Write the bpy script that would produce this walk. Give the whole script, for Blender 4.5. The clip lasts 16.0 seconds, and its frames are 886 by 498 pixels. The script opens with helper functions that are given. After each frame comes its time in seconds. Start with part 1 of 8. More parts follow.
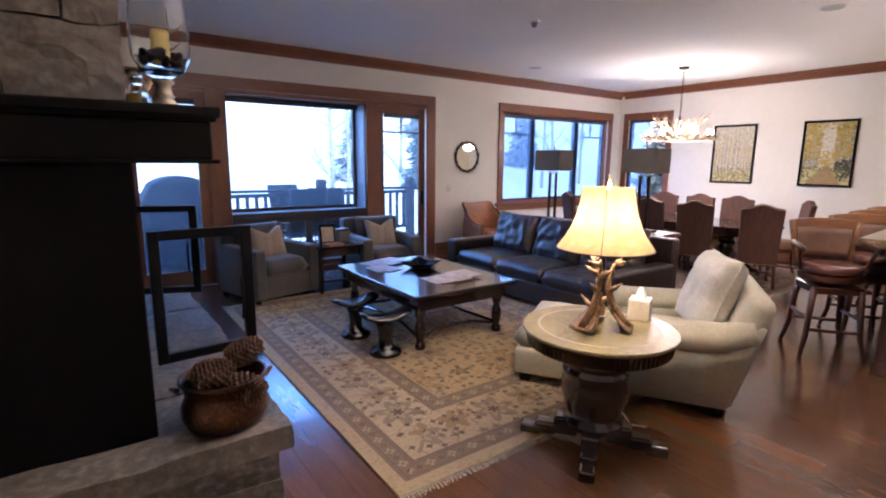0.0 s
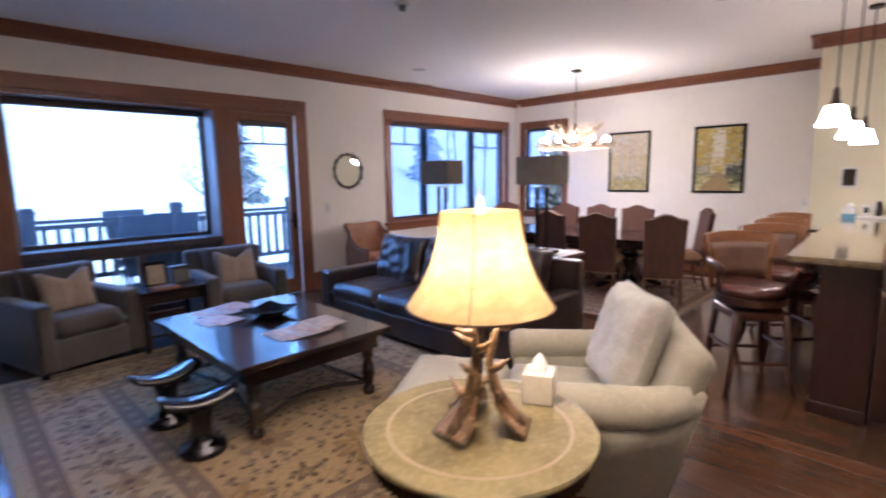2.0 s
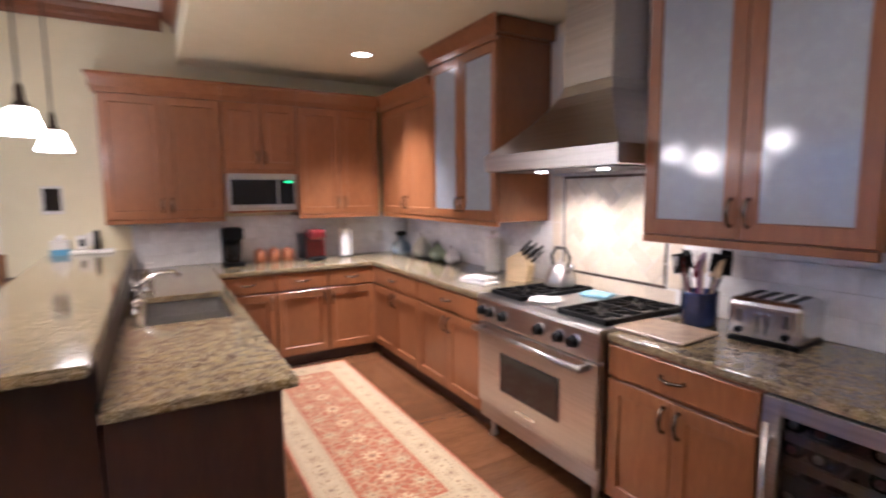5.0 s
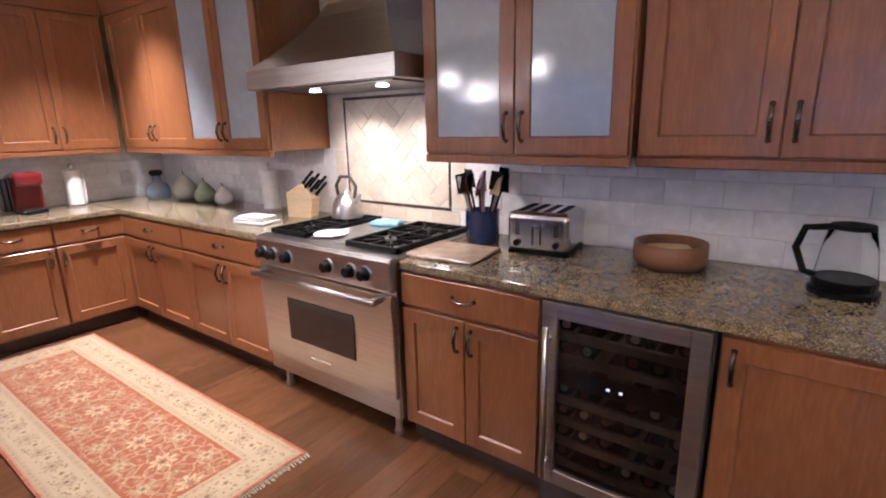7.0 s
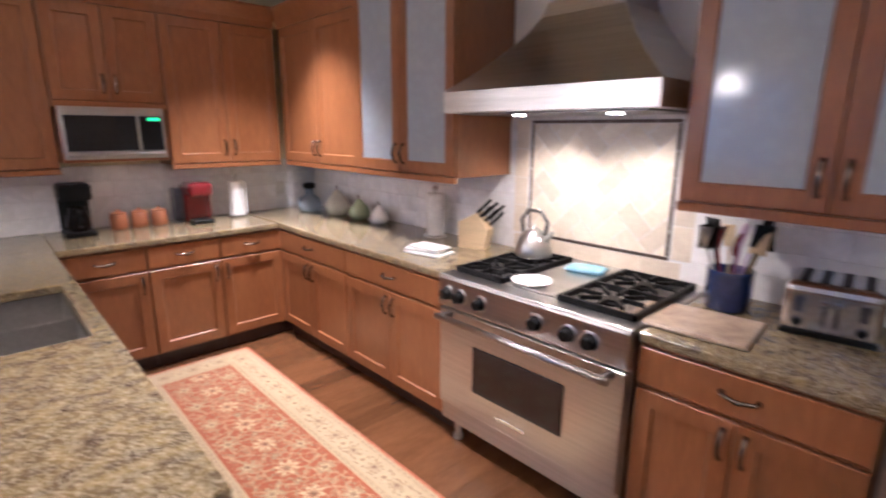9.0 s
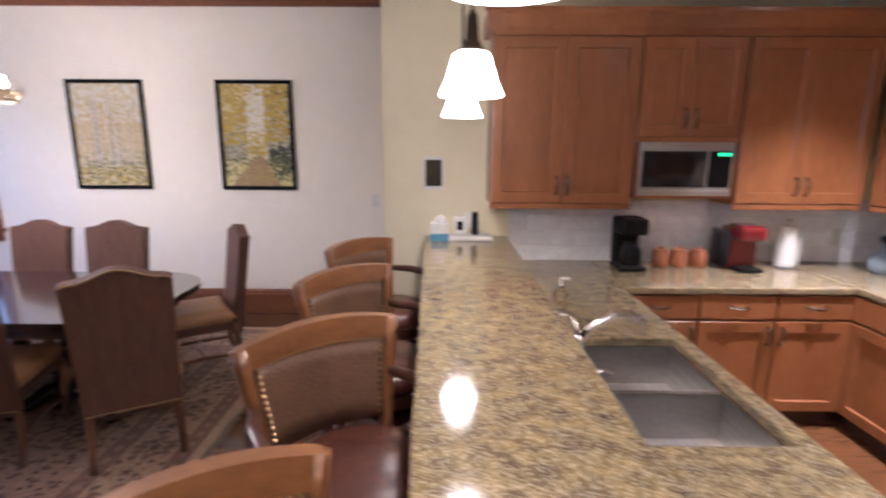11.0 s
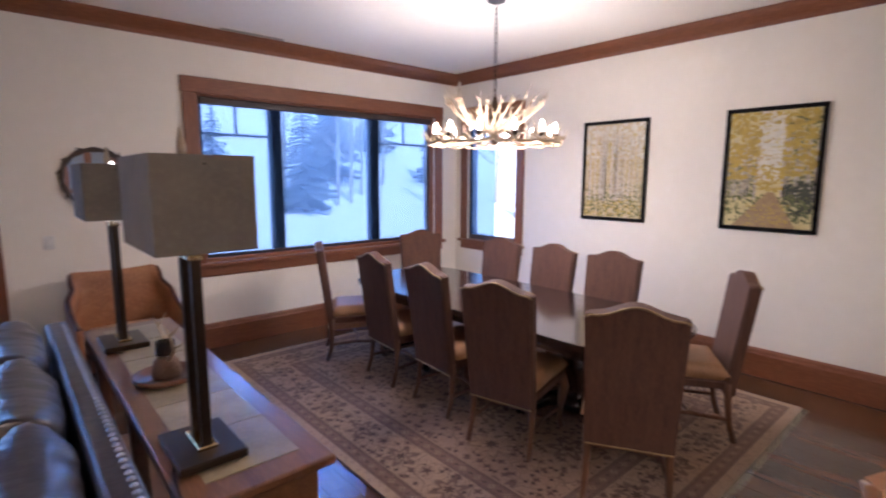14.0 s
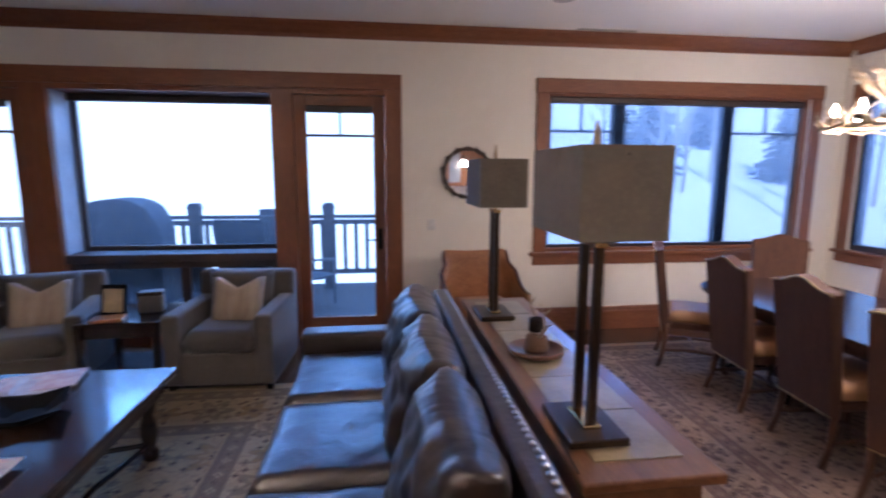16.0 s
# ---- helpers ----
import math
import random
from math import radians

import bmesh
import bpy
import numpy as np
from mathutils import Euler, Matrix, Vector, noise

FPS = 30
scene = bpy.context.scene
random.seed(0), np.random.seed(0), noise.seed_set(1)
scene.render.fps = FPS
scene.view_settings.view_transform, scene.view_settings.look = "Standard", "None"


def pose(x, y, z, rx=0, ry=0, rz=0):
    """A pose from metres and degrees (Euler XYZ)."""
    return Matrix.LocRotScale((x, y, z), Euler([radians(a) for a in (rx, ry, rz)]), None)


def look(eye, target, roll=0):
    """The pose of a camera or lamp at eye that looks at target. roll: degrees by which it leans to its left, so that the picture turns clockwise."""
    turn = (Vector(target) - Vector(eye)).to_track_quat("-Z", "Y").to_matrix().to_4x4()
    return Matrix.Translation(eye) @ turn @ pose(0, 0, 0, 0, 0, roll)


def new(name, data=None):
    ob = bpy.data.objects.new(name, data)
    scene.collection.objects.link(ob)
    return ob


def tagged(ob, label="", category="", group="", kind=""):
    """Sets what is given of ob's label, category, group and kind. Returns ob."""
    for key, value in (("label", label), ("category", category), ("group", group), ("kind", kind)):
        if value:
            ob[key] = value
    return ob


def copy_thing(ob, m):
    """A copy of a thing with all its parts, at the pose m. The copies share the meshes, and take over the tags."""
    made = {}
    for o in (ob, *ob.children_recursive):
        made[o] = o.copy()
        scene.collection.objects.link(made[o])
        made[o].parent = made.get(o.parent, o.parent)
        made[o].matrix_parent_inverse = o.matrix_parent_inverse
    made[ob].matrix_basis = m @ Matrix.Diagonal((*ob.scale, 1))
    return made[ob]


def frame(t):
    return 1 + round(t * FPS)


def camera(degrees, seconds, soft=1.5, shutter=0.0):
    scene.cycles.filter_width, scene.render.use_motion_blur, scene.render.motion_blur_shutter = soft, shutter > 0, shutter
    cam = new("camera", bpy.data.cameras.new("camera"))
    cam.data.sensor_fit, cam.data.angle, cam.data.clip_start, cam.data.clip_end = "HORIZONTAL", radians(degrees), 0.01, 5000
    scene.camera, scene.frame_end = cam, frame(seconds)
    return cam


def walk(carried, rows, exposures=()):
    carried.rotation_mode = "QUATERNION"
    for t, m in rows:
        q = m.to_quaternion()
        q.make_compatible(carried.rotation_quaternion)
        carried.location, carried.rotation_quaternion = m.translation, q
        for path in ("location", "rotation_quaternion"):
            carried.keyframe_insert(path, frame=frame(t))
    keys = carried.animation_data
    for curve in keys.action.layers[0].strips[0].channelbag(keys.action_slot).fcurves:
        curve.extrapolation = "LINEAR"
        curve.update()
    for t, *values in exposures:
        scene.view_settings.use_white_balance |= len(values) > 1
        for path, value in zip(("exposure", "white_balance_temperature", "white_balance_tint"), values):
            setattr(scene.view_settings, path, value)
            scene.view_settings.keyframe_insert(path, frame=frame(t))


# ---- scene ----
cam = camera(83.2, 16.0, soft=2.0, shutter=0.5)
PATH = [
    (0, (1.025, 0.287, 1.638), (2.168, 1.892, 1.292), 0.5),
    (0.5, (1.175, 0.416, 1.634), (2.341, 2.007, 1.304), -0.4),
    (1, (1.443, 0.565, 1.642), (2.624, 2.15, 1.334), -0.3),
    (1.5, (1.706, 0.778, 1.62), (2.938, 2.326, 1.323), 0.3),
    (2, (2.018, 0.869, 1.628), (3.428, 2.258, 1.337), -0.9),
    (2.5, (2.421, 0.931, 1.643), (4.061, 2.041, 1.363), -1.2),
    (3, (2.867, 0.99, 1.563), (4.711, 1.716, 1.297), 0.2),
    (3.5, (3.246, 1.013, 1.576), (5.207, 1.304, 1.314), -0.2),
    (4, (3.635, 0.976, 1.598), (5.617, 0.886, 1.344), -0.2),
    (4.5, (3.922, 0.886, 1.576), (5.842, 0.379, 1.334), 0.2),
    (5, (4.085, 0.855, 1.574), (5.807, -0.137, 1.347), -0.5),
    (5.2, (4.135, 0.84, 1.567), (5.751, -0.315, 1.328), -0.9),
    (7.3, (4.286, 0.631, 1.496), (5.427, -0.935, 0.999), -1.0),
    (7.5, (4.335, 0.62, 1.517), (5.469, -0.951, 1.018), -0.8),
    (8, (4.475, 0.596, 1.551), (5.645, -0.952, 1.068), -0.5),
    (8.2, (4.542, 0.611, 1.555), (5.737, -0.92, 1.08), -0.2),
    (10.3, (5.557, 1.152, 1.731), (7.426, 0.607, 1.274), 0.3),
    (10.5, (5.604, 1.254, 1.723), (7.514, 0.871, 1.274), 0.5),
    (11, (5.714, 1.49, 1.722), (7.673, 1.5, 1.319), 0.3),
    (11.5, (5.778, 1.7, 1.729), (7.714, 2.047, 1.365), -0.1),
    (12, (5.874, 1.815, 1.73), (7.73, 2.483, 1.403), -0.6),
    (12.5, (5.905, 1.878, 1.737), (7.683, 2.742, 1.433), -0.4),
    (13, (5.891, 1.916, 1.737), (7.533, 3.019, 1.442), -0.3),
    (13.5, (5.864, 1.931, 1.739), (7.359, 3.228, 1.452), -0.1),
    (14, (5.817, 1.977, 1.739), (7.129, 3.46, 1.455), 0.2),
    (14.5, (5.759, 2.041, 1.732), (6.864, 3.685, 1.453), 0.2),
    (15, (5.707, 2.087, 1.725), (6.589, 3.86, 1.442), -0.1),
    (15.5, (5.637, 2.108, 1.72), (6.238, 3.993, 1.427), 0.2),
    (16, (5.552, 2.107, 1.72), (5.804, 4.068, 1.418), 0.2),
]
walk(cam, [(t, look(eye, target, roll)) for t, eye, target, roll in PATH],
     exposures=[(0, 1.40, 5420, 24), (1.5, 1.36, 5400, 24), (3, 1.16, 5380, 24), (5, 1.24, 5360, 24), (8, 1.24, 5380, 24), (11, 1.18, 5300, 24), (14, 1.08, 5460, 24), (16, 1.12, 5580, 24)])

# ---- light ----
world = bpy.data.worlds.new("sky")
scene.world = world
world.use_nodes = True
wn = world.node_tree
sky = wn.nodes.new("ShaderNodeTexSky")
sky.sky_type, sky.sun_disc = "NISHITA", False
sky.sun_elevation, sky.sun_rotation = radians(38), radians(200)
wn.links.new(sky.outputs[0], wn.nodes["Background"].inputs[0])
wn.nodes["Background"].inputs[1].default_value = 0.15


def lamp(name, kind, m, energy, colour, size=0.1, size_y=None, **more):
    d = bpy.data.lights.new(name, kind)
    d.energy, d.color = energy, colour
    if kind == "AREA":
        d.size = size
        if size_y:
            d.shape, d.size_y = "RECTANGLE", size_y
        else:
            d.shape = "DISK"
    elif kind == "SUN":
        d.angle = size
    else:
        d.shadow_soft_size = size
    if kind == "SPOT":
        d.spot_size, d.spot_blend = radians(more.get("cone", 100)), more.get("blend", 0.6)
    ob = new(name, d)
    ob.matrix_world = m
    return ob


WARM, SKYBLUE = (1.0, 0.78, 0.55), (0.34, 0.57, 1.0)
lamp("sun", "SUN", look((-6, -20, 16), (0, 0, 0)), 3.4, (1, 0.96, 0.90), radians(0.5))
# area lamps added out of view above the window heads, boosting the open sky
lamp("sky_living", "AREA", look((3.4, 10.4, 3.75), (3.6, 3.5, 0.4)), 110, SKYBLUE, 5.0, 1.5)
lamp("sky_dining", "AREA", look((9.0, 10.4, 3.75), (8.7, 3.5, 0.4)), 120, SKYBLUE, 3.6, 1.5)
lamp("sky_side", "AREA", look((13.6, 6.6, 3.7), (8.0, 6.0, 0.6)), 70, SKYBLUE, 1.5, 1.2)
# recessed cans of the kitchen ceiling; the third is unseen, added for the counter
CANS = ((8.19, -0.74, 340), (6.45, -0.30, 220), (4.7, -0.85, 3))
for cx, cy, power in CANS:
    lamp("can_light", "SPOT", look((cx, cy, 2.72), (cx, cy, 0)), power, (1, 0.88, 0.74), 0.06, cone=88, blend=1.0)
# unseen living room cans, added behind and over the walk
for cx, cy in ((2.3, 0.4), (4.6, 1.2)):
    lamp("can_light", "SPOT", look((cx, cy, 3.12), (cx, cy, 0)), 2, (1, 0.84, 0.66), 0.06, cone=130)

# ---- materials ----
def mat(name, base, rough=0.5, metal=0.0, var=None, scale=8.0, fine=None, bump=0.0, stretch=(1, 1, 1), coat=0.0, obrand=0.0, bump_scale=None, spec=0.5, sheen=0.0):
    """Two scales of noise over a base colour, with relief."""
    m = bpy.data.materials.new(name)
    m.use_nodes = True
    nt = m.node_tree
    b = nt.nodes["Principled BSDF"]
    b.inputs["Roughness"].default_value, b.inputs["Metallic"].default_value = rough, metal
    b.inputs["Coat Weight"].default_value = coat
    b.inputs["Coat Roughness"].default_value = 0.12
    b.inputs["Specular IOR Level"].default_value = spec
    b.inputs["Sheen Weight"].default_value = sheen
    var = var or tuple(c * 0.8 for c in base)
    fine = fine or tuple(c * 1.12 for c in base)
    co = nt.nodes.new("ShaderNodeTexCoord")
    mp = nt.nodes.new("ShaderNodeMapping")
    mp.inputs["Scale"].default_value = stretch
    src = co.outputs["Object"]
    if obrand:
        oi = nt.nodes.new("ShaderNodeObjectInfo")
        ad = nt.nodes.new("ShaderNodeVectorMath")
        ad.operation = "MULTIPLY_ADD"
        ad.inputs[1].default_value = (17, 17, 17)
        nt.links.new(oi.outputs["Random"], ad.inputs[0])
        nt.links.new(src, ad.inputs[2])
        src = ad.outputs[0]
    nt.links.new(src, mp.inputs[0])
    n1, n2 = nt.nodes.new("ShaderNodeTexNoise"), nt.nodes.new("ShaderNodeTexNoise")
    n1.inputs["Scale"].default_value, n2.inputs["Scale"].default_value = scale, scale * 7
    n1.inputs["Detail"].default_value, n2.inputs["Detail"].default_value = 4, 3
    m1, m2 = nt.nodes.new("ShaderNodeMix"), nt.nodes.new("ShaderNodeMix")
    for mm in (m1, m2):
        mm.data_type = "RGBA"
    r1 = nt.nodes.new("ShaderNodeMapRange")
    r1.inputs[1].default_value, r1.inputs[2].default_value = 0.3, 0.7
    nt.links.new(mp.outputs[0], n1.inputs[0]), nt.links.new(mp.outputs[0], n2.inputs[0])
    nt.links.new(n1.outputs[0], r1.inputs[0]), nt.links.new(r1.outputs[0], m1.inputs[0])
    m1.inputs[6].default_value, m1.inputs[7].default_value = (*base, 1), (*var, 1)
    r2 = nt.nodes.new("ShaderNodeMapRange")
    r2.inputs[1].default_value, r2.inputs[2].default_value, r2.inputs[4].default_value = 0.45, 0.75, 0.6
    nt.links.new(n2.outputs[0], r2.inputs[0]), nt.links.new(r2.outputs[0], m2.inputs[0])
    nt.links.new(m1.outputs[2], m2.inputs[6])
    m2.inputs[7].default_value = (*fine, 1)
    out = m2.outputs[2]
    if obrand:
        hs = nt.nodes.new("ShaderNodeHueSaturation")
        rr = nt.nodes.new("ShaderNodeMapRange")
        rr.inputs[3].default_value, rr.inputs[4].default_value = 1 - obrand, 1 + obrand
        nt.links.new(oi.outputs["Random"], rr.inputs[0]), nt.links.new(rr.outputs[0], hs.inputs["Value"])
        nt.links.new(out, hs.inputs["Color"])
        out = hs.outputs[0]
    nt.links.new(out, b.inputs["Base Color"])
    if bump:
        bp = nt.nodes.new("ShaderNodeBump")
        bp.inputs["Strength"].default_value, bp.inputs["Distance"].default_value = bump, 0.01
        if bump_scale:
            n3 = nt.nodes.new("ShaderNodeTexNoise")
            n3.inputs["Scale"].default_value = bump_scale
            n3.inputs["Detail"].default_value = 3
            nt.links.new(mp.outputs[0], n3.inputs[0])
            nt.links.new(n3.outputs[0], bp.inputs["Height"])
        else:
            nt.links.new(n2.outputs[0], bp.inputs["Height"])
        nt.links.new(bp.outputs[0], b.inputs["Normal"])
    return m


def glow(name, colour, strength):
    m = bpy.data.materials.new(name)
    m.use_nodes = True
    b = m.node_tree.nodes["Principled BSDF"]
    b.inputs["Base Color"].default_value = (*colour, 1)
    b.inputs["Emission Color"].default_value, b.inputs["Emission Strength"].default_value = (*colour, 1), strength
    return m


def glassy(name, colour=(1, 1, 1), rough=0.0, ior=1.45, weight=1.0):
    m = bpy.data.materials.new(name)
    m.use_nodes = True
    b = m.node_tree.nodes["Principled BSDF"]
    b.inputs["Base Color"].default_value, b.inputs["Roughness"].default_value = (*colour, 1), rough
    b.inputs["IOR"].default_value, b.inputs["Transmission Weight"].default_value = ior, weight
    return m


PLASTER = mat("plaster", (0.80, 0.75, 0.66), 0.85, scale=1.2, var=(0.77, 0.72, 0.63), fine=(0.82, 0.77, 0.69), bump=0.12, bump_scale=40)
PLASTER_Y = mat("yellow plaster", (0.72, 0.66, 0.46), 0.85, scale=1.2, var=(0.69, 0.63, 0.43), fine=(0.74, 0.68, 0.49), bump=0.12, bump_scale=40)
CEIL = mat("ceiling paint", (0.87, 0.83, 0.76), 0.9, scale=1.5, var=(0.85, 0.81, 0.74), fine=(0.88, 0.84, 0.77), bump=0.1, bump_scale=60)
TRIM = mat("stained fir trim", (0.195, 0.073, 0.030), 0.42, scale=3, var=(0.17, 0.055, 0.022), fine=(0.30, 0.115, 0.048), stretch=(0.6, 6, 6), bump=0.06, coat=0.15)
TRIMV = mat("stained fir upright", (0.195, 0.073, 0.030), 0.42, scale=3, var=(0.17, 0.055, 0.022), fine=(0.30, 0.115, 0.048), stretch=(6, 6, 0.6), bump=0.06, coat=0.15)
TRIMY = mat("stained fir trim along", (0.195, 0.073, 0.030), 0.42, scale=3, var=(0.17, 0.055, 0.022), fine=(0.30, 0.115, 0.048), stretch=(6, 0.6, 6), bump=0.06, coat=0.15)
CABINET = mat("cherry cabinet wood", (0.245, 0.095, 0.034), 0.34, scale=2.5, var=(0.205, 0.074, 0.025), fine=(0.325, 0.130, 0.046), stretch=(5, 5, 0.7), bump=0.04, coat=0.2, obrand=0.1)
DARKWOOD = mat("dark walnut", (0.026, 0.012, 0.008), 0.20, scale=4, var=(0.016, 0.008, 0.006), fine=(0.042, 0.020, 0.012), stretch=(4, 0.8, 4), bump=0.02, coat=0.9)
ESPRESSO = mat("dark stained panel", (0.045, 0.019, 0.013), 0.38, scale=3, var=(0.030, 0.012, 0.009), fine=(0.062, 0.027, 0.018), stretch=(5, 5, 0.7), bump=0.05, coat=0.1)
BLACKWOOD = mat("black painted wood", (0.004, 0.0035, 0.0035), 0.6, spec=0.1, scale=5, stretch=(1, 4, 4), bump=0.05)
FLOOR = mat("plank floor", (0.110, 0.047, 0.019), 0.20, scale=2.2, var=(0.086, 0.035, 0.014), fine=(0.140, 0.062, 0.025), stretch=(0.7, 7, 7), bump=0.03, coat=0.3, obrand=0.2)
STONE = mat("grey ledge stone", (0.145, 0.126, 0.105), 0.85, scale=3.5, var=(0.075, 0.064, 0.054), fine=(0.24, 0.215, 0.18), bump=0.9, bump_scale=14, obrand=0.2)
STEEL = mat("brushed steel", (0.56, 0.545, 0.53), 0.29, metal=1.0, scale=3, stretch=(0.5, 20, 20), bump=0.02)
DARKSTEEL = mat("dark steel", (0.16, 0.15, 0.15), 0.3, metal=1.0, scale=3)
CHROME = mat("chrome", (0.75, 0.75, 0.75), 0.1, metal=1.0)
BLACK = mat("black iron", (0.006, 0.006, 0.006), 0.45, spec=0.15, scale=20, bump=0.1)
BRONZE = mat("oiled bronze", (0.055, 0.035, 0.022), 0.38, metal=0.8, scale=20)
COPPER = mat("worn copper", (0.17, 0.085, 0.05), 0.30, metal=1.0, scale=9, var=(0.07, 0.038, 0.028), fine=(0.30, 0.17, 0.10), bump=0.15)
WHITE = mat("white ceramic", (0.78, 0.76, 0.72), 0.25, scale=4)
PAPER = mat("white paper", (0.80, 0.79, 0.76), 0.8, scale=9, bump=0.1)
LEATHER = mat("dark brown leather", (0.030, 0.018, 0.015), 0.36, scale=6, var=(0.018, 0.011, 0.010), fine=(0.045, 0.028, 0.022), bump=0.5, bump_scale=13, spec=0.8, coat=0.25)
LEATHER.node_tree.nodes["Principled BSDF"].inputs["Coat Roughness"].default_value = 0.30
TAN = mat("tan leather", (0.36, 0.150, 0.055), 0.40, scale=6, var=(0.24, 0.095, 0.038), fine=(0.40, 0.19, 0.085), bump=0.15, bump_scale=22)
RUST = mat("striped rust fabric", (0.102, 0.042, 0.023), 0.8, scale=5, var=(0.060, 0.023, 0.013), fine=(0.155, 0.066, 0.036), stretch=(7, 7, 0.15), bump=0.12, sheen=0.05)
SEATFAB = mat("gold seat leather", (0.40, 0.21, 0.095), 0.5, scale=7, bump=0.15)
LINEN = mat("beige linen", (0.42, 0.385, 0.28), 0.92, scale=5, var=(0.37, 0.338, 0.24), fine=(0.49, 0.45, 0.34), bump=0.35, bump_scale=160, sheen=0.2)
PILLOW = mat("pale linen pillow", (0.55, 0.525, 0.455), 0.92, scale=5, bump=0.35, bump_scale=140, sheen=0.2)
GREYFAB = mat("grey brown fabric", (0.088, 0.077, 0.067), 0.9, scale=6, bump=0.3, bump_scale=130, sheen=0.2)
CUSHFAB = mat("striped cushion fabric", (0.36, 0.29, 0.22), 0.9, scale=4, var=(0.26, 0.19, 0.14), stretch=(9, 1, 1), bump=0.2)
LEGWOOD = mat("carved walnut leg", (0.14, 0.060, 0.030), 0.4, scale=6, stretch=(4, 4, 0.8), coat=0.2)
STOOLWOOD = mat("honey stained rail", (0.215, 0.092, 0.032), 0.3, scale=5, var=(0.14, 0.055, 0.020), stretch=(1, 4, 4), coat=0.35)
STOOLLEG = mat("reddish dark leg", (0.080, 0.030, 0.018), 0.35, scale=5, stretch=(4, 4, 0.8), coat=0.25)
STOOLLEA = mat("maroon leather", (0.115, 0.040, 0.026), 0.26, scale=7, var=(0.075, 0.026, 0.018), bump=0.12, spec=0.6)
STOOLBACK = mat("brown woven leather", (0.150, 0.078, 0.042), 0.5, scale=14, var=(0.10, 0.050, 0.028), bump=0.3, bump_scale=90)
ANTLER = mat("antler", (0.26, 0.155, 0.070), 0.45, scale=9, var=(0.13, 0.068, 0.028), fine=(0.46, 0.34, 0.19), stretch=(1, 1, 1), bump=0.2)
ANTLERW = mat("pale antler", (0.44, 0.35, 0.24), 0.5, scale=9, var=(0.30, 0.21, 0.12), bump=0.2)
NAIL = mat("brass nailhead", (0.42, 0.30, 0.15), 0.3, metal=1.0)
SILVERNAIL = mat("pewter nailhead", (0.42, 0.42, 0.44), 0.35, metal=1.0)
GRANITE_TOP = mat("gold granite", (0.245, 0.178, 0.076), 0.09, scale=24, var=(0.060, 0.040, 0.025), fine=(0.70, 0.62, 0.45), stretch=(1, 0.7, 1), bump=0.0, coat=0.25)
MARBLE = mat("honey stone top", (0.28, 0.232, 0.105), 0.20, scale=6, var=(0.18, 0.145, 0.06), fine=(0.36, 0.305, 0.16), coat=0.3)
TILE = mat("white glazed tile", (0.86, 0.86, 0.86), 0.25, scale=3, obrand=0.05, coat=0.2)
TILEC = mat("cream stone tile", (0.70, 0.63, 0.52), 0.4, scale=9, var=(0.62, 0.54, 0.43), obrand=0.12, bump=0.15)
TILED = mat("bronze tile strip", (0.10, 0.07, 0.055), 0.35, metal=0.3, scale=20, obrand=0.2)
GROUT = mat("grout", (0.76, 0.75, 0.74), 0.9, scale=30)
FROST = mat("frosted white glass", (0.33, 0.36, 0.39), 0.10, scale=3, var=(0.31, 0.34, 0.37), coat=0.6)
SNOW = mat("snow", (0.90, 0.90, 0.91), 0.8, scale=0.4, var=(0.86, 0.87, 0.89), bump=0.3, bump_scale=1.5)
DECKW = mat("weathered deck board", (0.075, 0.062, 0.055), 0.8, scale=3, stretch=(0.5, 6, 6), bump=0.1, obrand=0.15)
RAILW = mat("brown stained rail", (0.040, 0.026, 0.020), 0.7, scale=4, stretch=(1, 4, 4))
SLING = mat("grey sling mesh", (0.045, 0.05, 0.055), 0.7, scale=30)
# spruce needles paled in colour to stand for the hazy view
SPRUCE = mat("hazed spruce needles", (0.09, 0.115, 0.105), 0.8, scale=3, var=(0.05, 0.07, 0.06), fine=(0.22, 0.25, 0.25))
BARK = mat("aspen bark", (0.42, 0.40, 0.36), 0.8, scale=6, var=(0.2, 0.18, 0.16), stretch=(1, 1, 4))
SASH = mat("dark clad sash", (0.050, 0.036, 0.034), 0.45, scale=6)
PANE = glassy("window glass", (0.98, 1, 1), 0.0, 1.08)
CLEAR = glassy("clear glass", (0.97, 0.98, 0.98), 0.0, 1.35)
MIRROR = mat("mirror", (0.85, 0.86, 0.87), 0.02, metal=1.0, scale=1, var=(0.84, 0.85, 0.86), fine=(0.85, 0.86, 0.87))
SHADE_DARK = mat("taupe linen shade", (0.175, 0.150, 0.120), 0.85, scale=8, bump=0.2, bump_scale=120)
WAX = mat("yellow candle wax", (0.62, 0.47, 0.13), 0.5, scale=6)
CONE = mat("pine cone", (0.12, 0.062, 0.036), 0.8, scale=20, fine=(0.22, 0.13, 0.08), bump=0.4)
BULB = glow("lit bulb", (1.0, 0.84, 0.60), 22)
CANGLOW = glow("lit lens", (1.0, 0.90, 0.75), 14)
GREEN_LED = glow("green display", (0.05, 0.9, 0.25), 0.9)

# ---- mesh helpers ----
def part(name, bm, material, parent=None, label="", smooth=False, **tags):
    me = bpy.data.meshes.new(name)
    bmesh.ops.recalc_face_normals(bm, faces=bm.faces)
    bm.to_mesh(me)
    bm.free()
    for ma in material if isinstance(material, (list, tuple)) else (material,):
        me.materials.append(ma)
    if smooth:
        me.polygons.foreach_set("use_smooth", [True] * len(me.polygons))
    ob = new(name, me)
    ob.parent = parent
    return tagged(ob, label, **tags) if label or tags else ob


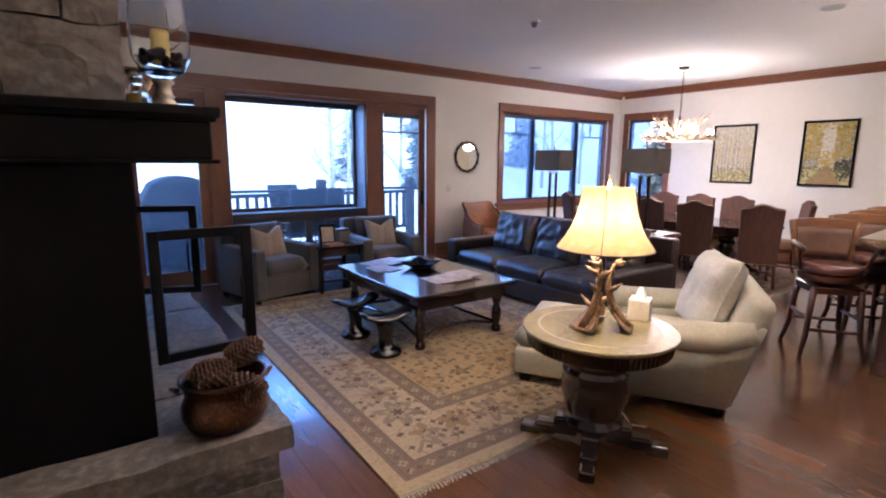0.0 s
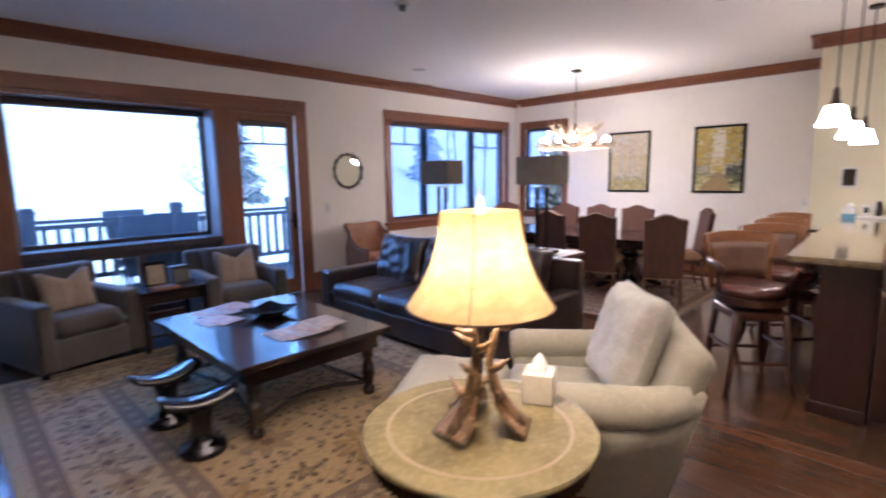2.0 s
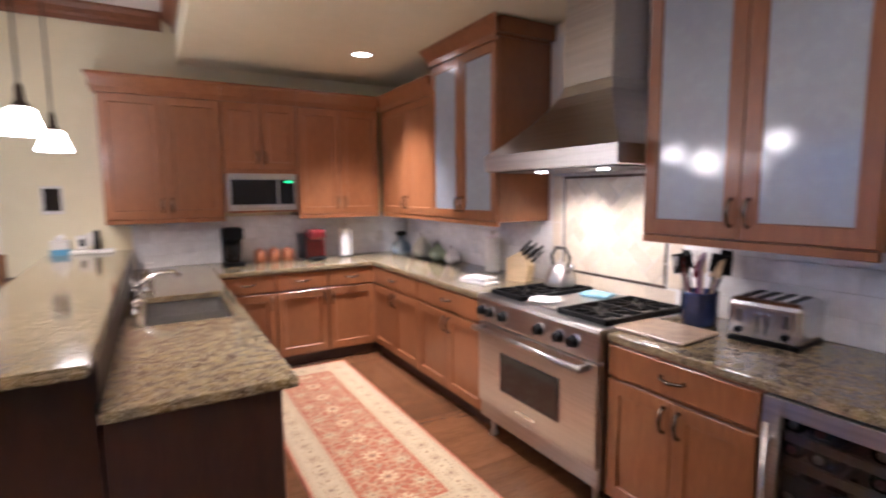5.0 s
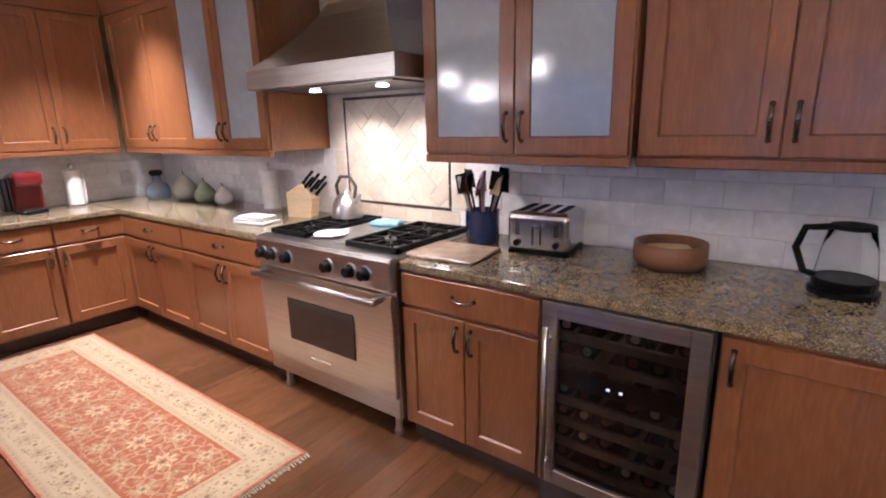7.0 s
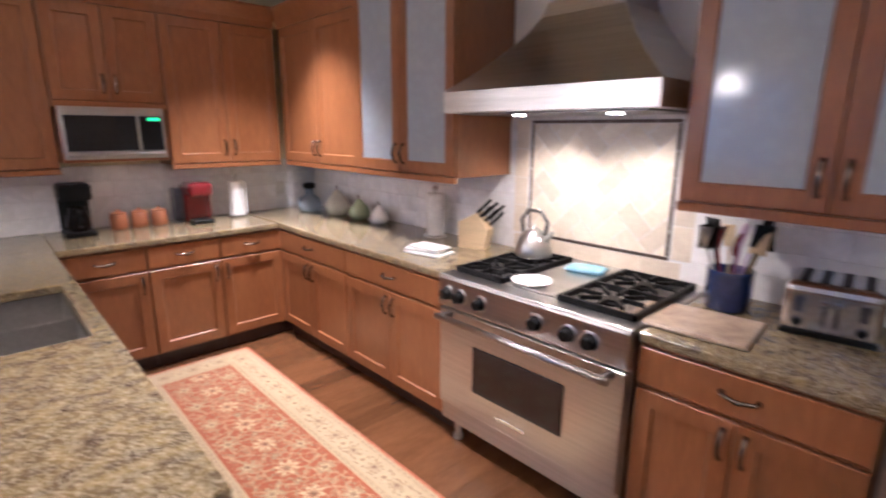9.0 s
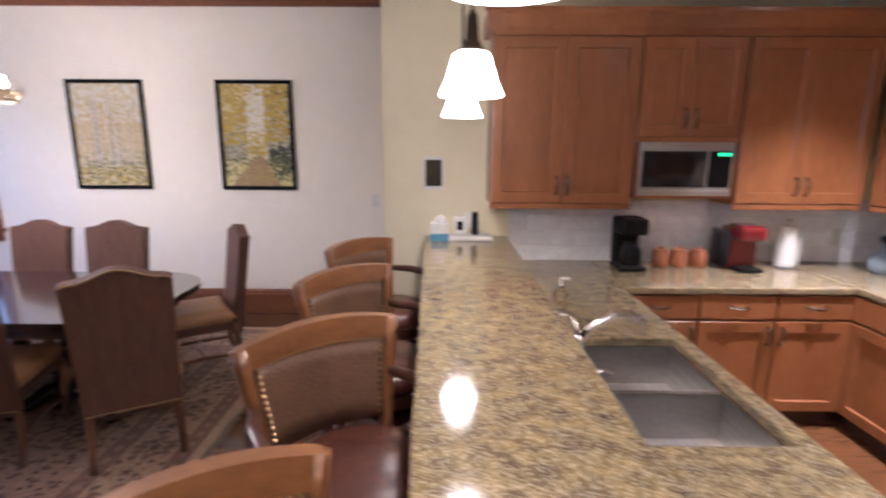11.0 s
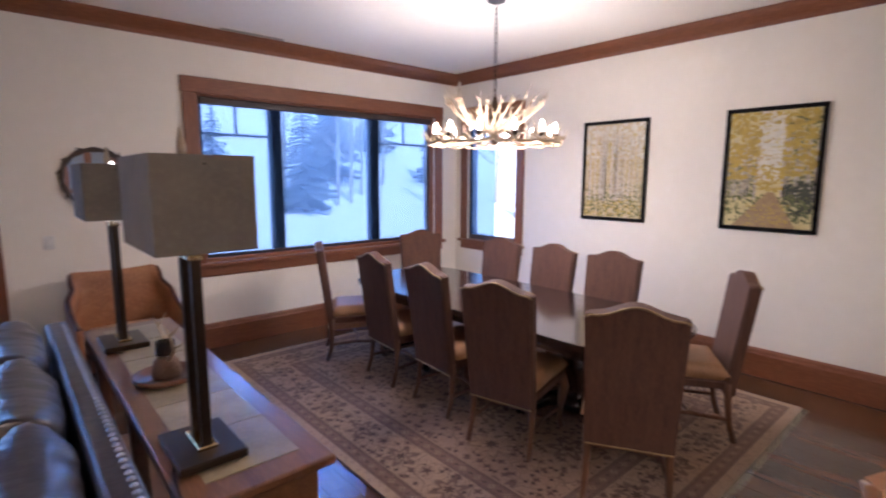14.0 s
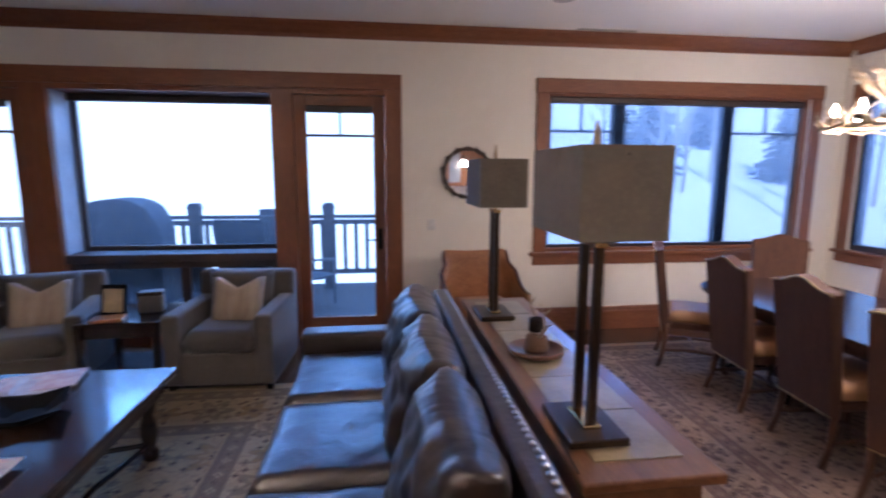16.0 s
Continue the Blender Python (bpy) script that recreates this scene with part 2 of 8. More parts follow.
def empty(name, m, label, category, group="", kind=""):
    ob = new(name)
    ob.empty_display_size = 0.1
    ob.matrix_basis = m
    return tagged(ob, label, category, group, kind)


def box(bm, x0, x1, y0, y1, z0, z1, bevel=0.0, seg=1, m=None):
    r = bmesh.ops.create_cube(bm, size=1)
    vs = r["verts"]
    bmesh.ops.scale(bm, vec=(abs(x1 - x0), abs(y1 - y0), abs(z1 - z0)), verts=vs)
    bmesh.ops.translate(bm, vec=((x0 + x1) / 2, (y0 + y1) / 2, (z0 + z1) / 2), verts=vs)
    if bevel:
        es = list({e for v in vs for e in v.link_edges})
        r = bmesh.ops.bevel(bm, geom=es, offset=bevel, segments=seg, affect="EDGES", profile=0.5)
        vs = list({v for f in r["faces"] for v in f.verts} | {v for v in vs if v.is_valid})
    if m is not None:
        bmesh.ops.transform(bm, matrix=m, verts=[v for v in vs if v.is_valid])
    return vs


def bx(*a, **k):
    bm = bmesh.new()
    box(bm, *a, **k)
    return bm


def lathe(profile, seg=24, m=None, caps=True):
    """A turned body: (radius, height) pairs from the bottom up."""
    bm = bmesh.new()
    rings = []
    for r, z in profile:
        rings.append([bm.verts.new((max(r, 1e-4) * math.cos(2 * math.pi * i / seg), max(r, 1e-4) * math.sin(2 * math.pi * i / seg), z)) for i in range(seg)])
    for a, b in zip(rings, rings[1:]):
        for i in range(seg):
            bm.faces.new((a[i], a[(i + 1) % seg], b[(i + 1) % seg], b[i]))
    if caps:
        bm.faces.new(rings[0][::-1]), bm.faces.new(rings[-1])
    if m is not None:
        bmesh.ops.transform(bm, matrix=m, verts=bm.verts)
    return bm


def tube(pts, radii, seg=8, bm=None):
    """A round limb along a line of places, with a radius at each."""
    bm = bm or bmesh.new()
    pts = [Vector(p) for p in pts]
    if not isinstance(radii, (list, tuple)):
        radii = [radii] * len(pts)
    rings, side = [], None
    for i, p in enumerate(pts):
        d = (pts[min(i + 1, len(pts) - 1)] - pts[max(i - 1, 0)]).normalized()
        side = (side - d * side.dot(d)).normalized() if side is not None and (side - d * side.dot(d)).length > 1e-4 else d.orthogonal().normalized()
        up = d.cross(side)
        rings.append([bm.verts.new(p + (side * math.cos(2 * math.pi * k / seg) + up * math.sin(2 * math.pi * k / seg)) * radii[i]) for k in range(seg)])
    for a, b in zip(rings, rings[1:]):
        for k in range(seg):
            bm.faces.new((a[k], a[(k + 1) % seg], b[(k + 1) % seg], b[k]))
    bm.faces.new(rings[0][::-1]), bm.faces.new(rings[-1])
    return bm


def cushion(w, d, h, n=12, puff=0.5, wrinkle=0.0, seed=0, m=None, square=0.25, gather=0.0):
    """A stuffed cushion about its centre: thick in the middle, thin at the seams, with pulled-in sides and wrinkles."""
    bm = bmesh.new()
    grid = {}
    for s in (1, -1):
        for i in range(n + 1):
            for j in range(n + 1):
                u, v = 2 * i / n - 1, 2 * j / n - 1
                edge = (1 - abs(u) ** 4) * (1 - abs(v) ** 4)
                t = (square + (1 - square) * max(edge, 0) ** puff) if 0 < i < n and 0 < j < n else 0.0
                pull = 1 - 0.05 * (1 - abs(v)) * abs(u) ** 3
                pull2 = 1 - 0.05 * (1 - abs(u)) * abs(v) ** 3
                p = Vector((u * w / 2 * pull, v * d / 2 * pull2, s * h / 2 * t))
                if wrinkle and t > 0:
                    p.z += s * wrinkle * noise.noise(Vector((u * 3.1 + seed, v * 3.7, s * 2.0 + seed)))
                if gather and t > 0:
                    fold = math.sin(v * 40 + 5.0 * noise.noise(Vector((v * 4 + seed, u * 2.5, s)))) * max(0.0, 0.3 + 1.2 * noise.noise(Vector((v * 5, seed, s * 3.0))))
                    p.z += s * gather * fold * abs(u) ** 4
                if t == 0 and s == -1:
                    grid[s, i, j] = grid[1, i, j]
                else:
                    grid[s, i, j] = bm.verts.new(p)
    for s in (1, -1):
        for i in range(n):
            for j in range(n):
                q = (grid[s, i, j], grid[s, i + 1, j], grid[s, i + 1, j + 1], grid[s, i, j + 1])
                bm.faces.new(q if s == 1 else q[::-1])
    if m is not None:
        bmesh.ops.transform(bm, matrix=m, verts=bm.verts)
    return bm


def prism(outline, y0, y1, axis="y"):
    """An outline of (a, b) drawn through a thickness along an axis."""
    bm = bmesh.new()
    def at(a, b, c):
        return (a, c, b) if axis == "y" else (c, a, b) if axis == "x" else (a, b, c)
    f = [bm.verts.new(at(a, b, y0)) for a, b in outline]
    g = [bm.verts.new(at(a, b, y1)) for a, b in outline]
    bm.faces.new(f), bm.faces.new(g[::-1])
    for i in range(len(f)):
        bm.faces.new((f[i], f[(i + 1) % len(f)], g[(i + 1) % len(f)], g[i]))
    return bm


def structure(name, bm, material, label, category, parent=None):
    return part(name, bm, material, parent, label, category=category, kind="structure")


# ---- the shell ----
NY, EX, CZ, KZ, KX, SY = 7.24, 10.72, 3.13, 2.73, 9.27, -1.66
WX, TH = 0.45, 0.22
bm = bmesh.new()
OPEN_N = ((1.40, 5.66, 0.0, 2.55), (7.30, 10.32, 0.86, 2.55))
box(bm, WX - TH, 1.40, NY, NY + TH, 0, CZ)
box(bm, 1.40, 5.66, NY, NY + TH, 2.55, CZ)
box(bm, 5.66, 7.30, NY, NY + TH, 0, CZ)
box(bm, 7.30, 10.32, NY, NY + TH, 0, 0.86)
box(bm, 7.30, 10.32, NY, NY + TH, 2.55, CZ)
box(bm, 10.32, EX + TH, NY, NY + TH, 0, CZ)
structure("wall_north", bm, PLASTER, "cream plaster wall with stained wood openings", "wall")
bm = bmesh.new()
box(bm, EX, EX + TH, 7.02, NY, 0, CZ)
box(bm, EX, EX + TH, 6.10, 7.02, 0, 0.88)
box(bm, EX, EX + TH, 6.10, 7.02, 2.56, CZ)
box(bm, EX, EX + TH, 1.93, 6.10, 0, CZ)
structure("wall_east", bm, PLASTER, "cream plaster dining wall with two paintings", "wall")
structure("wall_kitchen_east", bx(KX, EX + TH, SY - TH, 1.93, 0, CZ), PLASTER_Y, "yellowish plaster wall behind the kitchen cabinets", "wall")
structure("wall_south", bx(WX - TH, KX, SY - TH, SY, 0, CZ), PLASTER, "plaster wall behind the range", "wall")
structure("wall_west", bx(WX - TH, WX, SY, NY, 0, CZ), PLASTER, "plaster wall beside the fireplace", "wall")
structure("ceiling", bx(WX - TH, EX + TH, SY - TH, NY + TH, CZ, CZ + 0.25), CEIL, "smooth off-white ceiling", "ceiling")
structure("ceiling_kitchen", bx(4.05, KX, SY, 0.60, KZ, CZ), PLASTER_Y, "lowered pale kitchen ceiling", "ceiling")
structure("subfloor", bx(WX - TH, EX + TH, SY - TH, NY + TH, -0.2, -0.004), mat("floor gap", (0.03, 0.015, 0.01), 0.8), "dark base under the floor planks", "floor")


def moulding(name, a, b, inward, z0, z1, depth, material, steps):
    """A run of moulding from a to b along a wall, its profile given as (depth share, height share) pairs."""
    a, b, n = Vector((*a, 0)), Vector((*b, 0)), Vector((*inward, 0))
    bm = bmesh.new()
    ra, rb = [], []
    for u, v in [(0, 0)] + steps + [(0, 1)]:
        off = n * u * depth + Vector((0, 0, z0 + v * (z1 - z0)))
        ra.append(bm.verts.new(a + off)), rb.append(bm.verts.new(b + off))
    bm.faces.new(ra), bm.faces.new(rb[::-1])
    for i in range(len(ra)):
        j = (i + 1) % len(ra)
        bm.faces.new((ra[i], ra[j], rb[j], rb[i]))
    return structure(name, bm, material, "stained wood " + name.replace("_", " "), "trim")


CROWN = [(0.15, 0.0), (0.18, 0.25), (0.35, 0.4), (0.75, 0.62), (0.95, 0.8), (1.0, 0.86), (1.0, 1.0)]
BASE = [(1, 0), (1, 0.78), (0.75, 0.84), (0.7, 0.93), (0.35, 1.0)]
moulding("crown_moulding", (WX, NY), (EX, NY), (0, -1), 2.99, CZ - 0.002, 0.10, TRIM, CROWN)
moulding("crown_moulding", (EX, NY - 0.1), (EX, 1.93), (-1, 0), 2.99, CZ - 0.002, 0.10, TRIMY, CROWN)
moulding("crown_moulding", (KX, 2.02), (KX, 0.70), (-1, 0), 2.99, CZ - 0.002, 0.10, TRIMY, CROWN)
moulding("crown_moulding", (KX - 0.1, 1.93), (EX - 0.1, 1.93), (0, 1), 2.99, CZ - 0.002, 0.10, TRIM, CROWN)
moulding("crown_moulding", (KX, 0.60), (4.05, 0.60), (0, 1), 2.99, CZ - 0.002, 0.10, TRIM, CROWN)
moulding("baseboard", (5.80, NY), (EX, NY), (0, -1), 0, 0.26, 0.022, TRIM, BASE)
moulding("baseboard", (EX, NY - 0.022), (EX, 1.93), (-1, 0), 0, 0.26, 0.022, TRIMY, BASE)
moulding("baseboard", (KX - 0.0, 1.93), (EX - 0.022, 1.93), (0, 1), 0, 0.26, 0.022, TRIM, BASE)


# ---- windows and doors ----
def frame_rect(x0, x1, z0, z1, w, y0, y1, parent, name, material, wb=None):
    """Four rails of a frame in the x-z plane, each a mesh of its own."""
    wb = w if wb is None else wb
    V = TRIMV if material is TRIM else material
    part(name, bx(x0, x0 + w, y0, y1, z0, z1, bevel=0.004), V, parent)
    part(name, bx(x1 - w, x1, y0, y1, z0, z1, bevel=0.004), V, parent)
    part(name, bx(x0 + w, x1 - w, y0 + 0.002, y1 - 0.002, z1 - w, z1, bevel=0.004), material, parent)
    if wb:
        part(name, bx(x0 + w, x1 - w, y0 + 0.002, y1 - 0.002, z0, z0 + wb, bevel=0.004), material, parent)


# thin sheet on the living room panes, added to haze and blue the daylight
TINT_SHEET = bpy.data.materials.new("daylight tint sheet")
TINT_SHEET.use_nodes = True
nt = TINT_SHEET.node_tree
tp, tl, mx = nt.nodes.new("ShaderNodeBsdfTransparent"), nt.nodes.new("ShaderNodeBsdfTranslucent"), nt.nodes.new("ShaderNodeMixShader")
tp.inputs[0].default_value = (0.77, 0.90, 1.0, 1)
tl.inputs[0].default_value = (0.72, 0.80, 0.92, 1)
mx.inputs[0].default_value = 0.05
nt.links.new(tp.outputs[0], mx.inputs[1]), nt.links.new(tl.outputs[0], mx.inputs[2]), nt.links.new(mx.outputs[0], nt.nodes["Material Output"].inputs[0])
# the denser blue-grey shades drawn over the dining windows
SHADE_BLUE = TINT_SHEET.copy()
SHADE_BLUE.name = "lowered blue-grey shade mesh"
for n_ in SHADE_BLUE.node_tree.nodes:
    if n_.type == "BSDF_TRANSPARENT":
        n_.inputs[0].default_value = (0.52, 0.61, 0.71, 1)
    elif n_.type == "MIX_SHADER":
        n_.inputs[0].default_value = 0.10


def pane(x0, x1, y, z0, z1, parent):
    if x0 < 6.4:
        part("sun_screen", bx(x0, x1, y + 0.014, y + 0.0142, z0, z1), TINT_SHEET, parent, "sheer sheet tinting and hazing the daylight")
    ob = part("pane", bx(x0, x1, y, y + 0.006, z0, z1), PANE, parent)
    ob.visible_shadow = False
    return ob


# casings sit proud of the wall
big = empty("window_1", pose(0, 0, 0), "wide living room window wall in stained wood casing", "window", kind="structure")
part("casing", bx(1.27, 5.79, NY - 0.03, NY, 2.52, 2.67, bevel=0.006), TRIM, big)
for x0, x1 in ((1.27, 1.42), (5.62, 5.79)):
    part("casing", bx(x0, x1, NY - 0.028, NY, 0, 2.52, bevel=0.005), TRIMV, big)
for x0, x1 in ((2.32, 2.56), (4.53, 4.74)):
    part("post", bx(x0, x1, NY - 0.02, NY + 0.40, 0, 2.52, bevel=0.005), TRIMV, big)
part("head", bx(1.42, 5.62, NY - 0.004, NY + 0.40, 2.47, 2.52), TRIM, big)
# grey liners paint the deep window reveals as if lit by the sky
REVEAL_GREY = mat("grey for a skylit reveal", (0.40, 0.41, 0.43), 0.4, scale=5)
for x0, x1 in ((2.56, 2.572), (4.518, 4.53)):
    part("shade_channel", bx(x0, x1, NY + 0.03, NY + 0.32, 0.92, 2.47, bevel=0.002), REVEAL_GREY, big, "grey liner painting the reveal skylit")
frame_rect(2.572, 4.518, 0.92, 2.47, 0.045, NY + 0.32, NY + 0.38, big, "sash", SASH)
pane(2.59, 4.50, NY + 0.35, 0.965, 2.425, big)
part("transom_rail", bx(2.56, 4.53, NY + 0.0, NY + 0.40, 0.84, 0.92, bevel=0.005), SASH, big)
frame_rect(2.56, 4.53, 0.10, 0.84, 0.07, NY + 0.06, NY + 0.12, big, "sash", SASH)
part("sash", bx(3.58, 3.66, NY + 0.06, NY + 0.12, 0.17, 0.77), SASH, big)
pane(2.60, 4.46, NY + 0.09, 0.17, 0.77, big)
part("sill", bx(2.56, 4.53, NY - 0.015, NY + 0.2, 0.0, 0.10, bevel=0.004), TRIM, big)
part("roller_blind", bx(2.575, 4.515, NY + 0.25, NY + 0.30, 2.395, 2.465, bevel=0.012), SASH, big)


def patio_door(name, x0, x1, handle_side):
    d = empty(name, pose(0, 0, 0), "stained wood glazed patio door, closed, with black lever", "door", kind="structure")
    frame_rect(x0, x1, 0.02, 2.47, 0.115, NY + 0.04, NY + 0.09, d, "stile", TRIM, 0.20)
    pane(x0 + 0.115, x1 - 0.115, NY + 0.06, 0.22, 2.355, d)
    part("glazing_bar", bx(x0 + 0.115, x1 - 0.115, NY + 0.05, NY + 0.08, 2.07, 2.095), SASH, d)
    part("glazing_bar", bx((x0 + x1) / 2 - 0.01, (x0 + x1) / 2 + 0.01, NY + 0.052, NY + 0.078, 2.095, 2.355), SASH, d)
    part("blind", bx(x0 + 0.115, x1 - 0.115, NY + 0.02, NY + 0.045, 2.30, 2.37, bevel=0.01), SASH, d)
    hx = x1 - 0.055 if handle_side > 0 else x0 + 0.055
    part("handle_plate", bx(hx - 0.022, hx + 0.022, NY + 0.028, NY + 0.04, 0.93, 1.15, bevel=0.004), BLACK, d, "black lock plate")
    part("lever", tube([(hx, NY + 0.03, 1.04), (hx, NY - 0.02, 1.04), (hx - handle_side * 0.05, NY - 0.025, 1.04), (hx - handle_side * 0.11, NY - 0.02, 1.035)], 0.009), BLACK, d, "black door lever")
patio_door("door_1", 4.74, 5.62, 1)
patio_door("door_2", 1.42, 2.32, -1)

dw = empty("window_2", pose(0, 0, 0), "three-light dining window in stained wood casing", "window", kind="structure")
part("casing", bx(7.17, 10.45, NY - 0.03, NY, 2.53, 2.68, bevel=0.006), TRIM, dw)
for x0, x1 in ((7.18, 7.31), (10.31, 10.44)):
    part("casing", bx(x0, x1, NY - 0.028, NY, 0.88, 2.53, bevel=0.005), TRIMV, dw)
part("sill", bx(7.14, 10.48, NY - 0.06, NY + 0.2, 0.84, 0.88, bevel=0.006), TRIM, dw)
part("apron", bx(7.18, 10.44, NY - 0.024, NY, 0.74, 0.84, bevel=0.004), TRIM, dw)
frame_rect(7.30, 10.32, 0.88, 2.55, 0.035, NY + 0.03, NY + 0.2, dw, "jamb", TRIM)
for x0, x1 in ((8.07, 8.15), (9.32, 9.42)):
    part("mullion", bx(x0, x1, NY + 0.075, NY + 0.14, 0.915, 2.515, bevel=0.004), SASH, dw)
for x0, x1 in ((7.335, 8.07), (8.15, 9.32), (9.42, 10.285)):
    frame_rect(x0, x1, 0.915, 2.515, 0.035, NY + 0.08, NY + 0.12, dw, "sash", SASH)
    pane(x0 + 0.035, x1 - 0.035, NY + 0.1, 0.95, 2.48, dw)
for x0, x1 in ((7.37, 8.035), (9.455, 10.25)):
    part("glazing_bar", bx(x0, x1, NY + 0.085, NY + 0.112, 2.15, 2.175), SASH, dw)
    part("glazing_bar", bx((x0 + x1) / 2 - 0.011, (x0 + x1) / 2 + 0.011, NY + 0.086, NY + 0.111, 2.175, 2.48), SASH, dw)
part("roller_blind", bx(7.34, 10.28, NY + 0.03, NY + 0.07, 2.44, 2.51, bevel=0.012), SASH, dw)
part("sun_screen", bx(7.345, 10.205, NY + 0.05, NY + 0.0502, 0.955, 2.45), SHADE_BLUE, dw, "lowered blue-grey sheet painting the reveal's shade")
part("hem_bar", bx(7.345, 10.205, NY + 0.043, NY + 0.057, 0.935, 0.957, bevel=0.003), SASH, dw, "dark hem bar")

sw = empty("window_3", pose(0, 0, 0), "narrow side window in stained wood casing", "window", kind="structure")
def fr_e(name, y0, y1, z0, z1, x0, x1, material, label=""):
    return part(name, bx(x0, x1, y0, y1, z0, z1, bevel=0.004), material, sw, label)
fr_e("casing", 6.0, 7.12, 2.54, 2.68, EX - 0.03, EX, TRIMY)
fr_e("casing", 6.0, 6.12, 0.88, 2.54, EX - 0.028, EX, TRIMV)
fr_e("casing", 7.0, 7.12, 0.88, 2.54, EX - 0.028, EX, TRIMV)
fr_e("sill", 5.97, 7.15, 0.85, 0.885, EX - 0.06, EX + 0.2, TRIMY)
fr_e("apron", 6.0, 7.12, 0.75, 0.85, EX - 0.024, EX, TRIMY)
for y0, y1 in ((6.10, 6.17), (6.95, 7.02)):
    fr_e("sash", y0, y1, 0.885, 2.56, EX + 0.05, EX + 0.13, SASH)
fr_e("sash", 6.17, 6.95, 2.49, 2.56, EX + 0.05, EX + 0.13, SASH)
# sheet darkening the north half of the pane, standing for its shaded reveal
part("sun_screen", bx(EX + 0.04, EX + 0.0402, 6.52, 6.99, 0.95, 2.50), SHADE_BLUE, sw, "blue-grey sheet painting the reveal's shade")
fr_e("sash", 6.17, 6.95, 0.885, 0.95, EX + 0.05, EX + 0.13, SASH)
ob = part("pane", bx(EX + 0.09, EX + 0.096, 6.17, 6.95, 0.95, 2.49), PANE, sw)
ob.visible_shadow = False

# ---- kitchen ----
PULL = mat("aged pewter pull", (0.21, 0.18, 0.15), 0.27, metal=1.0, scale=30)


def handle(parent, p, vertical=True, length=0.11):
    """A bronze bow pull, standing off the face (which looks to -y)."""
    x, y, z = p
    h = length / 2
    if vertical:
        pts = [(x, y, z - h), (x, y - 0.02, z - h * 0.85), (x, y - 0.032, z), (x, y - 0.02, z + h * 0.85), (x, y, z + h)]
    else:
        pts = [(x - h, y, z), (x - h * 0.85, y - 0.02, z - 0.004), (x, y - 0.032, z - 0.008), (x + h * 0.85, y - 0.02, z - 0.004), (x + h, y, z)]
    part("handle", tube(pts, [0.010, 0.007, 0.0085, 0.007, 0.010], 8), PULL, parent, "aged pewter bow pull", smooth=True)


def shaker(parent, x0, x1, z0, z1, kind, hx=None, hz=None, material=None):
    """A framed front in the face plane y = 0: door, drawer or frosted glass door."""
    material = material or CABINET
    g, t, r = 0.002, 0.022, 0.065
    x0, x1, z0, z1 = x0 + g, x1 - g, z0 + g, z1 - g
    bm = bmesh.new()
    if kind == "drawer":
        box(bm, x0, x1, -t, 0, z0, z1, bevel=0.003)
        d = part("drawer", bm, material, parent)
    else:
        box(bm, x0, x1, -t, 0, z0, z1, bevel=0.003)
        face = min(bm.faces, key=lambda f: f.calc_center_median().y - 0.001 * f.calc_area())
        bmesh.ops.inset_region(bm, faces=[face], thickness=r - 0.003, depth=0.0, use_even_offset=True)
        bmesh.ops.inset_region(bm, faces=[face], thickness=0.006, depth=-0.011, use_even_offset=True)
        d = part("door", bm, material, parent)
        if kind == "glass":
            part("frosted_pane", bx(x0 + r + 0.005, x1 - r - 0.005, -t + 0.006, -t + 0.0105, z0 + r + 0.005, z1 - r - 0.005), FROST, d, "frosted pale glass pane")
    if hx is not None:
        handle(d, (hx, -t, hz), kind != "drawer")


def cabinet(m, w, z0, z1, depth, fronts, label, group, material=None, toe=0.0, name="cabinet"):
    material = material or CABINET
    c = empty(name, m, label, "cabinet", group)
    part("body", bx(0.001, w - 0.001, 0.002, depth, z0 + toe, z1, bevel=0.002), material, c)
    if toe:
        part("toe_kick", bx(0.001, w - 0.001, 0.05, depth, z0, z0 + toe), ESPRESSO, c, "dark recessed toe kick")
    for f in fronts:
        shaker(c, *f, material=material)
    return c


def face_south(x, y):
    return pose(x, y, 0)


def face_north(x, y):
    return pose(x, y, 0, 0, 0, 180)


def face_west(x, y):
    return pose(x, y, 0, 0, 0, -90)


CT = 0.874  # underside of the granite
FY, FX = -0.97, 8.59
def base_unit(m, w, depth, label, doors=2, side=0, drawer=True, group="base cabinets of the kitchen"):
    dz = 0.70 if drawer else CT - 0.015
    fr = []
    if drawer:
        fr.append((0.005, w - 0.005, 0.715, CT - 0.012, "drawer", w / 2, 0.795))
    if doors == 2:
        fr += [(0.005, w / 2, 0.115, dz, "door", w / 2 - 0.035, dz - 0.09), (w / 2, w - 0.005, 0.115, dz, "door", w / 2 + 0.035, dz - 0.09)]
    else:
        fr.append((0.005, w - 0.005, 0.115, dz, "door", 0.04 if side < 0 else w - 0.04, dz - 0.09))
    return cabinet(m, w, 0, CT, depth, fr, label, group, toe=0.10)


LB = "cherry-stained base cabinet with shaker doors and a drawer under granite"
base_unit(face_north(8.58, FY), 0.94, 0.68, LB)
base_unit(face_north(7.64, FY), 0.94, 0.68, LB)
base_unit(face_north(5.675, FY), 0.69, 0.68, "cherry-stained base cabinet beside the steel range")
base_unit(face_north(4.40, FY), 0.80, 0.68, "cherry-stained base cabinet beside the wine cooler", doors=1, side=-1, drawer=False)
for i in range(3):
    base_unit(face_west(FX, 0.44 - 0.467 * i), 0.467, 0.66, LB, doors=1, side=(1, 1, -1)[i])
cabinet(face_west(FX - 0.0, -0.965), 0.68, 0, CT, 0.66, [], "blind cherry-stained corner cabinet", "base cabinets of the kitchen", toe=0.10)
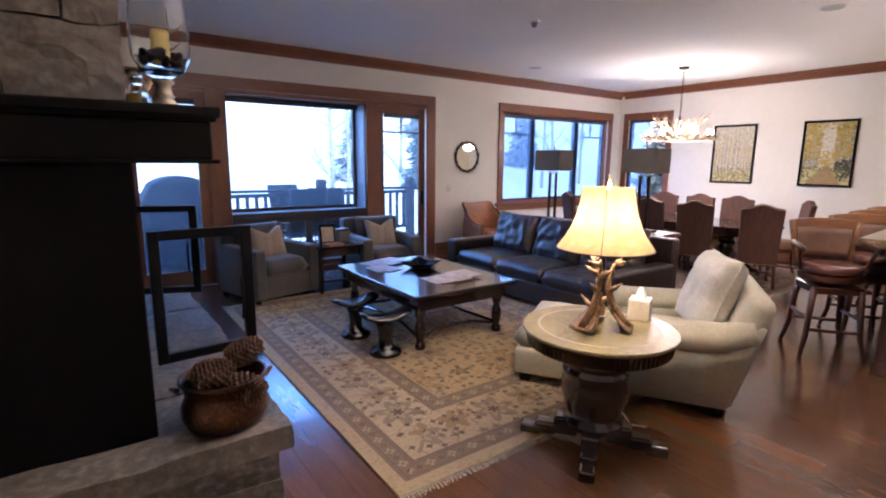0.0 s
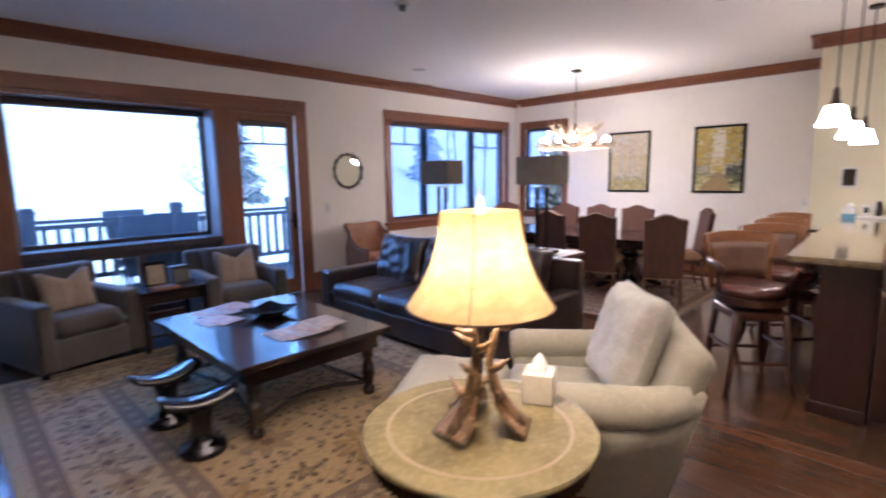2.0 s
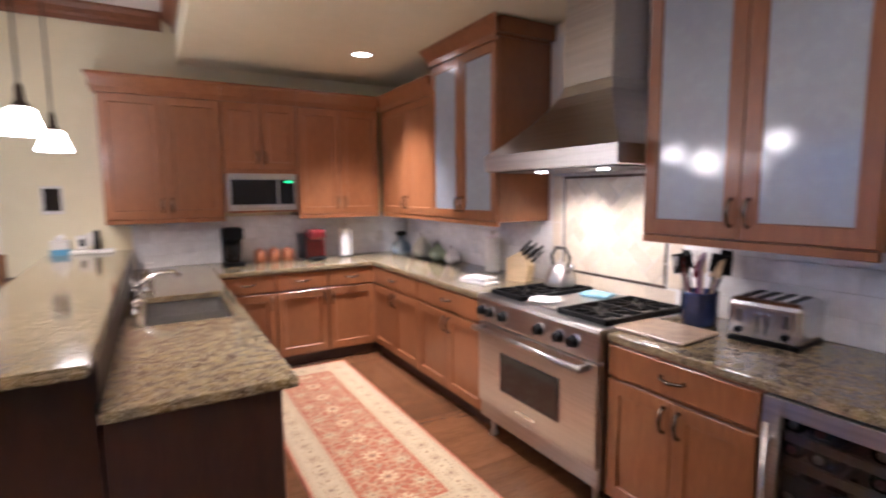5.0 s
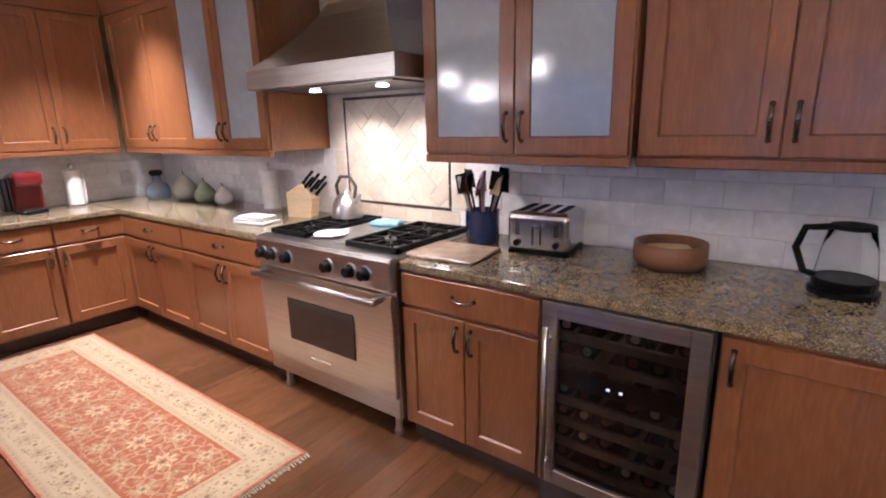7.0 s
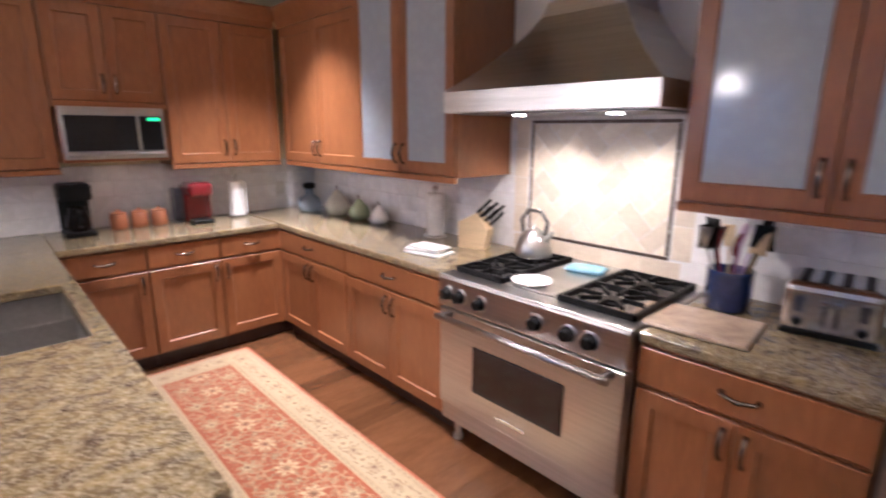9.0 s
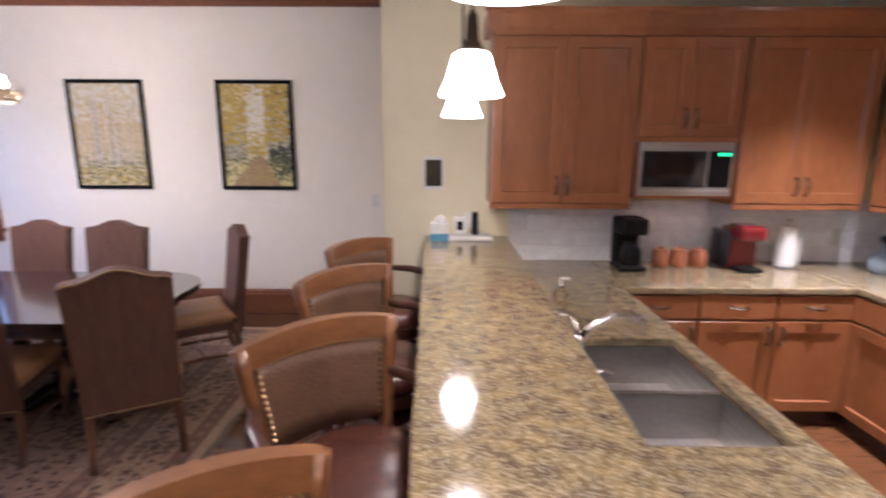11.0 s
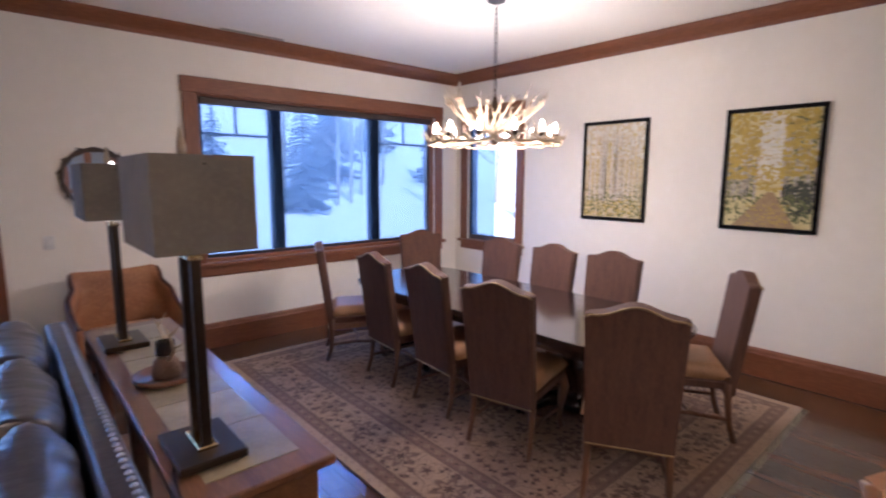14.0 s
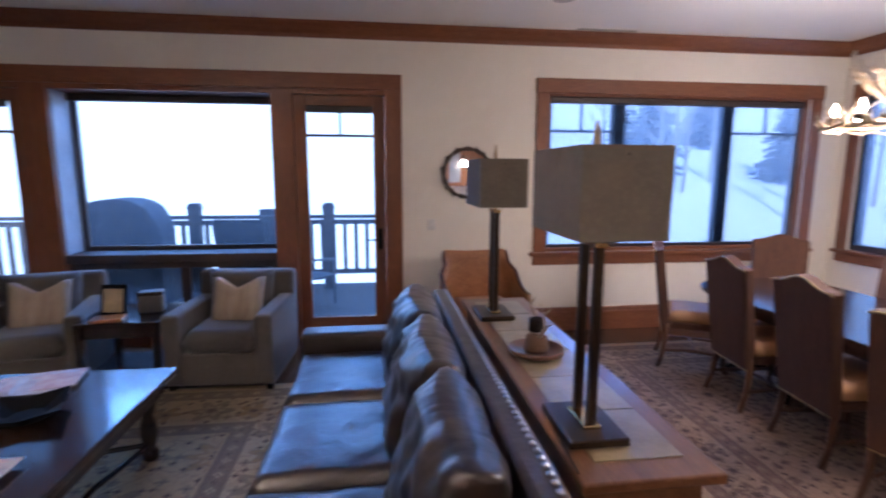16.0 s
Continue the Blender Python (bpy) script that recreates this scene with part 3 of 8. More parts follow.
PEN_LB = "cherry-stained sink-side base cabinet of the peninsula"
base_unit(face_south(5.97, 0.50), 0.93, 0.53, PEN_LB)
base_unit(face_south(7.78, 0.50), 0.80, 0.53, PEN_LB)
cabinet(face_south(6.90, 0.50), 0.88, 0, 0.66, 0.53, [(0.005, 0.44, 0.115, 0.70, "door", 0.405, 0.61), (0.44, 0.875, 0.115, 0.70, "door", 0.475, 0.61), (0.005, 0.875, 0.715, 0.862, "drawer")], "cherry-stained sink base cabinet", "base cabinets of the kitchen", toe=0.10)

# peninsula ends, knee wall and bar
pen = empty("peninsula", pose(0, 0, 0), "dark stained peninsula end panels and knee wall", "kitchen island")
part("end_panel", bx(5.925, 5.965, 0.49, 1.045, 0.09, CT, bevel=0.003), ESPRESSO, pen)
part("end_plinth", bx(5.95, 5.97, 0.53, 1.045, 0, 0.09), ESPRESSO, pen)
part("knee_wall", bx(6.02, KX, 1.06, 1.36, 0.0, 1.05, bevel=0.003), ESPRESSO, pen, "dark stained bar knee wall")
part("baseboard", bx(6.005, KX, 1.06, 1.375, 0.0, 0.09, bevel=0.004), ESPRESSO, pen)
part("riser", bx(5.965, KX, 1.045, 1.06, 0.914, 1.05), ESPRESSO, pen, "dark riser between counter and bar")
for x in (6.6, 7.5, 8.4):
    part("corbel", prism([(1.36, 0.80), (1.38, 0.80), (1.52, 1.0), (1.54, 1.048), (1.36, 1.048)], x - 0.03, x + 0.03, "x"), ESPRESSO, pen)


def slab(name, boxes, z0, z1, label):
    top = empty(name, pose(0, 0, 0), label, "worktop")
    for x0, x1, y0, y1 in boxes:
        part("slab", bx(x0, x1, y0, y1, z0, z1, bevel=0.007, seg=2), GRANITE_TOP, top)
    return top


SX0, SX1, SYA, SYB = 6.965, 7.755, 0.505, 0.935
slab("worktop", [(6.70, KX, SY, -0.945), (8.555, KX, -0.94, 0.435)], CT, 0.914, "speckled gold-brown polished granite worktop, L-shaped")
slab("peninsula_worktop", [(5.86, SX0, 0.44, 1.044), (SX1, KX, 0.44, 1.044), (SX0 + 0.0005, SX1 - 0.0005, 0.44, SYA), (SX0 + 0.0005, SX1 - 0.0005, SYB, 1.044)], CT + 0.0005, 0.9145, "polished gold-brown granite around the sink")
slab("worktop", [(3.60, 5.675, SY, -0.945)], CT, 0.914, "polished gold-brown granite worktop beside the range")
bm = prism([(5.785, 1.045), (KX, 1.045), (KX, 1.638), (6.70, 1.563), (5.785, 1.515)], 1.052, 1.092, "z")
bmesh.ops.bevel(bm, geom=bm.edges[:], offset=0.007, segments=2, affect="EDGES")
part("slab", bm, GRANITE_TOP, empty("breakfast_bar", pose(0, 0, 0), "raised polished granite breakfast bar top", "worktop"))

# double sink
sink = empty("sink", pose(0, 0, 0), "undermount stainless double sink in the peninsula", "sink")
def basin(x0, x1):
    z0, z1, t = 0.70, 0.872, 0.004
    bm = bx(x0, x1, SYA, SYB, z0, z1)
    face = max(bm.faces, key=lambda f: f.calc_center_median().z)
    bmesh.ops.inset_region(bm, faces=[face], thickness=t, depth=0.0)
    bmesh.ops.inset_region(bm, faces=[face], thickness=0.012, depth=-(z1 - z0 - t))
    part("basin", bm, STEEL, sink)
    part("drain", lathe([(0.04, z0 + t), (0.045, z0 + t + 0.003), (0.02, z0 + t + 0.002)], 20, Matrix.Translation(((x0 + x1) / 2, (SYA + SYB) / 2, 0))), DARKSTEEL, sink)
basin(SX0 - 0.01, 7.34)
basin(7.36, SX1 + 0.01)
part("divider", bx(7.338, 7.362, SYA, SYB, 0.80, 0.868, bevel=0.006), STEEL, sink)
fau = empty("faucet", pose(7.50, 0.985, 0.9145), "chrome single-spout kitchen faucet", "faucet")
part("base", lathe([(0.03, 0), (0.03, 0.01), (0.022, 0.02), (0.02, 0.09), (0.024, 0.10), (0.0, 0.115)], 16), CHROME, fau, smooth=True)
part("spout", tube([(0, 0, 0.08), (0.0, -0.04, 0.14), (0.0, -0.12, 0.19), (0, -0.20, 0.195), (0, -0.24, 0.165)], [0.014, 0.014, 0.013, 0.014, 0.016], 10), CHROME, fau, smooth=True)
part("lever", tube([(0, 0, 0.11), (0.03, 0.01, 0.15), (0.09, 0.015, 0.17)], [0.008, 0.007, 0.006]), CHROME, fau, smooth=True)
for sx, lb in ((7.83, "chrome soap pump beside the faucet"), (7.27, "chrome sprayer beside the faucet")):
    so = empty("soap_dispenser", pose(sx, 0.99, 0.9145), lb, "soap dispenser")
    part("body", lathe([(0.022, 0), (0.022, 0.01), (0.012, 0.02), (0.011, 0.06), (0.014, 0.065), (0.0, 0.08)], 14), CHROME, so, smooth=True)
    part("nozzle", tube([(0, 0, 0.07), (0, -0.03, 0.078), (0, -0.06, 0.07)], 0.006), CHROME, so)
bot = empty("soap_bottle", pose(8.05, 0.93, 0.9145), "clear soap bottle with pump", "bottle")
part("body", lathe([(0.028, 0), (0.032, 0.01), (0.032, 0.11), (0.012, 0.135), (0.012, 0.15)], 16), CLEAR, bot, smooth=True)
part("pump", tube([(0, 0, 0.15), (0, 0, 0.185), (0, -0.04, 0.185)], 0.007), WHITE, bot)

# upper cabinets
def upper(m, w, z1, depth, n, kind, label, crown=None, z0=1.36, group="wall cabinets of the kitchen", ends=(0, 0)):
    fr = []
    for i in range(n):
        a, b = 0.005 + (w - 0.01) * i / n, 0.005 + (w - 0.01) * (i + 1) / n
        hx = (b - 0.035 if i % 2 == 0 else a + 0.035) if n > 1 else b - 0.035
        fr.append((a, b, z0 + 0.01, z1, kind, hx, z0 + 0.12))
    c = cabinet(m, w, z0, z1 + 0.02, depth, fr, label, group)
    part("light_rail", bx(0.001, w - 0.001, -0.018, 0.01, z0 - 0.03, z0 + 0.006, bevel=0.004), CABINET, c)
    if crown:
        bm = bmesh.new()
        e0, e1 = ends
        pr = [(0.0, 0.0), (-0.012, 0.004), (-0.016, 0.3), (-0.05, 0.75), (-0.062, 0.85), (-0.062, 1.0), (0.0, 1.0)]
        ra, rb = [], []
        for u, v in pr:
            zz = z1 + 0.0 + v * (crown - z1)
            ra.append(bm.verts.new((0.001 + u * e0, u - 0.02, zz))), rb.append(bm.verts.new((w - 0.001 - u * e1, u - 0.02, zz)))
        bm.faces.new(ra), bm.faces.new(rb[::-1])
        for i in range(len(ra)):
            j = (i + 1) % len(ra)
            bm.faces.new((ra[i], ra[j], rb[j], rb[i]))
        if e1 or e0:
            for e, xe in ((e0, 0.0), (e1, w)):
                if e:
                    s = 1 if xe else -1
                    box(bm, min(xe, xe + s * 0.04), max(xe, xe + s * 0.04), -0.02, depth, z1 + 0.25 * (crown - z1), crown - 0.004)
        box(bm, 0.002, w - 0.002, -0.02, depth, z1 + 0.022, crown - 0.006)
        part("crown", bm, CABINET, c)
    return c


UX, UY = 8.94, -1.20
upper(face_west(UX, 1.205), 0.905, 2.38, 0.325, 2, "door", "cherry-stained wall cabinet with two shaker doors", 2.53, ends=(1, 0))
upper(face_west(UX, 0.30), 0.65, 2.38, 0.325, 2, "door", "short cherry-stained cabinet over the microwave", 2.53, z0=1.78)
upper(face_west(UX, -0.35), 0.83, 2.38, 0.325, 2, "door", "cherry-stained corner wall cabinet", 2.53)
upper(face_north(UX - 0.025, UY - 0.03), 1.10, 2.38, 0.42, 2, "door", "cherry-stained wall cabinet in the corner", 2.53)
upper(face_north(7.81, UY), 0.935, 2.58, 0.455, 2, "glass", "tall cherry wall cabinet with frosted glass doors", 2.725, ends=(1, 1))
upper(face_north(5.69, UY), 0.92, 2.58, 0.455, 2, "glass", "tall cherry wall cabinet with frosted glass doors beside the hood", 2.725, ends=(1, 1))
upper(face_north(4.765, UY - 0.05), 0.87, 2.58, 0.405, 2, "door", "cherry-stained wall cabinet with two solid doors", 2.725)

mw = empty("microwave", face_west(8.92, 0.283), "built-in steel microwave with dark glass door", "microwave")
part("case", bx(0.0, 0.615, 0.0, 0.34, 1.40, 1.775, bevel=0.004), CABINET, mw)
part("trim_frame", bx(0.01, 0.605, -0.012, 0.0, 1.42, 1.755, bevel=0.003), STEEL, mw)
part("door_glass", bx(0.03, 0.43, -0.018, -0.012, 1.475, 1.70), mat("oven glass", (0.012, 0.011, 0.012), 0.06), mw, "dark glass door")
part("control_panel", bx(0.45, 0.585, -0.018, -0.012, 1.475, 1.70), BLACK, mw)
part("display", bx(0.50, 0.575, -0.0205, -0.018, 1.672, 1.690), GREEN_LED, mw, "green clock display")
part("door_handle", bx(0.03, 0.585, -0.034, -0.013, 1.435, 1.46, bevel=0.006), STEEL, mw)

# range
rg = empty("range", face_north(6.69, -0.90), "stainless six-knob gas range with one oven", "range")
RW = 1.01
part("body", bx(0.0, RW, 0.03, 0.75, 0.12, 0.90, bevel=0.004), STEEL, rg)
part("control_panel", bx(0.0, RW, -0.005, 0.05, 0.765, 0.92, bevel=0.012, seg=2), STEEL, rg)
part("cooktop", bx(0.0, RW, 0.0, 0.75, 0.90, 0.928, bevel=0.008, seg=2), STEEL, rg)
part("oven_door", bx(0.005, RW - 0.005, 0.0, 0.03, 0.235, 0.755, bevel=0.006), STEEL, rg)
part("oven_window", bx(0.24, 0.75, -0.005, 0.0, 0.37, 0.61, bevel=0.002), mat("dark oven glass", (0.012, 0.012, 0.013), 0.07), rg, "dark oven window")
part("badge", bx(0.40, 0.56, -0.004, 0.0, 0.29, 0.305), CHROME, rg)
part("kick_panel", bx(0.005, RW - 0.005, 0.02, 0.05, 0.125, 0.225, bevel=0.004), STEEL, rg)
part("oven_handle", tube([(0.06, -0.075, 0.738), (RW - 0.04, -0.075, 0.738)], 0.016, 12), STEEL, rg, smooth=True)
for hx in (0.085, RW - 0.065):
    part("handle_bracket", bx(hx - 0.014, hx + 0.014, -0.085, 0.0, 0.718, 0.752, bevel=0.006), STEEL, rg)
for lx in (0.07, RW - 0.07):
    for ly in (0.08, 0.65):
        part("leg", lathe([(0.026, 0), (0.026, 0.02), (0.018, 0.025), (0.018, 0.125)], 12, Matrix.Translation((lx, ly, 0))), STEEL, rg)
for kx in (0.07, 0.155, 0.285, 0.60, 0.755, 0.855):
    k = part("knob", lathe([(0.033, 0), (0.033, 0.006), (0.027, 0.010), (0.025, 0.038), (0.020, 0.042)], 16, pose(kx, -0.005, 0.838, 90)), BLACK, rg, "black range knob", smooth=False)
    part("bezel", lathe([(0.041, 0), (0.041, 0.004), (0.034, 0.006)], 16, pose(kx, -0.005, 0.838, 90)), STEEL, k)
def grate(x0, x1, y0, y1):
    g = empty("burner_grate", rg.matrix_basis @ pose(0, 0, 0.928), "black cast iron burner grate on the range", "grate", "grates of the range")
    bm = bmesh.new()
    t = 0.016
    for a in (x0, x1 - t):
        box(bm, a, a + t, y0, y1, 0, 0.028)
    for a in (y0, (y0 + y1) / 2 - t / 2, y1 - t):
        box(bm, x0, x1, a, a + t, 0.001, 0.0275)
    for cyy in ((3 * y0 + y1) / 4, (y0 + 3 * y1) / 4):
        for an in range(8):
            d = Vector((math.cos(an * math.pi / 4), math.sin(an * math.pi / 4), 0))
            box(bm, 0.045, min((x1 - x0), (y1 - y0) / 2) * 0.47, -0.006, 0.006, 0.012, 0.030, m=pose((x0 + x1) / 2, cyy, 0, 0, 0, an * 45))
    part("grate_frame", bm, BLACK, g)
    for cyy in ((3 * y0 + y1) / 4, (y0 + 3 * y1) / 4):
        part("burner", lathe([(0.055, 0.0), (0.055, 0.008), (0.036, 0.012), (0.036, 0.02), (0.0, 0.022)], 18, Matrix.Translation(((x0 + x1) / 2, cyy, 0))), BLACK, g)
grate(0.04, 0.34, 0.08, 0.66)
grate(0.64, 0.98, 0.08, 0.66)
part("griddle", bx(0.36, 0.62, 0.09, 0.66, 0.928, 0.940, bevel=0.004), STEEL, rg, "steel griddle plate")

# hood
hd = empty("range_hood", pose(0, 0, 0), "stainless pyramid chimney hood over the range", "range hood")
HX0, HX1, HY = 5.72, 6.80, -1.03
part("lip", bx(HX0, HX1, SY, HY, 1.70, 1.80, bevel=0.002), STEEL, hd)
bm = bmesh.new()
tiers = []
for i in range(7):
    # the flare: steep at the flue, flattening towards the lip
    f = i / 6
    e = (1 - f) ** 1.55
    tiers.append([bm.verts.new((x, y, 1.80 + 0.40 * f)) for x, y in ((6.06 - (6.06 - HX0) * e, SY), (6.44 + (HX1 - 6.44) * e, SY), (6.44 + (HX1 - 6.44) * e, -1.36 + (HY + 1.36) * e), (6.06 - (6.06 - HX0) * e, -1.36 + (HY + 1.36) * e))])
for a, b in zip(tiers, tiers[1:]):
    for i in range(4):
        bm.faces.new((a[i], a[(i + 1) % 4], b[(i + 1) % 4], b[i]))
bm.faces.new(tiers[0][::-1]), bm.faces.new(tiers[-1])
part("canopy", bm, STEEL, hd)
part("chimney", bx(6.06, 6.44, SY, -1.36, 2.20, 2.44, bevel=0.002), STEEL, hd)
part("chimney_sleeve", bx(6.064, 6.436, SY, -1.364, 2.44, KZ, bevel=0.002), STEEL, hd)
part("filter", bx(HX0 + 0.06, HX1 - 0.06, SY + 0.06, HY - 0.05, 1.692, 1.70), DARKSTEEL, hd, "dark baffle filter")
for hx in (6.0, 6.5):
    part("hood_lamp", lathe([(0.03, 1.686), (0.03, 1.692)], 14, Matrix.Translation((hx, -1.25, 0))), CANGLOW, hd, "lit hood lamp")
    lamp("hood_light", "SPOT", look((hx, -1.27, 1.68), (hx, -1.5, 0.9)), 13, (1, 0.82, 0.6), 0.03, cone=120)

# wine cooler
wc = empty("wine_cooler", face_north(4.98, -0.965), "stainless-framed wine cooler with dark glass door", "wine cooler")
LINER = mat("dark liner", (0.05, 0.045, 0.045), 0.5, scale=10)
for x0, x1, y0, y1, z0, z1 in ((0.0, 0.03, 0.004, 0.68, 0.0, CT), (0.54, 0.57, 0.004, 0.68, 0.0, CT), (0.03, 0.54, 0.004, 0.68, 0.0, 0.15), (0.03, 0.54, 0.004, 0.68, CT - 0.03, CT), (0.03, 0.54, 0.60, 0.68, 0.15, CT - 0.03)):
    part("liner_panel", bx(x0, x1, y0, y1, z0, z1), LINER, wc)
def rail4(x0, x1, z0, z1, w, y0, y1, material, parent):
    bm = bmesh.new()
    box(bm, x0, x0 + w, y0, y1, z0, z1, bevel=0.003), box(bm, x1 - w, x1, y0, y1, z0, z1, bevel=0.003)
    box(bm, x0 + w, x1 - w, y0 + 0.0006, y1, z1 - w, z1, bevel=0.003), box(bm, x0 + w, x1 - w, y0 + 0.0006, y1, z0, z0 + w, bevel=0.003)
    return part("door_frame", bm, material, parent)
rail4(0.006, 0.564, 0.115, CT - 0.006, 0.06, -0.03, 0.0, STEEL, wc)
part("door_glass", bx(0.062, 0.508, -0.018, -0.012, 0.17, CT - 0.062), glassy("smoked glass", (0.66, 0.62, 0.60), 0.02, 1.45), wc, "smoked glass door")
SLAT = mat("wine slat", (0.08, 0.06, 0.048), 0.5, scale=6)
BOTTLE = [mat("wine bottle green", (0.012, 0.022, 0.014), 0.12, scale=5), mat("foil capsule", (0.10, 0.03, 0.03), 0.35, metal=0.6, scale=9), mat("pale foil capsule", (0.34, 0.32, 0.28), 0.35, metal=0.5, scale=9)]
rw = random.Random(9)
for z in (0.715, 0.625, 0.455, 0.365, 0.275, 0.185):
    sh = part("wine_shelf", bx(0.032, 0.538, 0.008, 0.028, z, z + 0.034, bevel=0.003), SLAT, wc, "wooden wine shelf front")
    for x in (0.08, 0.20, 0.32, 0.44):
        part("slat", bx(x, x + 0.02, 0.03, 0.58, z + 0.006, z + 0.016), SLAT, sh)
    for j in range(6):
        if rw.random() < 0.85:
            bt = part("bottle", lathe([(0.012, 0.0), (0.014, 0.004), (0.014, 0.085), (0.030, 0.13), (0.035, 0.15), (0.035, 0.29), (0.030, 0.295)], 12, pose(0.075 + j * 0.083, 0.335, z + 0.053, 90)), BOTTLE[0], wc, "wine bottle lying on its shelf", smooth=True)
            part("capsule", lathe([(0.010, -0.002), (0.0155, 0.0), (0.0155, 0.06)], 12, pose(0.075 + j * 0.083, 0.335, z + 0.053, 90) @ Matrix.Scale(-1, 4, (0, 0, 1)) @ pose(0, 0, -0.30)), BOTTLE[1 + rw.randrange(2)], bt, smooth=True)
part("control_band", bx(0.032, 0.538, 0.006, 0.03, 0.535, 0.60, bevel=0.003), BLACK, wc, "black control band")
for x in (0.245, 0.29):
    part("display_digit", bx(x, x + 0.012, 0.003, 0.006, 0.564, 0.572), glow("cooler display", (0.8, 0.9, 1.0), 0.8), wc)
part("handle", tube([(0.04, -0.07, 0.16), (0.04, -0.07, CT - 0.09)], 0.011, 10), STEEL, wc, smooth=True)
for z in (0.22, CT - 0.15):
    part("handle_post", tube([(0.04, -0.03, z), (0.04, -0.07, z)], 0.008), STEEL, wc)
part("toe_grille", bx(0.006, 0.564, 0.02, 0.03, 0.01, 0.105), BLACK, wc)

# small things on the worktop
ZT = 0.9145
def at_counter(name, x, y, label, cat, rz=0, group=""):
    return empty(name, pose(x, y, ZT, 0, 0, rz), label, cat, group)
cm = at_counter("coffee_maker", 9.03, 0.25, "black drip coffee maker with glass carafe", "coffee maker", -90)
part("base", bx(-0.09, 0.09, -0.11, 0.11, 0, 0.035, bevel=0.008), BLACK, cm)
part("tank", bx(-0.085, 0.085, 0.04, 0.11, 0.035, 0.33, bevel=0.01), BLACK, cm)
part("brew_head", bx(-0.09, 0.09, -0.10, 0.11, 0.24, 0.35, bevel=0.015), BLACK, cm)
ca = part("carafe", lathe([(0.055, 0.038), (0.07, 0.07), (0.068, 0.13), (0.045, 0.18), (0.05, 0.2)], 20, Matrix.Translation((0, -0.04, 0))), glassy("dark carafe", (0.25, 0.2, 0.2), 0.0, 1.4), cm, "dark glass carafe", smooth=True)
part("carafe_handle", tube([(0, -0.10, 0.18), (0, -0.15, 0.17), (0, -0.15, 0.09), (0, -0.11, 0.07)], 0.009), BLACK, ca)
TERRA = mat("terracotta", (0.36, 0.13, 0.055), 0.5, scale=8)
for i in range(3):
    c = at_counter("canister", 9.10, 0.00 - i * 0.13, "small terracotta canister with wooden lid", "canister", group="terracotta canisters")
    part("jar", lathe([(0.05, 0), (0.056, 0.01), (0.056, 0.10), (0.05, 0.11)], 18), TERRA, c, smooth=True)
    part("lid", lathe([(0.052, 0.11), (0.054, 0.118), (0.02, 0.125), (0.012, 0.14), (0.0, 0.145)], 18), TERRA, c)
kb = at_counter("pod_brewer", 9.02, -0.52, "dark red pod coffee brewer", "coffee maker", -90)
RED = mat("dark red gloss", (0.16, 0.012, 0.014), 0.22, scale=4, coat=0.5)
part("body", bx(-0.10, 0.10, 0.0, 0.15, 0, 0.29, bevel=0.03, seg=3), RED, kb)
part("brew_head", bx(-0.09, 0.09, -0.11, 0.10, 0.20, 0.31, bevel=0.035, seg=3), RED, kb)
part("drip_tray", bx(-0.075, 0.075, -0.12, 0.02, 0, 0.03, bevel=0.006), BLACK, kb)
part("side_tank", bx(-0.16, -0.102, -0.02, 0.14, 0.02, 0.27, bevel=0.012), glassy("smoke tank", (0.3, 0.3, 0.35), 0.05, 1.3), kb)
for x, y in ((9.08, -0.84), (7.40, -1.52)):
    pt = at_counter("paper_towel", x, y, "white paper towel roll on a steel stand", "paper towel", group="paper towel rolls")
    part("base", lathe([(0.075, 0), (0.075, 0.008), (0.0, 0.012)], 20), STEEL, pt)
    part("rod", tube([(0, 0, 0.01), (0, 0, 0.325)], 0.006), STEEL, pt)
    part("finial", lathe([(0.006, 0.315), (0.017, 0.325), (0.017, 0.338), (0.0, 0.345)], 12), STEEL, pt, smooth=True)
    part("roll", lathe([(0.058, 0.014), (0.060, 0.02), (0.060, 0.285), (0.058, 0.292), (0.02, 0.29)], 24), PAPER, pt, smooth=False)
    part("loose_sheet", prism([(-0.058, 0.03), (0.02, 0.0), (0.058, 0.04), (0.058, 0.28), (-0.058, 0.28)], -0.063, -0.061), PAPER, pt)
dc = at_counter("decanter", 8.93, -1.42, "blue-clear glass decanter with dark stopper", "decanter")
part("body", lathe([(0.08, 0), (0.10, 0.02), (0.105, 0.07), (0.085, 0.12), (0.04, 0.15), (0.032, 0.20)], 24), glassy("blue glass", (0.66, 0.80, 0.93), 0.05, 1.3, 0.7), dc, smooth=True)
part("stopper", lathe([(0.045, 0.20), (0.055, 0.215), (0.055, 0.24), (0.03, 0.25)], 16), BLACK, dc)
def pear(x, y, r, h, colour, label):
    v = at_counter("pear_vase", x, y, label, "vase", group="ceramic pears")
    part("body", lathe([(r * 0.55, 0), (r * 0.92, h * 0.12), (r, h * 0.32), (r * 0.86, h * 0.52), (r * 0.48, h * 0.72), (r * 0.32, h * 0.84), (r * 0.12, h * 0.9)], 24), mat("glaze " + label[:5], colour, 0.25, scale=9, coat=0.4), v, smooth=True)
    part("stem", tube([(0, 0, h * 0.88), (0.004, 0, h * 0.96), (0.016, 0, h * 1.05)], [0.007, 0.005, 0.006]), LEGWOOD, v)
pear(8.60, -1.50, 0.105, 0.235, (0.55, 0.56, 0.47), "grey-green glazed ceramic pear on the worktop")
pear(8.28, -1.50, 0.088, 0.185, (0.30, 0.38, 0.25), "green glazed ceramic pear on the worktop")
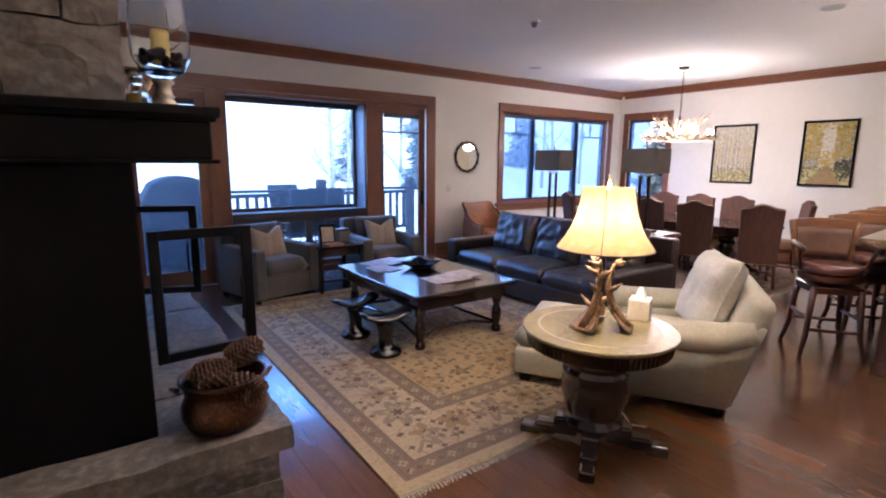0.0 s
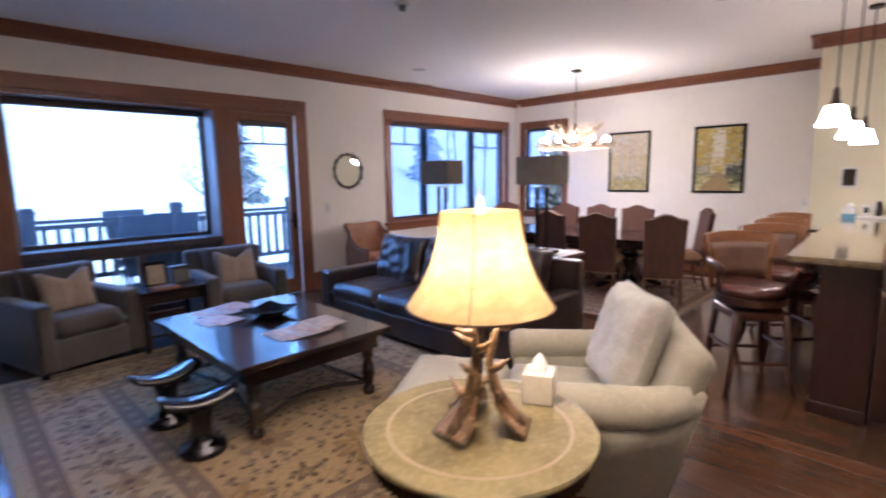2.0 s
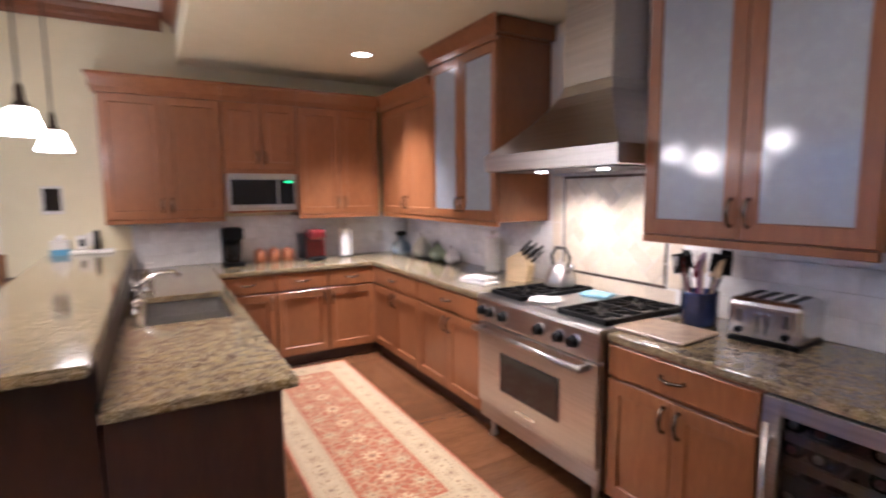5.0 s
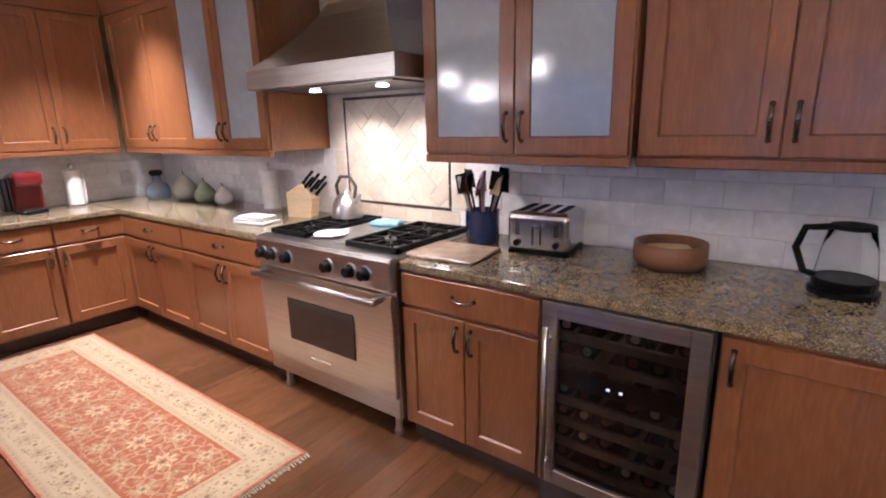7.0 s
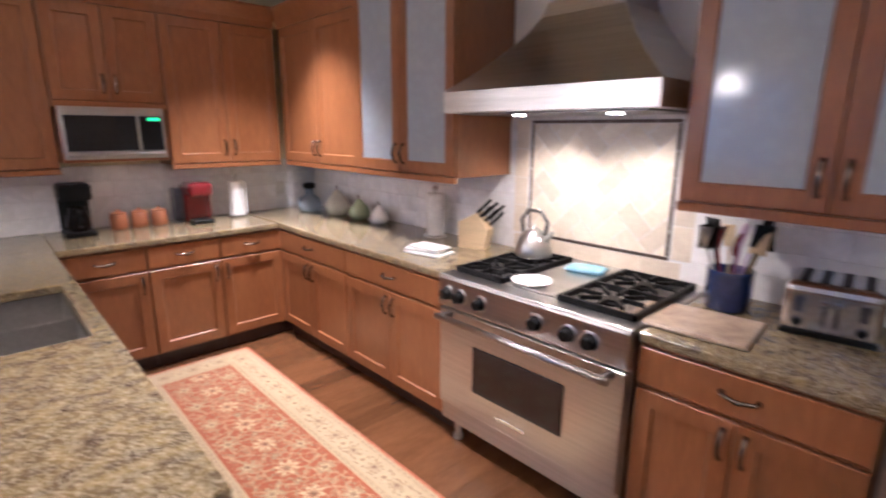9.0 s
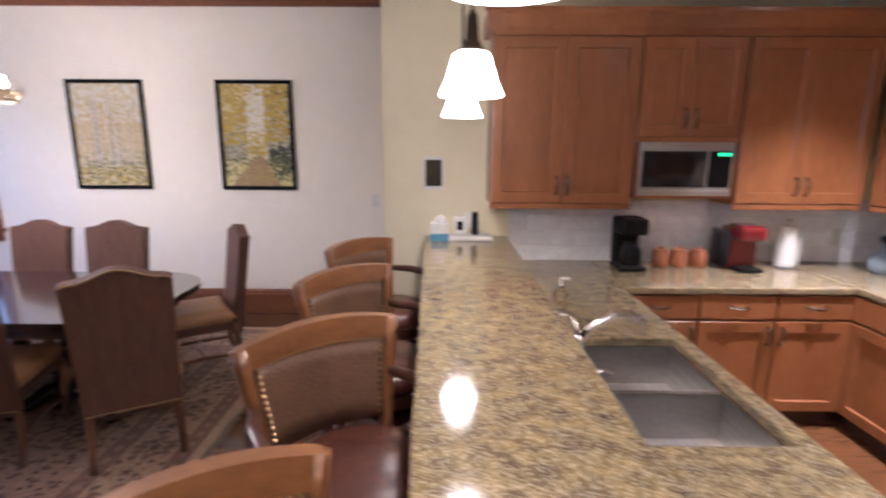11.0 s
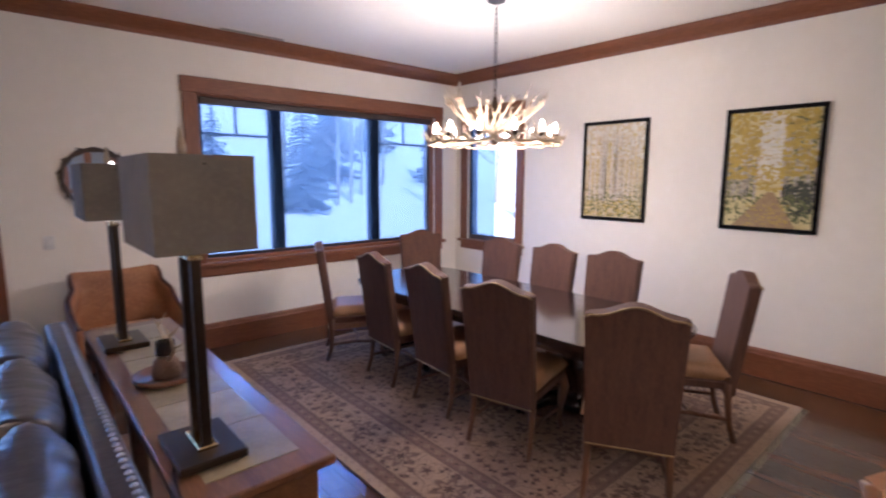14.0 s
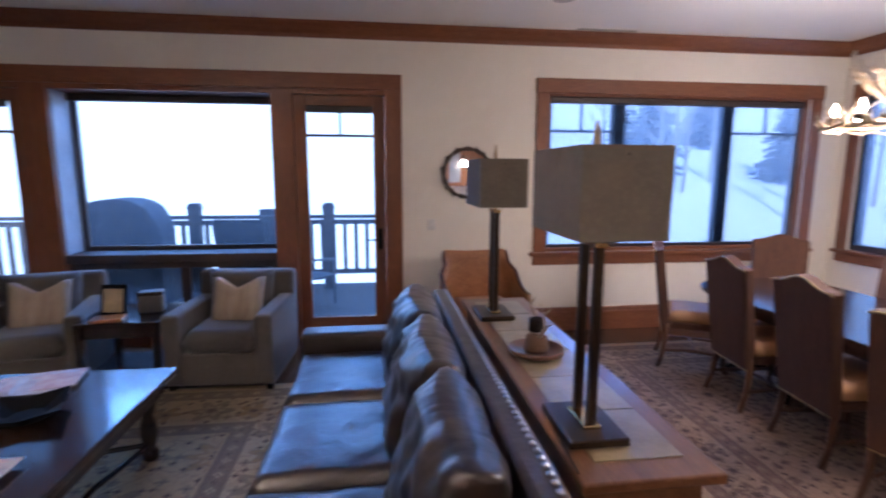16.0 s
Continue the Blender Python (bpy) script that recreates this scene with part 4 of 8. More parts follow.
pear(8.04, -1.52, 0.072, 0.155, (0.76, 0.74, 0.72), "white glazed ceramic pear on the worktop")
kn = at_counter("knife_block", 6.98, -1.48, "pale wooden knife block full of black knives", "knife block", 20)
BEECH = mat("pale beech", (0.62, 0.47, 0.28), 0.5, scale=5, stretch=(1, 1, 6))
part("block", prism([(-0.07, 0), (0.10, 0), (0.10, 0.16), (-0.02, 0.225), (-0.09, 0.12)], -0.05, 0.05), BEECH, kn)
for i in range(6):
    a = Vector((-0.075 + 0.018 * (i % 3) * 1.6, -0.032 + 0.032 * (i % 3), 0.14 + 0.04 * (i // 3) + 0.02 * (i % 3)))
    part("knife_handle", tube([a, a + Vector((-0.085, 0.0, 0.085))], [0.012, 0.010], 6), BLACK, kn, "black knife handle")
cl = at_counter("folded_cloth", 7.06, -1.16, "folded white dish cloth", "cloth", 10)
bm = bmesh.new()
box(bm, -0.13, 0.13, -0.08, 0.08, 0.0, 0.018, bevel=0.008, seg=2)
box(bm, -0.11, 0.13, -0.07, 0.07, 0.018, 0.036, bevel=0.008, seg=2, m=pose(0, 0, 0, 0, 0, 6))
box(bm, -0.12, 0.10, -0.065, 0.07, 0.035, 0.050, bevel=0.007, seg=2, m=pose(0, 0, 0, 0, 0, -5))
part("cloth", bm, PAPER, cl)
kt = empty("kettle", pose(6.52, -1.44, 0.957), "polished steel stovetop kettle with arched handle", "kettle")
part("body", lathe([(0.095, 0), (0.10, 0.01), (0.10, 0.03), (0.085, 0.09), (0.055, 0.13), (0.03, 0.145)], 24), STEEL, kt, smooth=True)
part("lid", lathe([(0.035, 0.143), (0.03, 0.152), (0.008, 0.157), (0.011, 0.17), (0.0, 0.178)], 16), STEEL, kt, smooth=True)
part("spout", tube([(-0.07, 0.0, 0.09), (-0.10, 0, 0.12), (-0.115, 0, 0.145)], [0.02, 0.014, 0.011]), STEEL, kt, smooth=True)
part("handle", tube([(-0.07, 0, 0.12), (-0.085, 0, 0.19), (-0.04, 0, 0.245), (0.04, 0, 0.245), (0.085, 0, 0.19), (0.07, 0, 0.12)], 0.011, 8), DARKSTEEL, kt, smooth=True)
sp = empty("spoon_rest", pose(6.25, -1.07, 0.9405), "white ceramic spoon rest on the griddle", "plate")
part("dish", lathe([(0.05, 0), (0.085, 0.006), (0.095, 0.014), (0.09, 0.014), (0.05, 0.006)], 24), WHITE, sp, smooth=True)
ph = empty("pot_holder", pose(6.18, -1.42, 0.9405, 0, 0, 15), "folded blue patterned pot holder on the range", "pot holder")
part("pad", cushion(0.20, 0.12, 0.035, 8), mat("blue quilted cotton", (0.16, 0.36, 0.48), 0.9, scale=25, var=(0.30, 0.48, 0.55), bump=0.3), ph, smooth=True)
ph.location.z += 0.012
cr = at_counter("utensil_crock", 5.55, -1.45, "cobalt blue crock full of kitchen utensils", "crock")
COBALT = mat("cobalt glaze", (0.018, 0.035, 0.12), 0.18, scale=5, var=(0.01, 0.02, 0.07), coat=0.5)
part("crock", lathe([(0.078, 0), (0.085, 0.008), (0.085, 0.155), (0.088, 0.165), (0.078, 0.165), (0.076, 0.02)], 24), COBALT, cr, smooth=True)
ut = random.Random(3)
for i, (col, kind) in enumerate(((BLACK, 0), (BLACK, 1), (RED, 1), (BLACK, 0), (BLACK, 1), (mat("lilac plastic", (0.45, 0.30, 0.50), 0.4), 2), (BEECH, 0), (BLACK, 1), (STEEL, 1), (RED, 2), (bpy.data.materials["lilac plastic"], 1), (BEECH, 1), (BLACK, 2))):
    an = i * 0.8 + 0.3
    a = Vector((0.03 * math.cos(an), 0.03 * math.sin(an), 0.05))
    b = Vector((0.10 * math.cos(an), 0.08 * math.sin(an), 0.24 + 0.05 * ut.random()))
    u = part("utensil_handle", tube([a, b], 0.006, 6), col, cr, "kitchen utensil standing in the crock")
    if kind == 1:
        part("spoon_bowl", cushion(0.072, 0.10, 0.022, 6, m=Matrix.Translation(b + Vector((0, 0, 0.03))) @ pose(0, 0, 0, 75, 0, math.degrees(an))), col, u, smooth=True)
    else:
        part("blade", bx(-0.03, 0.03, -0.003, 0.003, 0, 0.09, bevel=0.002, m=Matrix.Translation(b) @ pose(0, 0, 0, 0, 10, math.degrees(an) + 40)), col, u)
cb = at_counter("cutting_board", 5.57, -1.17, "patterned end-grain cutting board on the worktop", "cutting board", 4)
part("board", bx(-0.21, 0.21, -0.15, 0.15, 0, 0.016, bevel=0.005), mat("marbled board", (0.46, 0.35, 0.24), 0.3, scale=18, var=(0.25, 0.16, 0.11), fine=(0.62, 0.54, 0.42)), cb)
TOASTSTEEL = mat("polished steel", (0.74, 0.73, 0.72), 0.2, metal=1.0, scale=3, stretch=(0.5, 20, 20))
ts = at_counter("toaster", 5.21, -1.47, "brushed steel four-slice toaster", "toaster", 186)
part("body", bx(-0.145, 0.145, -0.135, 0.135, 0.012, 0.195, bevel=0.03, seg=3), TOASTSTEEL, ts)
part("base", bx(-0.14, 0.14, -0.13, 0.13, 0, 0.02, bevel=0.004), BLACK, ts)
for sx in (-0.09, -0.03, 0.03, 0.09):
    part("slot", bx(sx - 0.014, sx + 0.014, -0.10, 0.10, 0.19, 0.197), BLACK, ts, "dark bread slot")
part("front_panel", bx(-0.125, 0.125, -0.1385, -0.134, 0.03, 0.16, bevel=0.002), TOASTSTEEL, ts)
for sx in (-0.018, 0.018):
    part("lever", bx(sx - 0.012, sx + 0.012, -0.158, -0.138, 0.125, 0.137, bevel=0.003), CHROME, ts)
    part("lever_slot", bx(sx - 0.003, sx + 0.003, -0.1395, -0.1384, 0.05, 0.14), BLACK, ts)
for sx in (-0.09, 0.09):
    part("dial", lathe([(0.016, 0), (0.014, 0.014), (0.0, 0.016)], 14, pose(sx, -0.138, 0.055, 90)), BLACK, ts)
    part("button_column", bx(sx - 0.012, sx + 0.012, -0.1395, -0.1384, 0.09, 0.145), DARKSTEEL, ts)
bw = at_counter("wooden_bowl", 4.67, -1.48, "turned wooden bowl with a pale inside", "bowl")
part("bowl", lathe([(0.12, 0), (0.138, 0.02), (0.142, 0.05), (0.140, 0.10), (0.131, 0.10), (0.128, 0.04), (0.12, 0.02)], 28), mat("turned walnut", (0.23, 0.105, 0.052), 0.4, scale=6, stretch=(1, 1, 5)), bw, smooth=True)
part("bread", cushion(0.2, 0.1, 0.06, 8, m=pose(0.0, 0.02, 0.06, 0, 0, 20)), BEECH, bw, "pale wooden scoop in the bowl", smooth=True)
ek = at_counter("electric_kettle", 4.11, -1.42, "glass electric kettle on a black base", "kettle", 15)
part("power_base", lathe([(0.10, 0), (0.10, 0.018), (0.08, 0.025)], 24), BLACK, ek)
part("jug", lathe([(0.085, 0.03), (0.088, 0.06), (0.075, 0.16), (0.062, 0.22), (0.0595, 0.22), (0.0725, 0.16), (0.0855, 0.06), (0.082, 0.034)], 24), glassy("thin kettle glass", (0.97, 0.98, 0.98), 0.0, 1.12), ek, smooth=True)
part("collar", lathe([(0.09, 0.026), (0.092, 0.05), (0.088, 0.055)], 24), BLACK, ek)
part("lid", lathe([(0.062, 0.22), (0.06, 0.235), (0.0, 0.245)], 20), BLACK, ek)
part("handle", tube([(0.06, 0, 0.225), (0.13, 0, 0.22), (0.15, 0, 0.15), (0.12, 0, 0.07), (0.085, 0, 0.06)], 0.012, 8), BLACK, ek, smooth=True)

# things at the wall end of the bar
ZB = 1.0925
tb = empty("tissue_box", pose(9.10, 1.53, ZB), "white and blue tissue box on the bar", "tissue box")
part("carton", bx(-0.06, 0.06, -0.06, 0.06, 0, 0.12, bevel=0.003), [WHITE], tb)
part("band", bx(-0.0612, 0.0612, -0.0612, 0.0612, 0.0, 0.05), mat("blue band", (0.08, 0.27, 0.42), 0.5), tb)
part("tissue", cushion(0.07, 0.05, 0.06, 6, wrinkle=0.02, m=pose(0, 0, 0.14, 60)), PAPER, tb)
pb = empty("cordless_phone", pose(9.12, 1.31, ZB, 0, 0, -90), "white phone base with dark handset", "phone")
part("base_tray", bx(-0.17, 0.14, -0.08, 0.08, 0, 0.03, bevel=0.006), WHITE, pb)
part("handset", bx(0.0, 0.045, -0.02, 0.02, 0.03, 0.19, bevel=0.01, m=pose(0, 0, 0, -8)), BLACK, pb, "black cordless handset")
part("answering_unit", bx(-0.12, -0.04, 0.02, 0.07, 0.03, 0.15, bevel=0.006), WHITE, pb)
part("keypad", bx(-0.10, -0.06, 0.0185, 0.02, 0.06, 0.12), BLACK, pb)

# wall plates
def plate(name, m, w, h, label, dark=True, cat="wall panel"):
    p = empty(name, m, label, cat)
    part("frame", bx(-w / 2, w / 2, -0.014, 0, -h / 2, h / 2, bevel=0.004), WHITE, p)
    if dark:
        part("screen", bx(-w / 2 + 0.018, w / 2 - 0.018, -0.0165, -0.013, -h / 2 + 0.028, h / 2 - 0.02), mat("dark screen", (0.02, 0.016, 0.014), 0.15), p, "dark touch screen")
    else:
        part("rocker", bx(-w * 0.16, w * 0.16, -0.018, -0.013, -h * 0.3, h * 0.3, bevel=0.002), WHITE, p)
    return p
plate("touch_panel", face_west(KX, 1.577) @ pose(0, 0, 1.534), 0.15, 0.232, "white-framed dark touch panel on the yellow wall")
plate("thermostat", face_west(EX, 1.985) @ pose(0, 0, 1.17), 0.145, 0.105, "white thermostat with dark display")
plate("light_switch", face_west(EX, 2.19) @ pose(0, 0, 1.185), 0.075, 0.115, "cream wall switch plate", False, "switch")
plate("light_switch", pose(6.09, NY, 1.19), 0.075, 0.115, "cream wall switch plate beside the patio door", False, "switch")
plate("wall_outlet", face_west(KX, 1.33) @ pose(0, 0, 1.20), 0.075, 0.115, "white wall outlet above the bar", False, "outlet")

plate("wall_outlet", face_west(KX - 0.010, -1.30) @ pose(0, 0, 1.10), 0.075, 0.115, "white wall outlet in the kitchen backsplash", False, "outlet")

# kitchen can trims and ceiling fittings; three of the lights are unseen additions
for cx, cy, cz in [(x, y, KZ) for x, y, p in CANS] + [(2.3, 0.4, CZ), (4.6, 1.2, CZ)]:
    cn = empty("recessed_light", pose(cx, cy, cz), "round recessed ceiling light, lit, known or added", "ceiling light", "recessed lights")
    part("trim_ring", lathe([(0.09, 0.0), (0.085, -0.006), (0.07, -0.006), (0.066, -0.001)], 24, caps=False), WHITE, cn)
    part("lens", lathe([(0.068, -0.0035), (0.068, -0.002)], 24), CANGLOW, cn, "glowing lamp lens")
for cx, cy in ((7.05, 2.31), (7.08, 6.28)):
    cs = empty("ceiling_speaker", pose(cx, cy, CZ), "round white ceiling speaker grille", "speaker", "ceiling speakers")
    part("ring", lathe([(0.115, 0.0), (0.11, -0.006), (0.1, -0.006), (0.098, -0.002)], 28, caps=False), CEIL, cs)
    part("grille", lathe([(0.098, -0.004), (0.098, -0.003)], 28), mat("speaker mesh", (0.55, 0.53, 0.5), 0.8, scale=200), cs)
sm = empty("smoke_detector", pose(5.10, 4.36, CZ), "white ceiling smoke detector with dark sensor", "smoke detector")
part("base", lathe([(0.055, -0.022), (0.062, -0.012), (0.062, 0.0)], 24), WHITE, sm)
part("sensor", lathe([(0.012, -0.07), (0.03, -0.055), (0.034, -0.022)], 16), DARKSTEEL, sm)
vt = empty("ceiling_vent", pose(7.83, 7.08, CZ), "white slotted ceiling vent along the crown", "vent")
part("frame", bx(-0.33, 0.33, -0.04, 0.04, -0.006, 0, bevel=0.002), CEIL, vt)
for i in range(4):
    part("slat", bx(-0.31, 0.31, -0.03 + i * 0.016, -0.022 + i * 0.016, -0.009, -0.006), mat("vent slot", (0.35, 0.33, 0.3), 0.8), vt)

# backsplash tiles
splash = empty("backsplash", pose(0, 0, 0), "white glazed tile backsplash", "backsplash", kind="structure")
part("bed", bx(3.6, KX, SY, SY + 0.004, 0.914, 1.36), GROUT, splash)
part("bed", bx(KX - 0.004, KX, SY, 1.04, 0.914, 1.36), GROUT, splash)
part("bed", bx(5.70, 6.865, SY, SY + 0.004, 1.36, 1.70), GROUT, splash)
tile_me = {}
def tile(w, h, material, m):
    key = (round(w, 3), round(h, 3), material.name)
    if key not in tile_me:
        bm = bx(-w / 2 + 0.0015, w / 2 - 0.0015, -0.006, 0, -h / 2 + 0.0015, h / 2 - 0.0015, bevel=0.0015)
        me = bpy.data.meshes.new("tile")
        bm.to_mesh(me), bm.free()
        me.materials.append(material)
        tile_me[key] = me
    ob = new("tile", tile_me[key])
    ob.parent, ob.matrix_basis = splash, m
TW, THH = 0.23, 0.111
for r in range(4):
    z = 0.914 + THH * (r + 0.5)
    off = (r % 2) * TW / 2
    x = 3.6 + off + TW / 2
    while x < KX - 0.1:
        if not (5.88 < x < 6.74):
            tile(TW, THH, TILE, pose(x, SY + 0.004, z, 0, 0, 180))
        x += TW
    y = SY + 0.15 + off
    while y < 1.0:
        tile(TW, THH, TILE, pose(KX - 0.004, y, z, 0, 0, -90))
        y += TW
# framed diagonal panel behind the range
PX0, PX1, PZ0, PZ1 = 5.90, 6.70, 1.03, 1.655
part("panel_bed", bx(5.775, 6.84, SY + 0.003, SY + 0.007, 0.914, 1.70), GROUT, splash)
# bricks of two to one in a herringbone, turned by 45 degrees
S = 0.092
for i in range(-9, 10):
    for j in range(-9, 10):
        turn = (i - j) % 4
        if turn not in (0, 3):
            continue
        u, v = (i + 1, j + 0.5) if turn == 0 else (i + 0.5, j + 1)
        hu, hv = (S, S / 2) if turn == 0 else (S / 2, S)
        cx, cz = (PX0 + PX1) / 2 + (u - v) * S * 0.7071, (PZ0 + PZ1) / 2 + (u + v) * S * 0.7071
        if not (PX0 - 0.11 < cx < PX1 + 0.11 and PZ0 - 0.11 < cz < PZ1 + 0.11):
            continue
        bm = bx(-hu + 0.0025, hu - 0.0025, -0.006, 0, -hv + 0.0025, hv - 0.0025, bevel=0.002, m=pose(0, 0, 0, 0, -45))
        bmesh.ops.translate(bm, vec=(cx, SY + 0.013, cz), verts=bm.verts)
        for co, no in (((PX0, 0, 0), (-1, 0, 0)), ((PX1, 0, 0), (1, 0, 0)), ((0, 0, PZ0), (0, 0, -1)), ((0, 0, PZ1), (0, 0, 1))):
            if bm.verts:
                bmesh.ops.bisect_plane(bm, geom=bm.verts[:] + bm.edges[:] + bm.faces[:], plane_co=co, plane_no=no, clear_outer=True)
        if bm.faces:
            part("tile", bm, TILEC, splash)
        else:
            bm.free()
for x0, x1, z0, z1 in ((PX0 - 0.02, PX1 + 0.02, PZ0 - 0.02, PZ0), (PX0 - 0.02, PX1 + 0.02, PZ1, PZ1 + 0.02), (PX0 - 0.02, PX0, PZ0, PZ1), (PX1, PX1 + 0.02, PZ0, PZ1)):
    n = max(2, round(max(x1 - x0, z1 - z0) / 0.12))
    for i in range(n):
        if x1 - x0 > z1 - z0:
            a = x0 + (x1 - x0) * (i + 0.5) / n
            tile((x1 - x0) / n, 0.02, TILED, pose(a, SY + 0.007, (z0 + z1) / 2, 0, 0, 180))
        else:
            a = z0 + (z1 - z0) * (i + 0.5) / n
            tile(0.02, (z1 - z0) / n, TILED, pose((x0 + x1) / 2, SY + 0.007, a, 0, 0, 180))
for z in (0.965,):
    for i in range(5):
        tile(0.2, 0.09, TILEC, pose(5.82 + 0.2 * (i + 0.5), SY + 0.007, z, 0, 0, 180))
for x in (5.825, 6.78):
    for i in range(4):
        tile(0.095, 0.165, TILEC, pose(x, SY + 0.007, 1.02 + 0.165 * (i + 0.5), 0, 0, 180))

# ---- rugs ----
def rug_material(name, hx, hy, tints, steps, cell, vines=0.02, gold_share=0.8):
    """Woven rug: plain edge, guard stripe, flowered border, second guard, flowered field.
    tints: edge, guard, border, field, petal, dark, line, gold; steps: where the four inner bands begin, from the edge inwards."""
    edge, guard, border, field, petal, dark, line, gold = tints
    g0, g1, g2, g3 = steps
    m = bpy.data.materials.new(name)
    m.use_nodes = True
    nt = m.node_tree
    L, N = nt.links.new, nt.nodes.new
    b = nt.nodes["Principled BSDF"]
    b.inputs["Roughness"].default_value = 0.95
    b.inputs["Sheen Weight"].default_value = 0.15
    b.inputs["Specular IOR Level"].default_value = 0.2
    co = N("ShaderNodeTexCoord")

    def op(kind, a, c=None):
        n = N("ShaderNodeMath")
        n.operation = kind
        for i, v in enumerate((a, c)):
            if v is None:
                continue
            if isinstance(v, (int, float)):
                n.inputs[i].default_value = v
            else:
                L(v, n.inputs[i])
        return n.outputs[0]

    def noise_of(scale, detail=2):
        n = N("ShaderNodeTexNoise")
        n.inputs["Scale"].default_value, n.inputs["Detail"].default_value = scale, detail
        L(co.outputs["Object"], n.inputs["Vector"])
        return n

    # the hand of the weaver: small shifts of every line
    shift = N("ShaderNodeVectorMath")
    shift.operation = "MULTIPLY_ADD"
    shift.inputs[1].default_value = (0.03, 0.03, 0)
    L(noise_of(9).outputs["Color"], shift.inputs[0]), L(co.outputs["Object"], shift.inputs[2])
    sx = N("ShaderNodeSeparateXYZ")
    L(shift.outputs[0], sx.inputs[0])
    X, Y = op("SUBTRACT", sx.outputs[0], 0.015), op("SUBTRACT", sx.outputs[1], 0.015)
    raw = N("ShaderNodeSeparateXYZ")
    L(co.outputs["Object"], raw.inputs[0])
    ax, ay = op("SUBTRACT", hx, op("ABSOLUTE", raw.outputs[0])), op("SUBTRACT", hy, op("ABSOLUTE", raw.outputs[1]))
    d = op("MINIMUM", ax, ay)
    side = op("LESS_THAN", ax, ay)
    u = op("ADD", op("MULTIPLY", Y, side), op("MULTIPLY", X, op("SUBTRACT", 1, side)))
    ramp = N("ShaderNodeValToRGB")
    ramp.color_ramp.interpolation = "CONSTANT"
    els = ramp.color_ramp.elements
    bands = ((0, edge), (g0, guard), (g1, border), (g2, guard), (g3, field))
    while len(els) < len(bands):
        els.new(0.5)
    for e, (p, c) in zip(els, bands):
        e.position, e.color = p, (*c, 1)
    L(d, ramp.inputs[0])
    colour = ramp.outputs[0]

    def blend(mask, colour, tint, share=1.0):
        x = N("ShaderNodeMix")
        x.data_type = "RGBA"
        L(op("MULTIPLY", mask, share), x.inputs[0]), L(colour, x.inputs[6])
        x.inputs[7].default_value = (*tint, 1)
        return x.outputs[2]

    def local(v, period, phase=0.0):
        return op("MULTIPLY", op("SUBTRACT", op("FRACT", op("ADD", op("DIVIDE", v, period), 100.5 + phase)), 0.5), period)

    def flower(colour, du, dv, size, petals, outer, middle, core, share=0.85, mask=None):
        ang = op("ARCTAN2", dv, du)
        r = op("SQRT", op("ADD", op("POWER", op("ABSOLUTE", du), 2), op("POWER", op("ABSOLUTE", dv), 2)))
        lobe = op("MULTIPLY", op("ADD", 0.74, op("MULTIPLY", op("COSINE", op("MULTIPLY", ang, petals)), 0.26)), size)
        for k, tint, sh in ((1.0, line, 0.55), (0.90, outer, share), (0.56, middle, 0.7), (0.30, core, 0.9)):
            hit = op("LESS_THAN", r, op("MULTIPLY", lobe, k))
            if mask is not None:
                hit = op("MULTIPLY", hit, mask)
            colour = blend(hit, colour, tint, sh)
        return colour

    inborder = op("MULTIPLY", op("GREATER_THAN", d, g1 + 0.01), op("LESS_THAN", d, g2 - 0.01))
    infield = op("GREATER_THAN", d, g3 + 0.02)
    open_ground = op("ADD", inborder, infield)
    # winding stems
    v = N("ShaderNodeTexVoronoi")
    v.feature = "DISTANCE_TO_EDGE"
    v.voronoi_dimensions = "2D"
    v.inputs["Scale"].default_value = 1.9 / cell
    bend = N("ShaderNodeVectorMath")
    bend.operation = "MULTIPLY_ADD"
    bend.inputs[1].default_value = (cell * 0.55, cell * 0.55, 0)
    L(noise_of(1.6 / cell).outputs["Color"], bend.inputs[0]), L(co.outputs["Object"], bend.inputs[2]), L(bend.outputs[0], v.inputs["Vector"])
    colour = blend(op("MULTIPLY", op("LESS_THAN", v.outputs["Distance"], vines), open_ground), colour, line, 0.6)
    # scattered blossoms
    for scale, size, tint in ((4.6 / cell, 0.062 * cell, dark), (3.1 / cell, 0.095 * cell, petal)):
        w = N("ShaderNodeTexVoronoi")
        w.voronoi_dimensions = "2D"
        w.inputs["Scale"].default_value = scale
        L(co.outputs["Object"], w.inputs["Vector"])
        df = N("ShaderNodeVectorMath")
        df.operation = "SUBTRACT"
        L(co.outputs["Object"], df.inputs[0]), L(w.outputs["Position"], df.inputs[1])
        q = N("ShaderNodeSeparateXYZ")
        L(df.outputs[0], q.inputs[0])
        ok = N("ShaderNodeSeparateColor")
        L(w.outputs["Color"], ok.inputs[0])
        colour = flower(colour, q.outputs[0], q.outputs[1], size, 4, tint, tint, dark, 0.75, op("MULTIPLY", open_ground, op("GREATER_THAN", ok.outputs[0], 0.35)))
    # border blossoms
    bw, bc = g2 - g1, (g1 + g2) / 2
    colour = flower(colour, local(u, bw * 1.5), op("SUBTRACT", d, bc), bw * 0.42, 6, petal, border, dark, 0.7, inborder)
    colour = flower(colour, local(u, bw * 1.5, 0.5), op("SUBTRACT", d, bc + bw * 0.08), bw * 0.30, 5, gold, petal, dark, 0.75, inborder)
    # field blossoms in a half-drop lattice
    colour = flower(colour, local(X, cell * 2), local(Y, cell * 2.2), cell * 0.52, 8, gold, field, dark, gold_share, infield)
